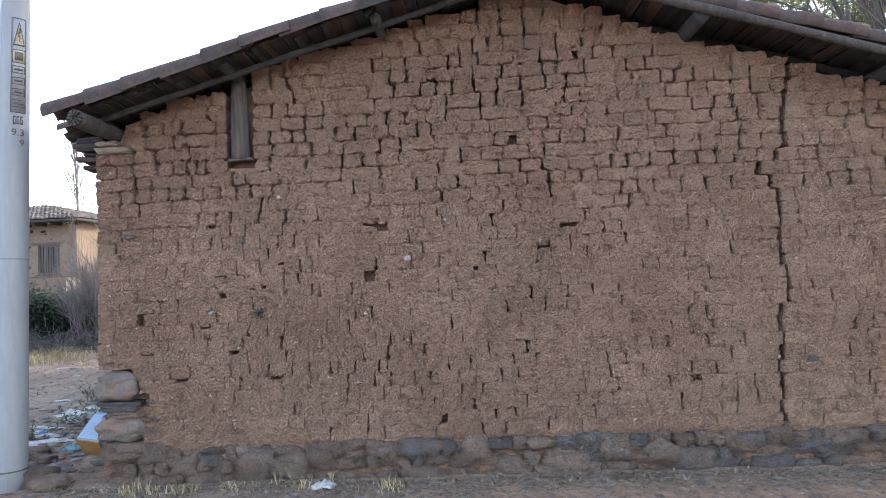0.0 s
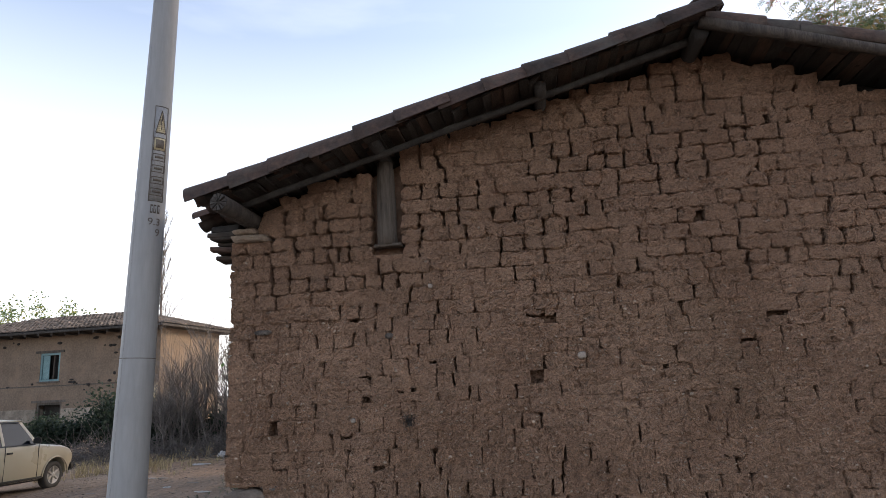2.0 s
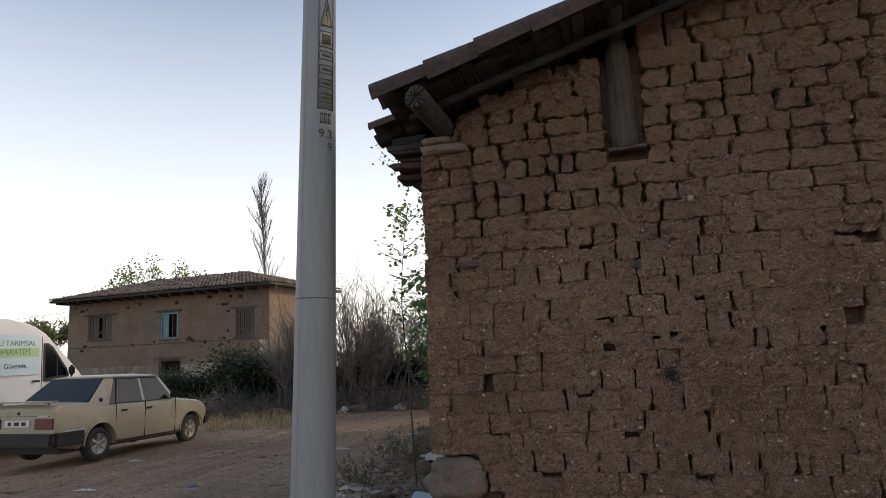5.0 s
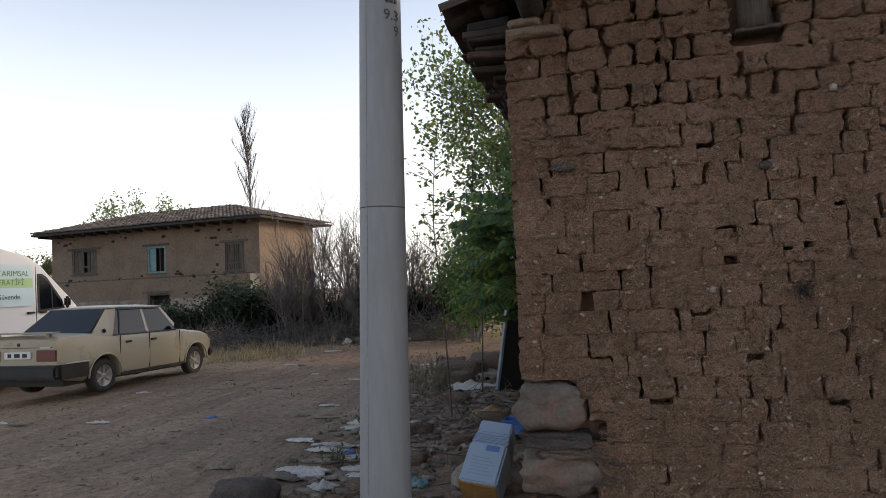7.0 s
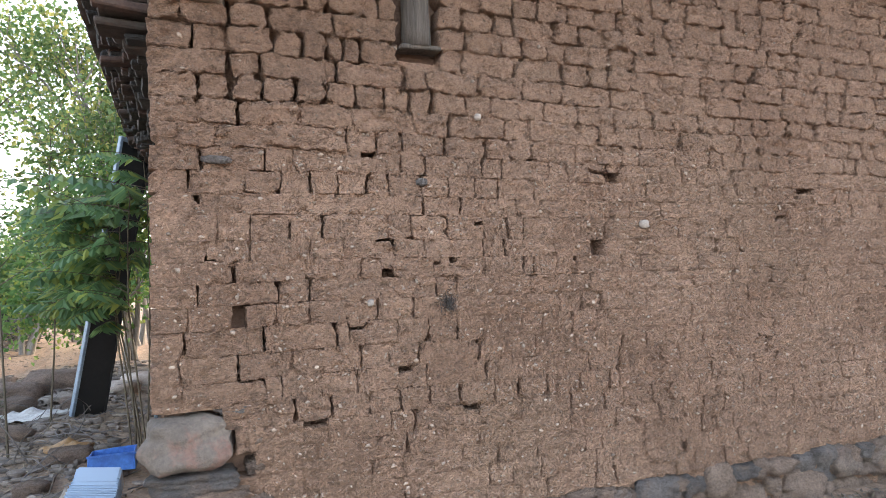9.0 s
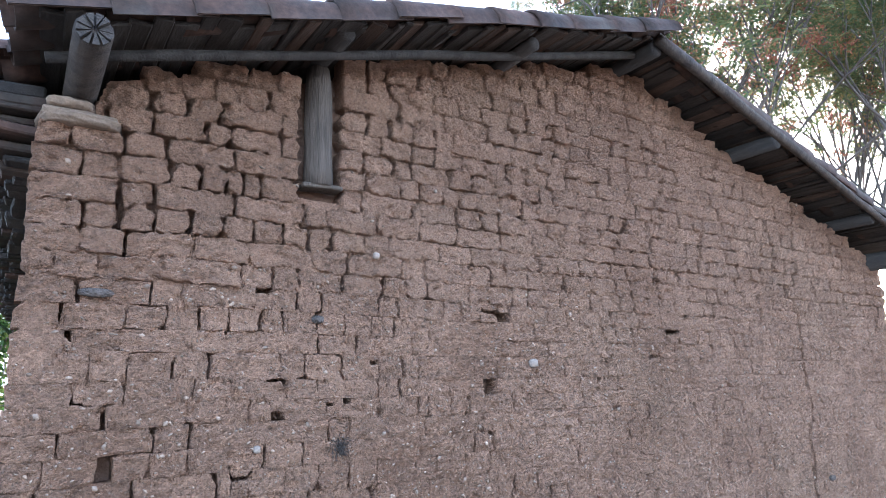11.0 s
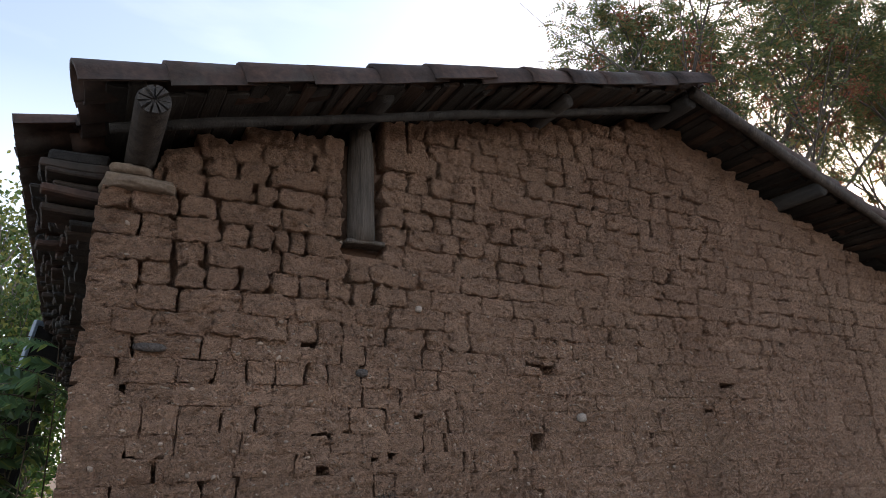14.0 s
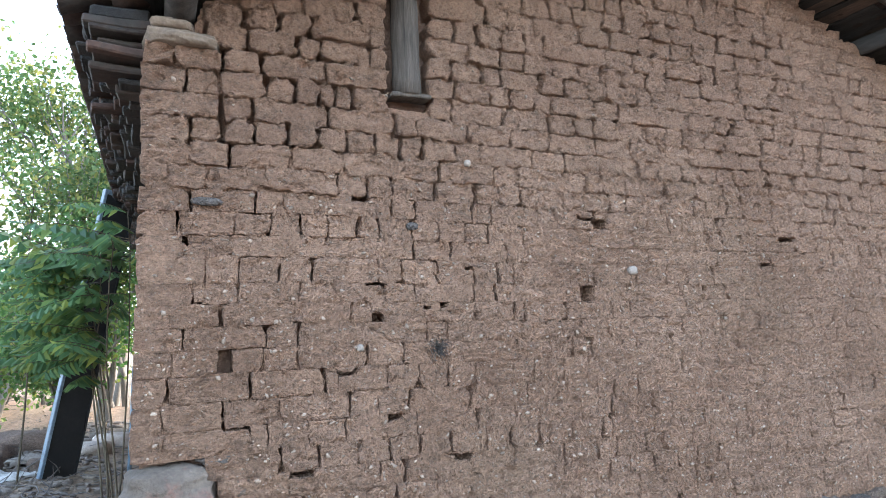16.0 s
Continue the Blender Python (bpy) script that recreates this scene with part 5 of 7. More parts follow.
def build_sedan():
    car = empty("sedan_car", (-11.63, 12.11, -0.062), 0)
    car.matrix_basis = pose(-11.63, 12.11, -0.062, -1.2, 0, 0) @ Matrix.Scale(0.96, 4)
    tagged(car, "dusty champagne boxy old sedan parked on the earth yard", "car")

    def lerp(y, tab):
        for (a, b), (c, d) in zip(tab, tab[1:]):
            if y <= c:
                return b + (d - b) * (y - a) / (c - a)
        return tab[-1][1]

    top = [(-2.20, 0.95), (-2.12, 1.01), (-1.5, 1.015), (-1.2, 0.975), (0.7, 0.95), (0.85, 0.95), (1.5, 0.875), (1.77, 0.80), (1.81, 0.75)]
    hw = [(-2.20, 0.755), (-2.0, 0.79), (-1.2, 0.815), (0.8, 0.815), (1.6, 0.79), (1.81, 0.755)]
    bot = [(-2.20, 0.40), (-2.0, 0.30), (-1.6, 0.24), (1.5, 0.24), (1.72, 0.30), (1.81, 0.36)]
    st = sorted(set([round(-2.20 + 0.047 * i, 3) for i in range(86)] + [-2.19, 1.81]))
    V, F = [], []
    for y in st:
        w, t, b = lerp(y, hw), lerp(y, top), lerp(y, bot)
        arch = 0.0
        for yc in (-1.25, 1.25):
            if abs(y - yc) < 0.36:
                arch = max(arch, 0.28 + math.sqrt(0.36 ** 2 - (y - yc) ** 2))
        half = [(0.0, b), (w * 0.90, b), (w * 0.975, b + 0.05), (w * 0.995, b + 0.2), (w, 0.60), (w * 0.992, 0.70), (w * 0.985, t - 0.12), (w * 0.955, t - 0.035), (w * 0.90, t - 0.004), (w * 0.5, t + 0.012), (0.0, t + 0.018)]
        if arch:
            half = [(x, max(z, min(arch, t - 0.15)) if i < 6 else z) for i, (x, z) in enumerate(half)]
        V += [(x, y, z) for x, z in half] + [(-x, y, z) for x, z in half[-2:0:-1]]
    m = 20
    for i in range(len(st) - 1):
        for j in range(m):
            k = (j + 1) % m
            F.append((i * m + j, i * m + k, (i + 1) * m + k, (i + 1) * m + j))
    F += [tuple(range(m))[::-1], tuple((len(st) - 1) * m + j for j in range(m))]
    body = obj("body", V, F, CARPAINT, car)
    body.data.set_sharp_from_angle(angle=radians(28))
    bm = box_bm(-0.66, 0.66, -2.0, 1.7, 0.20, 0.55)
    part("underbody", bm, BLACKPL, car)
    # greenhouse
    zb, zr = 0.955, 1.43
    for s in (1, -1):
        def P(x, y, z):
            return (x * s, y, z)
        def S(name, pts, th, mat, label=""):
            q = [P(*p) for p in pts]
            return slab(name, q if s > 0 else q[::-1], th, mat, car, label)
        S("pillar", [(0.735, 0.80, zb), (0.595, 0.40, zr), (0.60, 0.32, zr), (0.745, 0.69, zb)], 0.04, CARPAINT)
        S("pillar", [(0.762, -0.12, zb), (0.612, -0.14, zr), (0.612, -0.20, zr), (0.762, -0.19, zb)], 0.04, CARPAINT)
        S("pillar", [(0.758, -1.03, zb), (0.612, -0.80, zr), (0.585, -1.00, zr), (0.735, -1.52, zb)], 0.05, CARPAINT)
        S("side_window", [(0.745, 0.68, zb + 0.005), (0.602, 0.32, zr - 0.01), (0.608, -0.14, zr - 0.01), (0.756, -0.12, zb + 0.005)], 0.006, GLASS)
        S("side_window", [(0.756, -0.19, zb + 0.005), (0.608, -0.20, zr - 0.01), (0.608, -0.80, zr - 0.01), (0.752, -1.02, zb + 0.005)], 0.006, GLASS)
        S("window_bar", [(0.763, -0.86, zb), (0.622, -0.72, zr - 0.015), (0.622, -0.745, zr - 0.015), (0.763, -0.885, zb)], 0.02, BLACKPL)
        S("rain_guard", [(0.632, 0.32, zr - 0.035), (0.612, 0.31, zr + 0.004), (0.622, -0.82, zr + 0.004), (0.642, -0.82, zr - 0.035)], 0.008, BLACKPL)
        S("door_seal", [(0.778, 0.66, zb - 0.012), (0.768, 0.66, zb + 0.01), (0.778, -1.05, zb + 0.01), (0.788, -1.05, zb - 0.012)], 0.012, BLACKPL)
        for y0, y1, z0, z1 in ((-0.157, -0.152, 0.30, 0.95), (0.72, 0.725, 0.30, 0.94), (-0.91, -0.905, 0.62, 0.95)):
            part("door_gap", box_bm(min(0.80 * s, 0.8185 * s), max(0.80 * s, 0.8165 * s), y0, y1, z0, z1), BLACKPL, car)
        for y in (-0.34, -1.0):
            part("door_handle", box_bm(min(0.80 * s, 0.838 * s), max(0.80 * s, 0.838 * s), y + 0.22, y + 0.36, 0.80, 0.835, 0.008), BLACKPL, car)
        part("sill_strip", box_bm(min(0.79 * s, 0.822 * s), max(0.79 * s, 0.822 * s), -0.88, 0.88, 0.255, 0.30, 0.006), BLACKPL, car)
        part("side_strip", box_bm(min(0.80 * s, 0.824 * s), max(0.80 * s, 0.824 * s), -2.1, -1.62, 0.565, 0.585, 0.004), CHROME, car)
        for yc in (-1.25, 1.25):
            pts = [(0.817 * s, yc + 0.375 * math.cos(radians(a)), 0.28 + 0.375 * math.sin(radians(a))) for a in range(0, 181, 12)]
            v, f = tube(pts, [0.016] * len(pts), 6)
            obj("arch_lip", v, f, CARPAINT, car)
        part("mirror", box_bm(min(0.78 * s, 0.95 * s), max(0.78 * s, 0.95 * s), 0.56, 0.64, 0.965, 1.08, 0.02), BLACKPL, car)
        part("tail_lamp", box_bm(min(0.36 * s, 0.745 * s), max(0.36 * s, 0.745 * s), -2.222, -2.17, 0.62, 0.80, 0.01), REDLAMP, car)
        part("head_lamp", box_bm(min(0.42 * s, 0.72 * s), max(0.42 * s, 0.72 * s), 1.79, 1.82, 0.58, 0.72, 0.01), CHROME, car)
        part("corner_badge", box_bm(min(0.70 * s, 0.757 * s), max(0.70 * s, 0.757 * s), -1.24, -1.16, 1.0, 1.075, 0.02, 3), BLACKPL, car)
        for y in (-1.25, 1.25):
            wheel(car, 0.70 * s, y, 0.285, 0.287, 0.17, s)
    slab("windscreen", [(-0.73, 0.78, zb), (0.73, 0.78, zb), (0.59, 0.39, zr), (-0.59, 0.39, zr)], 0.006, GLASS, car)
    slab("rear_window", [(0.715, -1.50, zb + 0.065), (-0.715, -1.50, zb + 0.065), (-0.575, -1.00, zr), (0.575, -1.00, zr)], 0.006, GLASS, car)
    V, F = [], []
    for i in range(9):
        y = -1.02 + 1.44 * i / 8
        e = 1 - abs(i - 4) / 4
        for j in range(9):
            x = (-1 + 2 * j / 8)
            V.append((x * 0.622, y, zr + 0.05 * (1 - x ** 4) * min(1, e * 2.2) ** 0.6 + 0.002))
    F = [(j * 9 + i, j * 9 + i + 1, (j + 1) * 9 + i + 1, (j + 1) * 9 + i) for j in range(8) for i in range(8)]
    o = len(V)
    V += [(x, y, zr - 0.012) for x, y, z in V]
    F += [tuple(i + o for i in q[::-1]) for q in F[:64]]
    ring = list(range(9)) + [j * 9 + 8 for j in range(1, 9)] + [72 + i for i in range(7, -1, -1)] + [j * 9 for j in range(7, 0, -1)]
    F += [(ring[i], ring[i] + o, ring[(i + 1) % 32] + o, ring[(i + 1) % 32]) for i in range(32)]
    obj("roof_panel", V, F, CARPAINT, car)
    for s in (1, -1):
        part("bumper_end", box_bm(min(0.77 * s, 0.826 * s), max(0.77 * s, 0.826 * s), -2.2, -1.62, 0.33, 0.56, 0.012), BLACKPL, car)
    part("rear_bumper", box_bm(-0.80, 0.80, -2.30, -2.05, 0.34, 0.56, 0.035), BLACKPL, car)
    part("front_bumper", box_bm(-0.79, 0.79, 1.72, 1.88, 0.33, 0.50, 0.035), BLACKPL, car)
    part("trunk_spoiler", box_bm(-0.68, 0.68, -2.22, -2.06, 1.055, 1.08, 0.01), CARPAINT, car)
    for x in (-0.5, 0.5):
        part("spoiler_foot", box_bm(x - 0.03, x + 0.03, -2.14, -2.09, 0.99, 1.06), CARPAINT, car)
    plate = part("number_plate", box_bm(-0.26, 0.26, -2.226, -2.20, 0.665, 0.775, 0.004), PLATEWHITE, car)
    for x0, x1 in ((-0.19, -0.12), (-0.06, 0.05), (0.10, 0.19)):
        part("plate_bar", box_bm(x0, x1, -2.2285, -2.224, 0.69, 0.75), BLACKPL, plate)
    part("trunk_gap", box_bm(-0.66, 0.66, -2.2065, -2.19, 0.835, 0.842), BLACKPL, car)
    part("trunk_badge", box_bm(-0.03, 0.03, -2.2095, -2.19, 0.86, 0.915, 0.008), BLACKPL, car)
    part("trunk_badge", box_bm(0.42, 0.62, -2.2085, -2.19, 0.825, 0.85), CHROME, car)
    for x in (-0.36, 0.36):
        for y in (-0.02, -0.72):
            s = part("seat", box_bm(x - 0.24, x + 0.24, y - 0.45, y + 0.05, 0.45, 0.62, 0.05), SEATCLOTH, car, smooth=True)
            part("seat_back", box_bm(x - 0.23, x + 0.23, y - 0.52, y - 0.40, 0.60, 1.08, 0.05), SEATCLOTH, s, smooth=True)
    part("dashboard", box_bm(-0.70, 0.70, 0.48, 0.76, 0.80, 0.97, 0.04), BLACKPL, car)
    return car


build_sedan()


def build_van():
    gz = ground_z(-15, 12)
    van = empty("delivery_van", (-14.95, 11.75, gz), 0)
    tagged(van, "white high roof delivery van with printed green side panel", "van")
    # side outline (y, z) from the tail round the roof to the nose
    out = [(-2.9, 0.35), (-2.95, 1.2), (-2.9, 2.55), (-2.7, 2.76), (-0.6, 2.77), (0.1, 2.74), (0.65, 2.65), (1.05, 2.42), (1.62, 1.72), (2.05, 1.45), (2.25, 1.0), (2.27, 0.45), (2.2, 0.35)]
    bm = bmesh.new()
    fs = []
    for x in (-0.98, 0.98):
        fs.append([bm.verts.new((x, y, z)) for y, z in out])
    n = len(out)
    bm.faces.new(fs[0])
    bm.faces.new(fs[1][::-1])
    for i in range(n):
        bm.faces.new((fs[0][i], fs[0][(i + 1) % n], fs[1][(i + 1) % n], fs[1][i]))
    for v in bm.verts:
        if v.co.z > 1.5:
            v.co.x *= 1 - 0.05 * (v.co.z - 1.5)
    bmesh.ops.bevel(bm, geom=[e for e in bm.edges], offset=0.07, segments=3, affect="EDGES", clamp_overlap=True)
    body = part("body", bm, VANPAINT, van, smooth=True)
    body.data.set_sharp_from_angle(angle=radians(40))
    X = 0.983

    def side(name, pts, mat, out=0.0, th=0.012, label="", parent=None):
        return slab(name, [(X - 0.049 * max(0, z - 1.5) + out, y, z) for y, z in pts], th, mat, parent or van, label)

    side("cab_window", [(0.92, 1.53), (1.46, 1.58), (1.42, 1.70), (1.10, 2.13), (0.99, 2.21), (0.92, 2.21)], GLASS, 0.004)
    side("window_seal", [(0.88, 1.48), (1.53, 1.54), (1.46, 1.73), (1.12, 2.18), (1.0, 2.26), (0.88, 2.26)], BLACKPL, 0.001)
    side("window_bar", [(1.20, 1.52), (1.225, 1.52), (1.225, 1.94), (1.20, 1.97)], BLACKPL, 0.007)
    for y in (0.84, 1.60, -0.55):
        side("door_gap", [(y, 0.5), (y + 0.012, 0.5), (y + 0.012, 2.4 if y < 1 else 1.6), (y, 2.4 if y < 1 else 1.6)], BLACKPL, 0.002)
    side("side_panel", [(-2.5, 1.62), (0.72, 1.62), (0.78, 1.68), (0.78, 2.38), (0.72, 2.44), (-2.5, 2.44)], PANELBLUE, 0.003, label="pale printed side panel")
    side("panel_band", [(-2.45, 1.98), (0.76, 1.98), (0.76, 2.17), (-2.45, 2.12)], PANELGREEN, 0.0055, 0.004)
    mt = lambda y, z: Matrix(((0, 0, 1, X - 0.049 * (z - 1.5) + 0.0075), (1, 0, 0, y), (0, 1, 0, z), (0, 0, 0, 1)))
    lettering("panel_text", "KÖYÜ TARIMSAL", 0.155, mt(0.10, 2.255), INKGREEN, van)
    lettering("panel_text", "KOOPERATİFİ", 0.155, mt(0.06, 2.08), INKGREEN, van)
    lettering("panel_text", "Güvende.", 0.14, mt(0.22, 1.80), BLACKPL, van)
    part("handle", box_bm(X - 0.01, X + 0.03, 0.60, 0.78, 1.46, 1.50, 0.01), BLACKPL, van)
    part("handle", box_bm(X - 0.01, X + 0.03, 0.90, 1.06, 1.46, 1.50, 0.01), BLACKPL, van)
    part("mirror", box_bm(X + 0.02, X + 0.17, 1.45, 1.55, 1.55, 1.78, 0.04), BLACKPL, van)
    slab("windscreen", [(-0.86, 1.60, 1.76), (0.86, 1.60, 1.76), (0.83, 1.155, 2.305), (-0.83, 1.155, 2.305)], 0.01, BLACKPL, van)
    part("roof_unit", box_bm(-0.55, 0.55, -0.9, -0.1, 2.74, 2.95, 0.06), VANPAINT, van)
    part("lower_trim", box_bm(X - 0.02, X + 0.014, -1.4, 1.05, 0.55, 0.68, 0.01), BLACKPL, van)
    for s in (1, -1):
        for y in (-1.9, 1.55):
            part("wheel_well", box_bm(min(0.6 * s, 0.986 * s), max(0.6 * s, 0.986 * s), y - 0.42, y + 0.42, 0.33, 0.78, 0.12), BLACKPL, van)
            wheel(van, 0.90 * s, y, 0.345, 0.345, 0.2, s)
    return van


build_van()


# ---- plants ----
def bent_path(p, d, length, n, wander, lift=0.0):
    P = [Vector(p)]
    d = Vector(d).normalized()
    for i in range(n):
        d = (d + Vector((random.gauss(0, wander), random.gauss(0, wander), random.gauss(0, wander) + lift))).normalized()
        P.append(P[-1] + d * length / n)
    return P, d


def leaflet(S, p, d, side, ln, w):
    """One leaf blade: a folded pointed quad pair."""
    d, side = Vector(d), Vector(side)
    up = d.cross(side)
    S.add([tuple(p), tuple(p + d * ln * 0.45 + side * w + up * w * 0.25), tuple(p + d * ln - up * ln * 0.12), tuple(p + d * ln * 0.45 - side * w + up * w * 0.25)], [(0, 1, 2), (0, 2, 3)])


def compound_leaf(S, T, p, d, length, pairs, lf, droop=0.5, w=0.30, hang=0.18):
    """A feathered leaf: rachis in T, leaflets in S."""
    p, d = Vector(p), Vector(d).normalized()
    pts = [p]
    n = 6
    dd = d.copy()
    for i in range(n):
        dd = (dd + Vector((0, 0, -droop / n))).normalized()
        pts.append(pts[-1] + dd * length / n)
    if T is not None:
        T.add(*tube(pts, [0.005 * (1 - 0.7 * i / n) for i in range(n + 1)], 3, False))
    for i in range(pairs):
        t = 0.14 + 0.86 * i / pairs
        k = min(n - 1, int(t * n))
        q = pts[k].lerp(pts[k + 1], t * n - k)
        ax = (pts[k + 1] - pts[k]).normalized()
        s = ax.cross(Vector((0, 0, 1)))
        s = s.normalized() if s.length > 0.05 else Vector((1, 0, 0))
        size = lf * (0.75 + 0.5 * math.sin(math.pi * (0.15 + 0.8 * t))) * random.uniform(0.85, 1.1)
        for sg in (1, -1):
            dirn = (s * sg + ax * 0.45 + Vector((0, 0, -hang + random.gauss(0, 0.1)))).normalized()
            leaflet(S, q, dirn, ax, size, size * w * 0.55)
    leaflet(S, pts[-1], dd, dd.cross(Vector((0, 0, 1))).normalized() if abs(dd.z) < 0.98 else Vector((1, 0, 0)), lf, lf * 0.2)


def grow(T, tips, p, d, length, r, depth, wander=0.10, lift=0.02, kids=(3, 5), spread=0.7, ratio=0.6, sides=6):
    n = 5 if depth else 4
    P, dd = bent_path(p, d, length, n, wander, lift)
    T.add(*tube(P, [r * (1 - 0.62 * i / n) for i in range(n + 1)], sides if depth else 4, False))
    if depth == 0:
        tips.append((P[-1], dd))
        tips.append((P[n // 2], dd))
        return
    for i in range(random.randint(*kids)):
        t = random.uniform(0.35, 1.0)
        k = min(n - 1, int(t * n))
        q = P[k].lerp(P[k + 1], t * n - k)
        ax = (P[k + 1] - P[k]).normalized()
        nd = (ax + Vector((random.gauss(0, spread), random.gauss(0, spread), random.gauss(0.1, spread * 0.5)))).normalized()
        grow(T, tips, q, nd, length * ratio * random.uniform(0.75, 1.2), r * 0.5, depth - 1, wander, lift, kids, spread, ratio, max(4, sides - 1))
    tips.append((P[-1], dd))


def thing(name, label, category, loc=(0, 0, 0)):
    e = empty(name, loc)
    return tagged(e, label, category)


def finish(e, *obs):
    for o in obs:
        o.matrix_parent_inverse = e.matrix_basis.inverted()


# feathery saplings at the west side of the house
random.seed(21)
S, T = Soup(), Soup()
sap = thing("tree_of_heaven_sapling", "green feathery leaved saplings growing beside the mud wall", "sapling", (-3.8, 9.2, 0.1))
for i in range(6):
    b = Vector((random.uniform(-3.60, -3.42), random.uniform(7.9, 8.9), -0.02))
    P, dd = bent_path(b, (random.gauss(-0.07, 0.04), random.gauss(0.02, 0.06), 1), random.uniform(2.2, 2.65) if i < 5 else random.uniform(1.6, 1.9), 7, 0.06)
    T.add(*tube(P, [0.010 * (1 - 0.6 * k / 7) for k in range(8)], 6, False))
    for k in range(11):
        t = random.uniform(0.58, 1.0)
        j = min(6, int(t * 7))
        q = P[j].lerp(P[j + 1], t * 7 - j)
        a = random.uniform(0, 2 * math.pi)
        if math.cos(a) > 0.25:
            a = math.pi - a
        d = Vector((math.cos(a) * 0.9 - 0.1, math.sin(a), random.uniform(0.1, 0.6)))
        compound_leaf(S, T, q, d, random.uniform(0.45, 0.78), random.randint(8, 11), random.uniform(0.11, 0.15), random.uniform(0.25, 0.7), 0.46, 0.85)
finish(sap, T.make("stem", STEM, sap), S.make("foliage", LEAF_FEATHER, sap, smooth=False))

# broad leaved trees behind them
def broad_tree(loc, h, spread, nleaf, size, name, label, mat, kids=(3, 4)):
    e = thing(name, label, "tree", loc)
    T, S, tips = Soup(), Soup(), []
    for i in range(3):
        d = (random.gauss(0, 0.16), random.gauss(0, 0.16), 1)
        grow(T, tips, (loc[0] + random.uniform(-0.2, 0.2), loc[1] + random.uniform(-0.2, 0.2), loc[2] - 0.1), d, h * 0.6, 0.07, 3, 0.10, 0.03, kids, spread, 0.56)
    per = max(1, nleaf // len(tips))
    for p, d in tips:
        for k in range(per):
            q = p + Vector((random.gauss(0, 0.26), random.gauss(0, 0.26), random.gauss(0, 0.26)))
            a = Vector((random.gauss(0, 1), random.gauss(0, 1), random.gauss(-0.7, 0.6))).normalized()
            s = a.cross(Vector((random.gauss(0, 1), random.gauss(0, 1), random.gauss(0, 1)))).normalized()
            ln = size * random.uniform(0.7, 1.3)
            leaflet(S, q, a, s, ln, ln * 0.34)
    finish(e, T.make("trunk", BARK, e), S.make("crown", mat, e, smooth=False))
    return e


random.seed(5)
broad_tree((-4.4, 16.2, 0.0), 6.6, 0.32, 8500, 0.105, "broad_leaved_tree", "tall green broad leaved tree with yellowing leaves behind the shed", LEAF_BROAD)
random.seed(8)
broad_tree((-3.8, 17.2, 0.0), 6.8, 0.34, 7500, 0.105, "broad_leaved_tree", "leafy green tree behind the side of the mud house", LEAF_BROAD)
random.seed(9)
for bx, by, bh in ((-6.1, 18.2, 2.6), (-4.6, 15.0, 2.2), (-3.85, 14.6, 3.6), (-5.4, 20.5, 3.2)):
    broad_tree((bx, by, 0.0), bh, 0.6, 6500, 0.10, "leafy_bush", "dense dark green bush behind the rubble", LEAF)

# slim young trees with simple leaves at the house side
random.seed(12)
for x, y, h in ((-4.55, 8.9, 3.4), (-4.38, 9.8, 3.0)):
    e = thing("young_tree", "slim young tree with pale green leaves beside the mud house", "tree", (x, y, ground_z(x, y)))
    T, S, tips = Soup(), Soup(), []
    P, dd = bent_path((x, y, ground_z(x, y) - 0.03), (0.02, 0, 1), h, 8, 0.04, 0.02)
    T.add(*tube(P, [0.011 * (1 - 0.7 * k / 8) for k in range(9)], 6, False))
    for k in range(26):
        t = random.uniform(0.4, 1.0)
        j = min(7, int(t * 8))
        q = P[j].lerp(P[j + 1], t * 8 - j)
        a = random.uniform(0, 6.283)
        Q, d2 = bent_path(q, (math.cos(a), math.sin(a), 0.7), random.uniform(0.25, 0.6) * (1.25 - t * 0.6), 4, 0.1)
        T.add(*tube(Q, [0.006, 0.005, 0.004, 0.003, 0.002], 4, False))
        for m in range(13):
            w = Q[1 + m % 4] + Vector((random.gauss(0, 0.04), random.gauss(0, 0.04), random.gauss(0, 0.04)))
            d = Vector((random.gauss(0, 1), random.gauss(0, 1), random.gauss(-0.5, 0.5))).normalized()
            leaflet(S, w, d, d.cross(Vector((0.2, 0.3, 0.9))).normalized(), random.uniform(0.05, 0.085), 0.024)
    finish(e, T.make("trunk", STEM, e), S.make("crown", LEAF_BROAD, e, smooth=False))

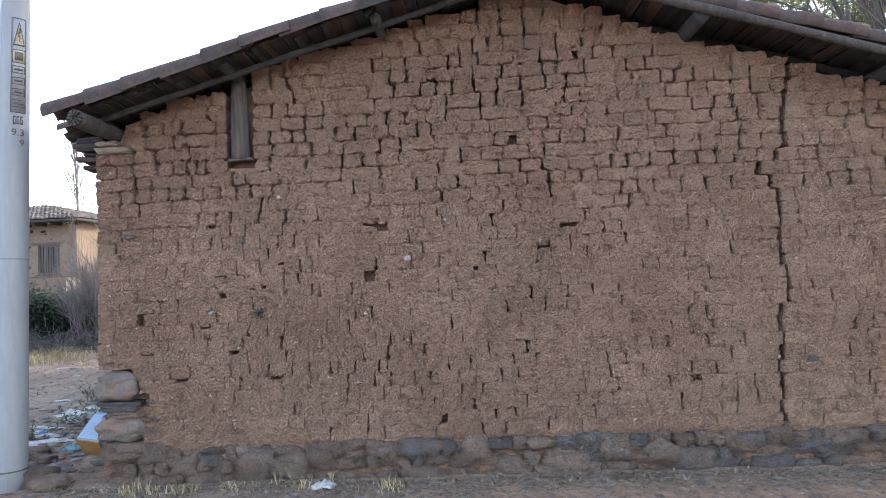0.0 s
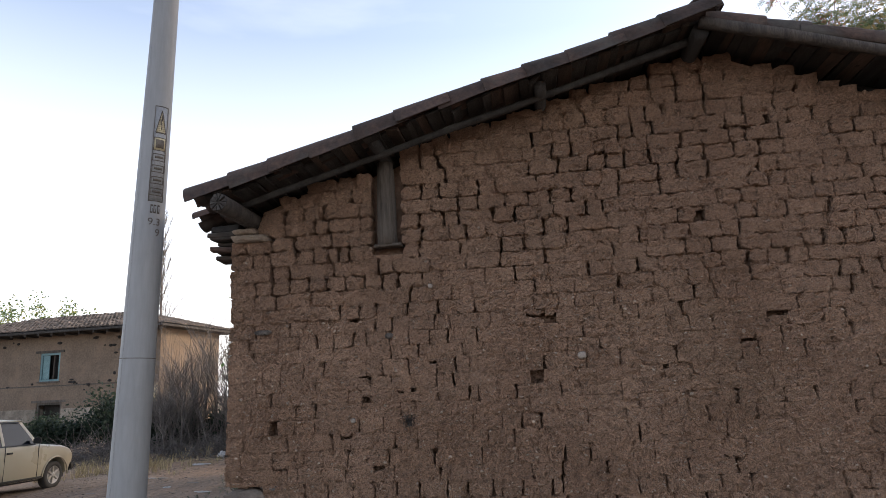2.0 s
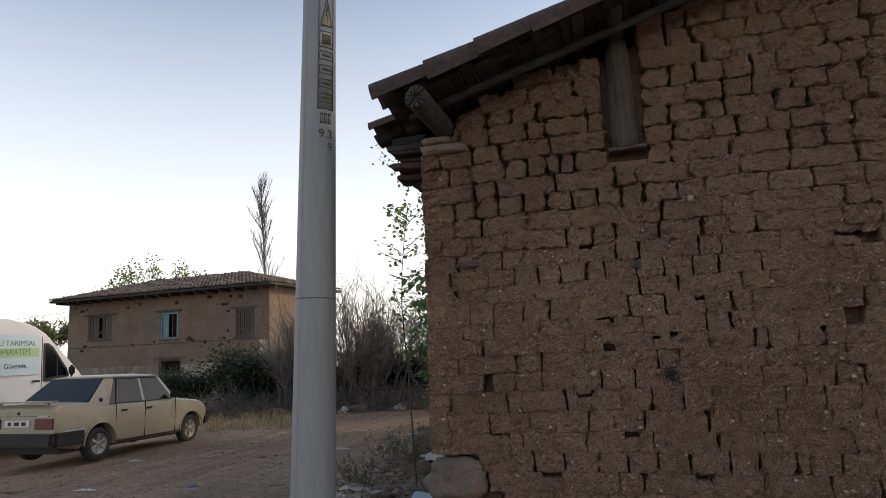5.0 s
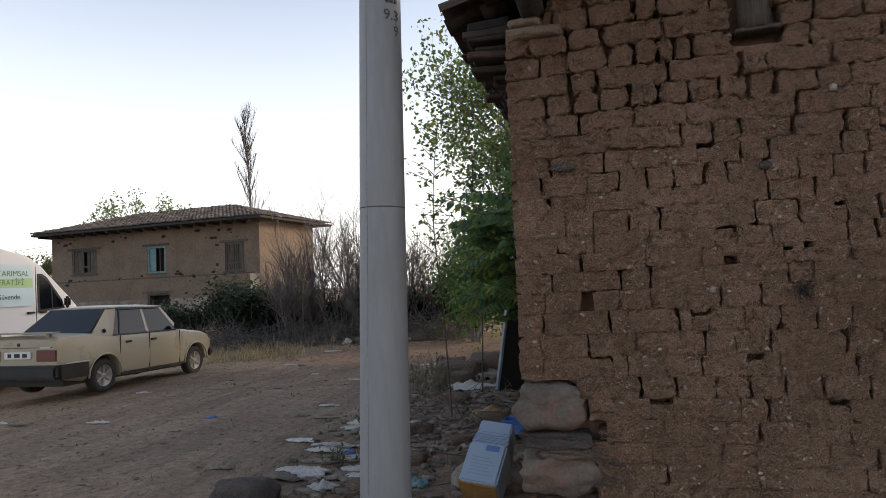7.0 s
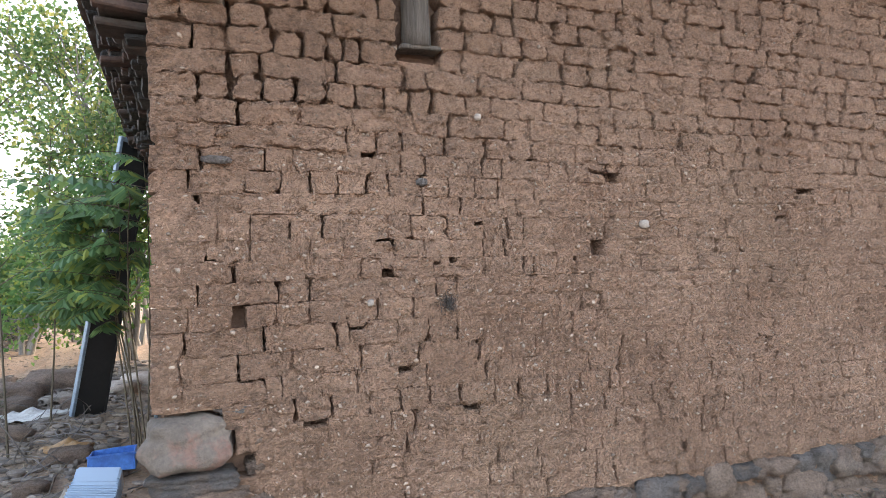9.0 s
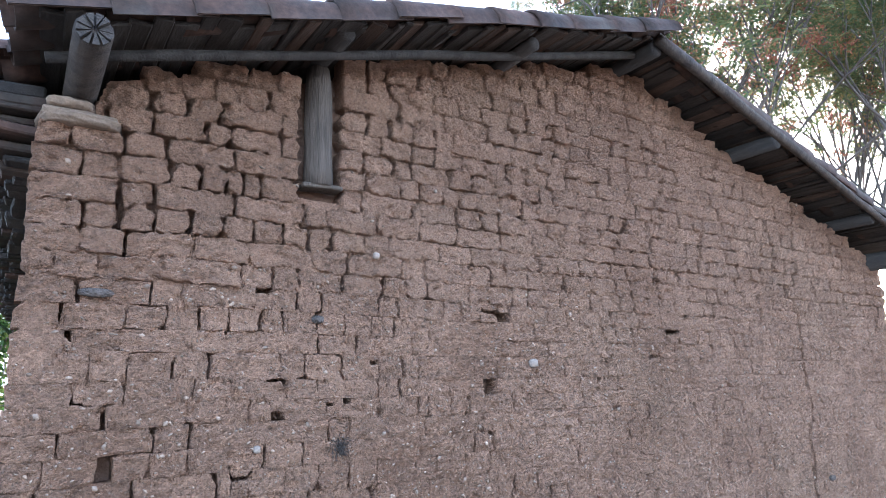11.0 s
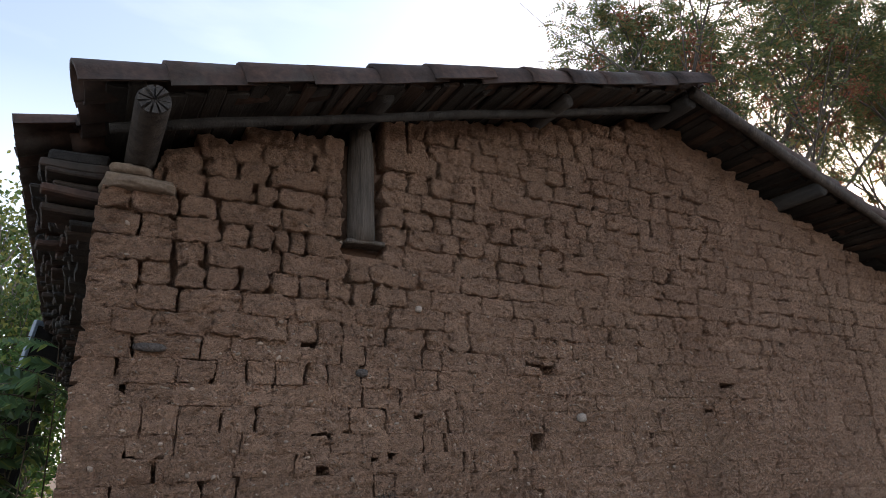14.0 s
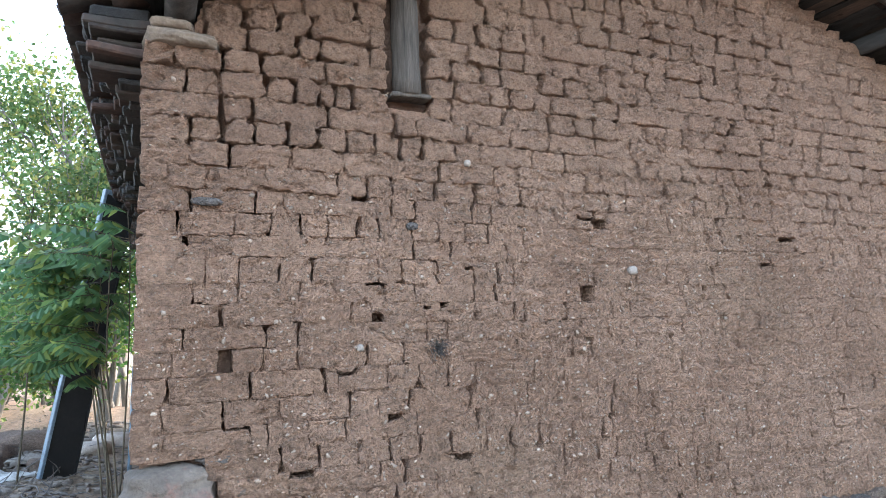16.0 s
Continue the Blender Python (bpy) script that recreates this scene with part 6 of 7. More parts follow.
# many stemmed autumn tree east of the house
random.seed(33)
for loc, n, h in (((6.5, 9.9, -0.1), 6, 9.8), ((9.2, 8.2, -0.1), 6, 13.2), ((9.6, 19.0, -0.1), 6, 11.6), ((12.6, 9.6, -0.1), 7, 15.5)):
    e = thing("tree_of_heaven", "many stemmed feathery leaved tree with russet seed clusters behind the house", "tree", loc)
    T, S, R, tips = Soup(), Soup(), Soup(), []
    for i in range(n):
        d = (random.gauss(0.08, 0.17), random.gauss(0, 0.19), 1)
        grow(T, tips, (loc[0] + random.uniform(-0.4, 0.4), loc[1] + random.uniform(-0.4, 0.4), loc[2]), d, h * 0.72, 0.058, 2, 0.09, 0.03, (6, 8), 0.50, 0.48)
    tips = [q for q in tips if q[0].x + 3.3 > 0.87 * (q[0].y - 2.36) or loc[1] > 15]
    for p, d in tips:
        for k in range((13 if loc[0] > 9 else 6) if p.z > 7.5 else 3 if p.z > 6.0 else 1):
            a = random.uniform(0, 6.283)
            compound_leaf(S, None, p + Vector((random.gauss(0, 0.16), random.gauss(0, 0.16), random.gauss(0, 0.14))), (math.cos(a), math.sin(a), random.uniform(-0.4, 0.8)), random.uniform(0.28, 0.48), 6, 0.085, 0.9, 0.40)
        if p.z > 6.0 and random.random() < 0.2:
            c = p + Vector((0, 0, -0.1))
            for k in range(95):
                q = c + Vector((random.gauss(0, 0.11), random.gauss(0, 0.11), random.gauss(0, 0.10)))
                a = Vector((random.gauss(0, 1), random.gauss(0, 1), random.gauss(0, 1))).normalized()
                leaflet(R, q, a, a.cross(Vector((0.3, 0.5, 0.7))).normalized(), 0.06, 0.016)
    finish(e, T.make("trunk", DARKBARK, e), S.make("crown", LEAF_BACK, e, smooth=False), tagged(R.make("russet_crown", SEEDS, e, smooth=False), kind="stuff"))

# bare grey shrubs in front of the far house
random.seed(44)


def bare_shrub(loc, n, h, spread=0.42):
    e = thing("bare_shrub", "leafless grey twiggy shrub on the rubble bank", "shrub", (loc[0], loc[1], ground_z(*loc)))
    tagged(e, group="bare shrubs on the bank")
    T, tips = Soup(), []
    for i in range(n):
        a, rr = random.uniform(0, 6.283), random.uniform(0, 0.7)
        d = (math.cos(a) * rr * 0.55, math.sin(a) * rr * 0.5, 1)
        grow(T, tips, (loc[0] + math.cos(a) * rr * 0.6, loc[1] + math.sin(a) * rr * 0.4, ground_z(*loc) - 0.05), d, h * random.uniform(0.45, 0.72), 0.024, 2, 0.10, 0.03, (6, 9), spread, 0.55, 4)
    finish(e, T.make("twig_crown", TWIG, e))


for x, y, n, h in ((-11.8, 20.2, 7, 4.4), (-12.4, 20.8, 6, 3.0), (-11.0, 20.4, 8, 4.1), (-9.9, 20.2, 11, 3.8), (-8.9, 20.8, 9, 3.3), (-11.6, 19.4, 9, 2.8), (-10.3, 19.5, 9, 2.7), (-7.9, 21.3, 9, 3.2), (-12.0, 19.5, 9, 2.4), (-9.2, 19.4, 10, 2.6), (-6.9, 21.5, 11, 3.4), (-10.2, 23.0, 9, 3.9), (-13.3, 21.6, 6, 2.0)):
    bare_shrub((x, y), n, h)

# dark evergreen mass against the house
random.seed(55)
for cx, cy, w, h in ((-17.6, 22.3, 1.3, 1.2), (-16.0, 21.8, 1.5, 1.75), (-14.6, 21.4, 1.3, 1.9), (-19.4, 23.0, 1.2, 0.9), (-13.2, 20.9, 1.2, 1.2), (-11.4, 21.2, 1.2, 1.1), (-9.4, 21.4, 1.2, 1.2), (-7.6, 21.6, 1.2, 1.3)):
    e = thing("dark_evergreen_bush", "dark green dense evergreen bush before the old house", "bush", (cx, cy, ground_z(cx, cy)))
    T, S, tips = Soup(), Soup(), []
    for i in range(9):
        grow(T, tips, (cx + random.gauss(0, 0.4), cy + random.gauss(0, 0.25), ground_z(cx, cy)), (random.gauss(0, 0.5), random.gauss(0, 0.4), 0.8), h * 0.75, 0.02, 2, 0.15, 0.0, (3, 4), 0.7, 0.6, 4)
    for p, d in tips:
        for k in range(15):
            q = p + Vector((random.gauss(0, 0.2), random.gauss(0, 0.2), random.gauss(-0.05, 0.16)))
            a = Vector((random.gauss(0, 1), random.gauss(0, 1), random.gauss(0, 0.7))).normalized()
            leaflet(S, q, a, a.cross(Vector((0.2, 0.4, 0.9))).normalized(), 0.16, 0.05)
    finish(e, T.make("twig_crown", TWIG, e), S.make("foliage", LEAF_DARK, e, smooth=False))

# bare poplar and trees behind the house
random.seed(66)
e = thing("bare_poplar", "tall bare columnar poplar behind the old house", "tree", (-34.2, 55, -0.3))
T, tips = Soup(), []
main, _ = bent_path((-34.2, 55, -0.4), (0.0, 0, 1), 18.6, 12, 0.012, 0.05)
T.add(*tube(main, [0.17 * (1 - 0.9 * k / 12) for k in range(13)], 6, False))
for i in range(56):
    a = random.uniform(0, 6.283)
    t = random.uniform(0.24, 0.9)
    b = main[int(t * 12)].lerp(main[int(t * 12) + 1], t * 12 % 1)
    P, dd = bent_path(b, (0.42 * math.cos(a), 0.42 * math.sin(a), 1), random.uniform(2.4, 4.6) * (1.25 - 0.75 * t), 9, 0.05, 0.05)
    T.add(*tube(P, [0.048 * (1 - 0.8 * k / 9) for k in range(10)], 4, False))
    for k in range(15):
        t = random.uniform(0.15, 1.0)
        j = min(8, int(t * 9))
        q = P[j].lerp(P[j + 1], t * 9 - j)
        a2 = random.uniform(0, 6.283)
        Q, _ = bent_path(q, (0.4 * math.cos(a2), 0.4 * math.sin(a2), 1), random.uniform(0.6, 1.6) * (1.15 - 0.6 * t), 4, 0.08, 0.05)
        T.add(*tube(Q, [0.020 * (1 - 0.7 * m / 4) for m in range(5)], 3, False))
finish(e, T.make("trunk", TWIG, e))
random.seed(67)
broad_tree((-39.6, 45.5, -0.3), 9.9, 0.4, 2600, 0.22, "background_tree", "thin leaved yellow green tree behind the roof", LEAF_BROAD)
broad_tree((-44.0, 46, -0.3), 9.2, 0.55, 800, 0.20, "background_tree", "sparse nearly bare tree behind the roof", LEAF_BACK)
broad_tree((-49.8, 46.0, -0.3), 6.2, 0.6, 5200, 0.22, "background_tree", "rounded green tree beside the old house", LEAF_BACK)

# weeds, dry grass
random.seed(77)


def tuft_of(S, x, y, n, h, sp, w=0.004):
    for i in range(n):
        a, r = random.uniform(0, 6.283), abs(random.gauss(0, sp))
        px, py = x + r * math.cos(a), y + r * math.sin(a)
        p = Vector((px, py, ground_z(px, py) - 0.01))
        q = p + Vector((random.gauss(0, 0.35), random.gauss(0, 0.35), 1)) * h * random.uniform(0.4, 1.1)
        m = p.lerp(q, 0.6) + Vector((0, 0, h * 0.12))
        s = Vector((math.cos(a + 1), math.sin(a + 1), 0)) * w
        S.add([tuple(p - s), tuple(p + s), tuple(m + s * 0.7), tuple(m - s * 0.7), tuple(q)], [(0, 1, 2, 3), (3, 2, 4)])


S = Soup()
for i in range(95):
    x, y = random.gauss(-11.0, 0.9), random.gauss(16.2, 0.8)
    tuft_of(S, x, y, 16, random.uniform(0.10, 0.30), 0.12, 0.006)
for i in range(28):
    tuft_of(S, random.gauss(-12.5, 1.4), random.gauss(18.0, 0.5), 16, random.uniform(0.15, 0.42), 0.15, 0.006)
for i in range(40):
    tuft_of(S, random.uniform(-3.3, -0.5), random.uniform(5.15, 5.36), 12, random.uniform(0.04, 0.12), 0.06, 0.003)
tagged(S.make("dry_grass", STRAW, smooth=False), "patches of dry straw coloured grass on the yard", "grass", kind="stuff")
for (x, y), h, n in (((-5.25, 8.9), 0.42, 26), ((-5.55, 10.6), 0.45, 24), ((-5.0, 9.9), 0.4, 22), ((-4.95, 7.9), 0.26, 14), ((-5.6, 12.2), 0.4, 18), ((-5.2, 7.2), 0.2, 10)):
    e = thing("weed_clump", "scrubby grey green weed clump in the rubble", "weeds", (x, y, ground_z(x, y)))
    tagged(e, group="weeds in the rubble")
    S, T = Soup(), Soup()
    for i in range(n):
        a, r = random.uniform(0, 6.283), abs(random.gauss(0, 0.17))
        b = Vector((x + r * math.cos(a), y + r * math.sin(a), ground_z(x, y) - 0.02))
        P, dd = bent_path(b, (math.cos(a) * 0.4, math.sin(a) * 0.4, 1), h * random.uniform(0.6, 1.15), 4, 0.14)
        T.add(*tube(P, [0.004, 0.0035, 0.003, 0.0025, 0.002], 3, False))
        for k in range(16):
            j = random.randint(1, 3)
            q = P[j].lerp(P[j + 1], random.random())
            d = Vector((random.gauss(0, 1), random.gauss(0, 1), random.gauss(0.4, 0.5))).normalized()
            leaflet(S, q, d, d.cross(Vector((0.3, 0.2, 0.9))).normalized(), random.uniform(0.035, 0.07), 0.009)
    finish(e, tagged(T.make("stalk", TWIG, e), kind="stuff"), S.make("foliage", WEED, e, smooth=False))

# ---- rubble, litter and left things ----
random.seed(88)
heap = Soup()
for i in range(2200):                            # twigs and brush along the far bank
    x, y = random.uniform(-15.5, -6.5), random.gauss(19.5, 0.7)
    p = Vector((x, y, ground_z(x, y) + random.uniform(0.0, 0.6) * math.exp(-((y - 19.8) / 0.9) ** 2)))
    P, _ = bent_path(p, (random.gauss(0, 1), random.gauss(0, 1), random.gauss(0.25, 0.4)), random.uniform(0.3, 1.1), 3, 0.25)
    heap.add(*tube(P, [0.011, 0.009, 0.007, 0.004], 3, False))
for i in range(160):
    x, y = random.gauss(-4.3, 0.45), random.gauss(9.6, 1.2)
    p = Vector((x, y, ground_z(x, y) + 0.02))
    P, _ = bent_path(p, (random.gauss(0, 1), random.gauss(0, 1), random.gauss(0.05, 0.12)), random.uniform(0.2, 0.7), 3, 0.2)
    heap.add(*tube(P, [0.007, 0.006, 0.005, 0.003], 3, False))
tagged(heap.make("brushwood", TWIG), "scattered dry brushwood and twigs on the ground", "brushwood", kind="stuff")

small = Soup()
for i in range(8500):
    r = random.random()
    if r < 0.25:
        x, y = random.gauss(-4.6, 0.55), random.uniform(5.7, 14.0)
    elif r < 0.7:
        x, y = random.uniform(-12, -4), random.uniform(5.5, 19)
    else:
        x, y = random.uniform(-4.0, 4.6), 5.40 - abs(random.gauss(0, 0.35))
    s = random.uniform(0.007, 0.022) if random.random() < 0.85 else random.uniform(0.02, 0.04)
    c, sn = math.cos(i), math.sin(i)
    small.add([(x + s * (a * c - b * sn) * 1.2, y + s * (a * sn + b * c), ground_z(x, y) + s * 0.35 * d) for a, b, d in OCT], OCF)
tagged(small.make("loose_gravel", DIRTCHIP, smooth=False), "loose gravel and stone chips on the earth", "gravel", kind="stuff")
chips = Soup()
for i in range(1100):
    x, y = random.gauss(-4.5, 0.55), random.uniform(5.5, 14.5)
    if x > -3.45:
        continue
    v, f = stone_mesh((x, y, ground_z(x, y) + 0.012), random.uniform(0.02, 0.085), random.uniform(0.02, 0.06), random.uniform(0.012, 0.035), i * 0.7, sub=1, square=0.7, amp=0.3)
    chips.add(v, f)
tagged(chips.make("rubble_chips", DIRTCHIP, smooth=False), "broken dusty stone and tile chips heaped on the earth", "rubble", kind="stuff")
litter = Soup()
for i in range(9000):
    r = random.random()
    if r < 0.3:
        x, y = random.gauss(-4.7, 0.6), random.uniform(5.6, 13.0)
    elif r < 0.72:
        x, y = random.uniform(-12, -5), random.uniform(5.6, 18)
    else:
        x, y = random.uniform(-3.6, 4.6), 5.40 - abs(random.gauss(0, 0.22))
    a = Vector((random.gauss(0, 1), random.gauss(0, 1), random.gauss(0, 0.25))).normalized()
    leaflet(litter, Vector((x, y, ground_z(x, y) + 0.012)), a, a.cross(Vector((0.1, 0.1, 1))).normalized(), random.uniform(0.02, 0.06), random.uniform(0.005, 0.014))
tagged(litter.make("leaf_litter", DRYLEAF, smooth=False), "dry fallen leaves and scraps on the earth", "litter", kind="stuff")

for i, (x, y, s, mat) in enumerate([(-4.62, 6.5, 0.16, STONE), (-4.42, 5.75, 0.17, SLATE), (-4.0, 5.62, 0.20, STONE), (-3.72, 5.45, 0.15, STONE), (-4.35, 6.3, 0.10, STONE), (-5.45, 6.2, 0.22, SLATE), (-4.5, 7.3, 0.12, STONE), (-4.2, 7.9, 0.14, STONE),
                                    (-4.75, 8.3, 0.12, STONE), (-4.05, 8.6, 0.17, STONE), (-4.65, 9.4, 0.16, STONE), (-4.9, 10.6, 0.25, STONE), (-5.1, 11.6, 0.32, STONE), (-4.7, 12.2, 0.34, STONE), (-5.5, 12.8, 0.26, STONE), (-4.2, 10.6, 0.18, STONE),
                                    (-3.9, 11.4, 0.22, GRAVEL), (-3.7, 12.0, 0.2, GRAVEL), (-12.0, 18.7, 0.28, STONE), (-9.4, 18.6, 0.25, STONE), (-8.0, 18.9, 0.3, STONE), (-10.9, 18.6, 0.2, STONE), (-3.75, 6.9, 0.15, STONE), (-4.0, 7.2, 0.12, STONE),
                                    (-5.0, 8.2, 0.16, GRAVEL), (-2.5, 5.28, 0.06, STONE), (-1.9, 5.25, 0.05, STONE), (1.1, 5.3, 0.05, STONE), (-13.1, 18.9, 0.25, SLATE)]):
    v, f = stone_mesh((x, y, ground_z(x, y) + s * 0.22), s * random.uniform(0.9, 1.3), s * random.uniform(0.7, 1.0), s * random.uniform(0.4, 0.6), 20 + i * 1.9, sub=3, square=0.55, amp=0.25)
    tagged(obj("rubble_stone", v, f, mat), "rough loose rubble stone lying on the earth", "stone", "loose rubble stones")


def crumpled(name, label, category, x, y, w, d, h, mat, seed, z=0.0, group=""):
    """A crumpled sheet: a ragged, folded grid with thickness."""
    n = 15
    V, F = [], []
    for k in (0, 1):
        for j in range(n):
            for i in range(n):
                u, t = i / (n - 1) - 0.5, j / (n - 1) - 0.5
                rad = math.hypot(u, t)
                a = math.atan2(t, u)
                edge = 0.36 + 0.22 * noise.noise((math.cos(a) * 1.3 + seed, math.sin(a) * 1.3, seed))
                s = min(1.0, edge / max(rad, 1e-3)) if rad > edge else 1.0
                px, py = x + u * s * w * 1.3, y + t * s * d * 1.3
                hz = h * (0.5 + 0.9 * abs(noise.noise((u * 5 + seed, t * 5, 1))) + 0.4 * noise.noise((u * 11, t * 11 + seed, 2))) * max(0.0, 1.1 - 1.6 * rad)
                V.append((px, py, max(ground_z(px, py) + 0.006, z + ground_z(x, y) + hz) + k * 0.004))
    for k in (0, 1):
        for j in range(n - 1):
            for i in range(n - 1):
                q = (j * n + i, j * n + i + 1, (j + 1) * n + i + 1, (j + 1) * n + i)
                F.append(tuple(c + k * n * n for c in (q if k else q[::-1])))
    o = obj(name, V, F, mat, smooth=True)
    return tagged(o, label, category, group)


for i, (x, y, w, d, h, mat) in enumerate([(-5.1, 8.15, 0.45, 0.30, 0.10, CLOTH), (-5.35, 6.95, 0.55, 0.18, 0.07, CLOTH), (-4.8, 7.1, 0.5, 0.15, 0.06, CLOTH), (-9.35, 16.5, 0.5, 0.3, 0.05, CLOTH), (-1.3, 5.24, 0.20, 0.13, 0.07, CLOTH), (-4.6, 10.2, 0.7, 0.4, 0.12, CLOTH),
                                           (-4.4, 11.0, 0.6, 0.4, 0.14, SACK), (-4.1, 8.9, 0.4, 0.25, 0.08, RUST), (-8.2, 18.6, 0.4, 0.25, 0.16, CLOTH), (-9.7, 18.3, 0.25, 0.3, 0.2, CLOTH), (-4.3, 6.7, 0.22, 0.14, 0.08, TEAL), (-4.35, 5.95, 0.25, 0.2, 0.07, CLOTH),
                                           (-7.6, 9.0, 0.16, 0.06, 0.03, BLUEPL), (-6.4, 9.8, 0.3, 0.1, 0.03, CLOTH), (-6.9, 12.0, 0.3, 0.12, 0.03, CLOTH), (-7.9, 11.2, 0.2, 0.1, 0.04, SACK), (-5.2, 7.55, 0.12, 0.1, 0.04, BLUEPL), (-6.1, 13.6, 0.35, 0.15, 0.04, CLOTH), (-4.5, 5.4, 0.3, 0.2, 0.05, CLOTH)]):
    crumpled("litter_scrap", "crumpled dirty scrap of plastic or cloth on the earth", "litter", x, y, w, d, h, mat, i * 2.7, group="scraps of litter")
random.seed(91)
for i in range(26):
    x, y = random.gauss(-5.2, 0.32), random.uniform(6.3, 8.9)
    crumpled("litter_scrap", "pale torn scrap of plastic film or cloth on the earth", "litter", x, y, random.uniform(0.15, 0.42), random.uniform(0.06, 0.16), random.uniform(0.03, 0.08), CLOTH if i % 3 else SACK, 200 + i * 3.1, group="scraps of litter")
for i in range(16):
    x, y = random.uniform(-10.5, -5.6), random.uniform(7.5, 15)
    crumpled("litter_scrap", "small flattened scrap of litter on the earth", "litter", x, y, random.uniform(0.1, 0.34), random.uniform(0.05, 0.12), random.uniform(0.02, 0.05), SACK if i % 3 else CLOTH, 300 + i * 3.1, group="scraps of litter")
crumpled("sack", "dusty collapsed sack behind the tin", "sack", -3.72, 6.75, 0.5, 0.45, 0.34, SACK, 61.0)

# printed tin leaning back on the rubble
tin = tagged(empty("oil_tin"), "rectangular printed white and blue oil tin with a rusty base", "tin")
tin.matrix_basis = pose(-3.67, 5.98, 0.175, -50, 0, 0) @ pose(0, 0, 0, 0, 9, 0) 
part("body", box_bm(-0.125, 0.125, -0.115, 0.115, 0.0, 0.30, 0.014, 3), LABELWHITE, tin)
part("base", box_bm(-0.121, 0.121, -0.111, 0.111, -0.012, 0.002, 0.004), RUST, tin, "rusty brown tin base")
part("side_label", box_bm(-0.1265, -0.118, -0.10, 0.10, 0.01, 0.29), RUST, tin)
part("label_blotch", box_bm(-0.01, 0.085, -0.1175, -0.110, 0.235, 0.28, 0.003), LABELBLUE, tin)
for k in range(6):
    part("label_line", box_bm(-0.08, 0.08 - 0.02 * (k % 3), -0.1168, -0.112, 0.06 + 0.024 * k, 0.066 + 0.024 * k), LABELGREY, tin)
for k in range(9):
    part("rib", box_bm(-0.125 + 0.002 * k, 0.125 - 0.002 * k, -0.10 + 0.004 * k, 0.10 - 0.003 * k, 0.306 + 0.022 * k, 0.323 + 0.022 * k, 0.007, 2), LABELWHITE, tin, "stacked white plastic rib")

part("neck", box_bm(-0.112, 0.112, -0.08, 0.085, 0.295, 0.497, 0.01), LABELWHITE, tin)
crate = tagged(empty("blue_plastic_tub", (-3.68, 8.1, ground_z(-3.68, 8.1) + 0.06)), "bright blue crumpled plastic tub lying on the rubble", "tub")
part("floor", box_bm(-0.15, 0.15, -0.12, 0.12, 0.0, 0.012, 0.004), BLUEPL, crate)
for q in ((-0.15, 0.15, -0.13, -0.118, 0.0, 0.12), (-0.15, 0.15, 0.118, 0.13, 0.0, 0.12), (-0.162, -0.15, -0.13, 0.13, 0.0, 0.12), (0.15, 0.162, -0.13, 0.13, 0.0, 0.12)):
    part("side", rough_box(*q, 0.05, 0.008, 0.003), BLUEPL, crate)
part("rim", box_bm(-0.175, 0.175, -0.145, -0.12, 0.118, 0.135, 0.005), BLUEPL, crate)

# old framed panel leaning on the side of the house
panel = tagged(empty("leaning_panel"), "long dark panel with pale blue frame leaning against the wall", "panel")
panel.matrix_basis = Matrix.Translation((-4.08, 10.05, ground_z(-4.08, 10.05))) @ pose(0, 0, 0, 0, 9.5, 0) @ pose(0, 0, 0, 0, 0, 32)
part("sheet", box_bm(-0.15, 0.15, -0.02, 0.02, 0.0, 2.9, 0.004), GUNGREY, panel)
part("edge_strip", box_bm(-0.182, -0.152, -0.035, 0.03, 0.0, 2.95, 0.004), ALUBLUE, panel)
part("edge_strip", box_bm(0.152, 0.172, -0.03, 0.03, 0.0, 2.95, 0.004), GUNGREY, panel)
part("end_strip", box_bm(-0.15, 0.15, -0.03, 0.03, 2.902, 2.95, 0.004), ALUBLUE, panel)
v, f = tube([(-3.42, 9.6, 0.0), (-3.40, 9.62, 1.2)], [0.02, 0.02], 10)
tagged(obj("pipe", v, f, ALUBLUE), "short pale blue pipe standing by the wall", "pipe")


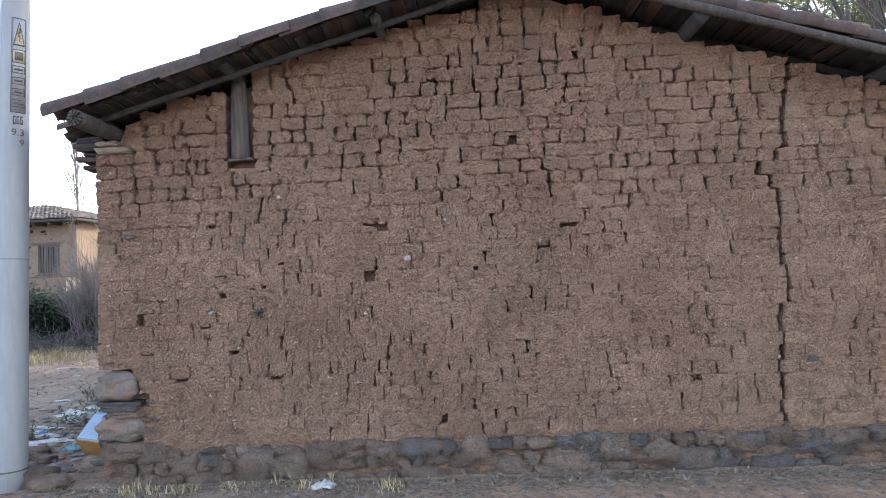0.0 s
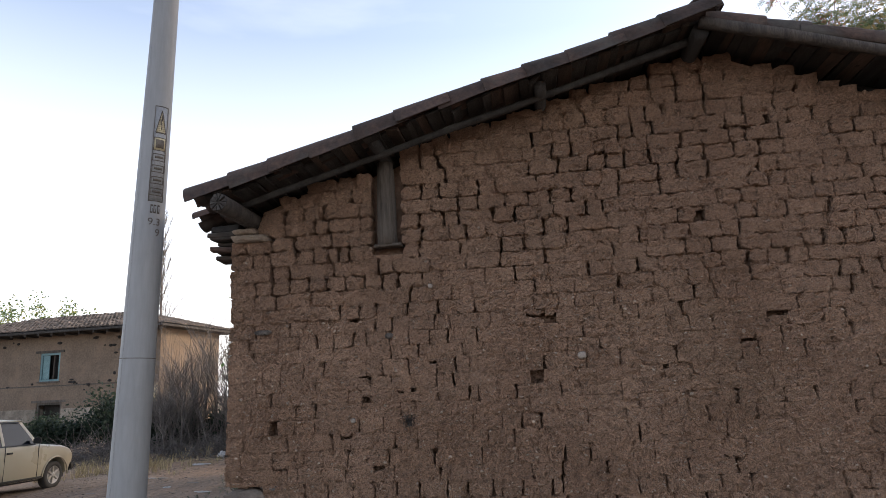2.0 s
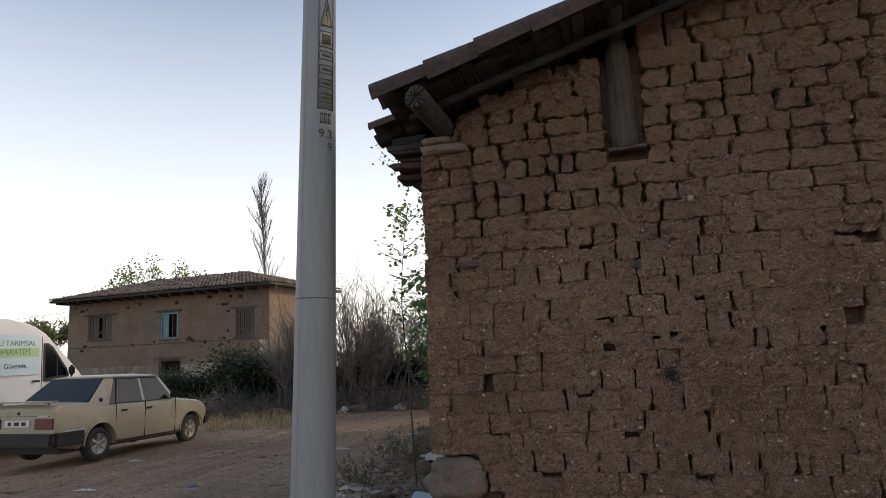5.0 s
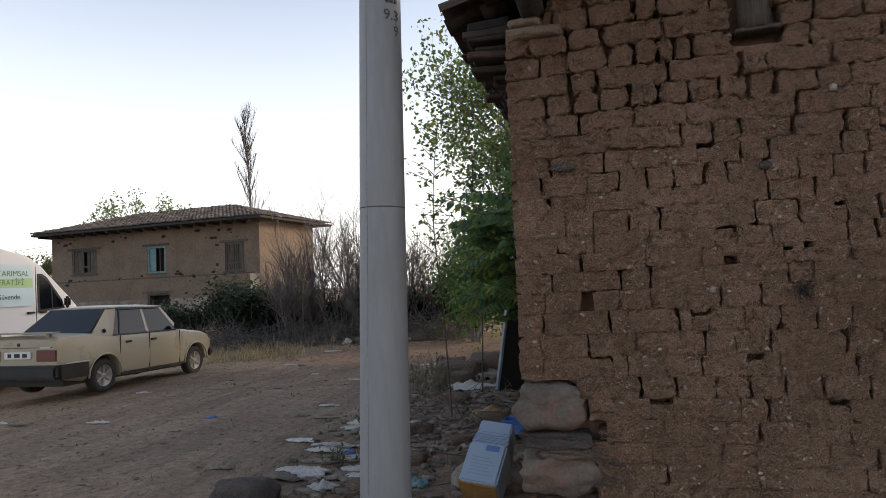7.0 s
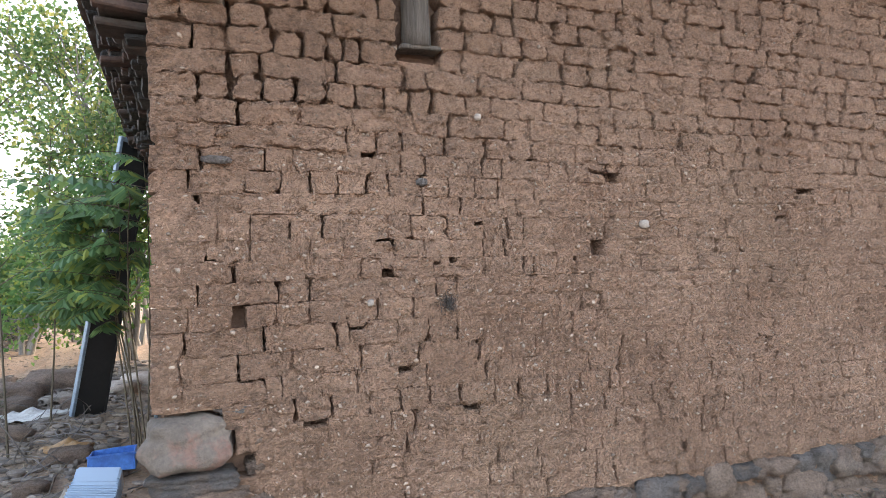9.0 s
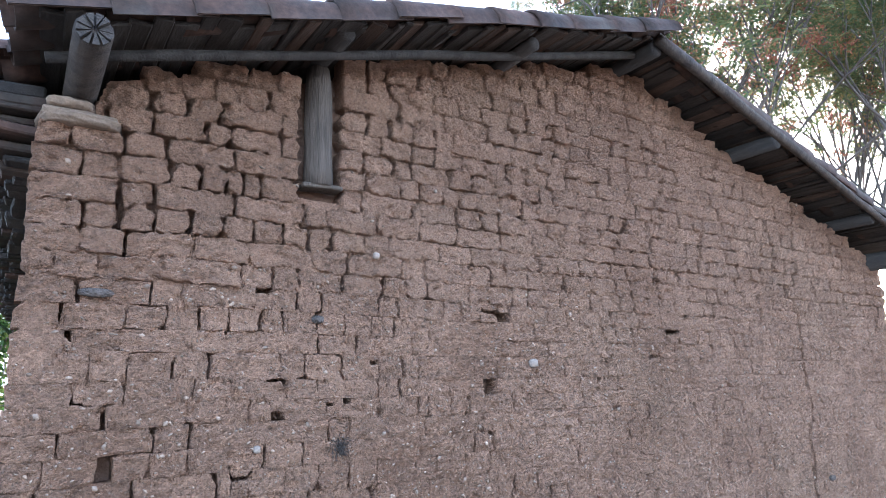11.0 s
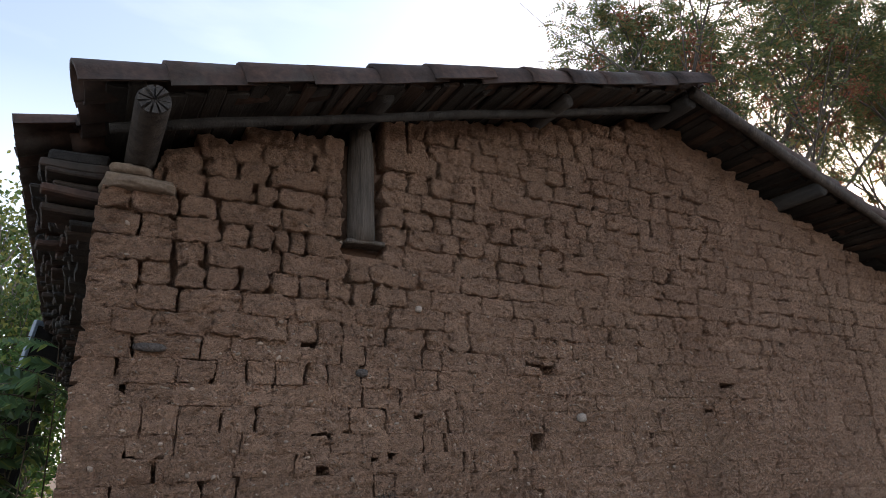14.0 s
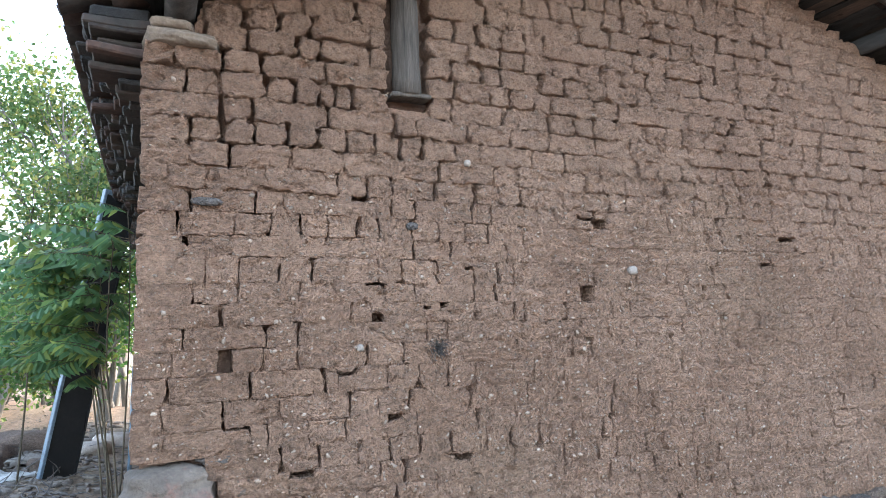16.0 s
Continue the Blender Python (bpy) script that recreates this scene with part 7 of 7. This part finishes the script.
# ---- bricks of the gable, gravel in its mud ----
random.seed(11)
rest, bits = Soup(), Soup()
count = 0
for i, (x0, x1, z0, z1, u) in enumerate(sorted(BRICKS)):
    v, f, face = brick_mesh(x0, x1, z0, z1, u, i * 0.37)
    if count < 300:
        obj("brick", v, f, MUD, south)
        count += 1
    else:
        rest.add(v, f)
    # pebbles sit in the face of the brick: many low on the wall and in one gravelly course, few above
    zc, xc = (z0 + z1) / 2, (x0 + x1) / 2
    rich = max(1.0 - 0.88 * smooth01(zc, 1.95, 2.45), math.exp(-((zc - 2.24) / 0.08) ** 2) * smooth01(xc, -2.2, -1.7)) * random.uniform(0.45, 1.5)
    for k in range(int((x1 - x0) * (z1 - z0) * 900 * rich)):
        px, py, pz = v[random.choice(face)]
        q = random.random()
        sz = random.uniform(0.0028, 0.0055) if q < 0.58 else random.uniform(0.005, 0.0095) if q < 0.94 else random.uniform(0.009, 0.017)
        t = random.gauss(0, 0.6)
        c, sn, asp = math.cos(t), math.sin(t), random.uniform(0.35, 0.85)
        px, pz = px + random.uniform(-0.006, 0.006), pz + random.uniform(-0.006, 0.006)
        bits.add([(px + sz * (a * c - d * asp * sn), py + 0.001 + b * sz * 0.5, pz + sz * (a * sn + d * asp * c)) for a, b, d in OCT], OCF)
tagged(rest.make("brick_field", MUD, south), kind="stuff")
tagged(bits.make("gravel_bits", WALLGRIT, south), kind="stuff")

# mud pressed between the bricks, washed out in the open joints, gone at the holes, the niche and the crack
NX, NZ = 660, 330
gone = np.zeros((NZ + 1, NX + 1))
gxs, gzs = np.linspace(XL + 0.03, XR - 0.03, NX + 1), np.linspace(0.27, 4.02, NZ + 1)
for x, z, w, h in SLOTS:
    gone = np.maximum(gone, np.clip(1.3 - np.abs(gxs - x) / (w + 0.006), 0, 1)[None, :] * np.clip((h + 0.02 - np.abs(gzs - z)) / 0.02, 0, 1)[:, None])
V, keep, F = [], [], []
for j in range(NZ + 1):
    for i in range(NX + 1):
        x, z = gxs[i], gzs[j]
        worn = 0.007 * smooth01(z, 2.0, 2.7) + 0.006 * smooth01(z, 2.1, 2.5) * smooth01(-x, 1.6, 2.2)
        V.append((x, YF + 0.019 + worn + 0.085 * gone[j, i] + 0.014 * nz(x, 1, z, 3.0) + 0.010 * nz(x, 2, z, 14.0) + 0.006 * nz(x, 3, z, 32.0), min(z, wall_top(x) - 0.04) + sag(x)))
        cx = crack_x(z)
        keep.append(z < wall_top(x) - 0.02 and not (NICHE[0] - 0.03 < x < NICHE[1] + 0.03 and z > NICHE[2] - 0.04) and not (x < -2.84 and z < 0.95)
                    and not any(abs(x - a) < c / 2 + 0.008 and abs(z - b) < d / 2 + 0.008 for a, b, c, d in HOLES) and not (cx is not None and abs(x - cx) < 0.045))
for j in range(NZ):
    for i in range(NX):
        q = (j * (NX + 1) + i, j * (NX + 1) + i + 1, (j + 1) * (NX + 1) + i + 1, (j + 1) * (NX + 1) + i)
        if all(keep[c] for c in q):
            F.append(q)
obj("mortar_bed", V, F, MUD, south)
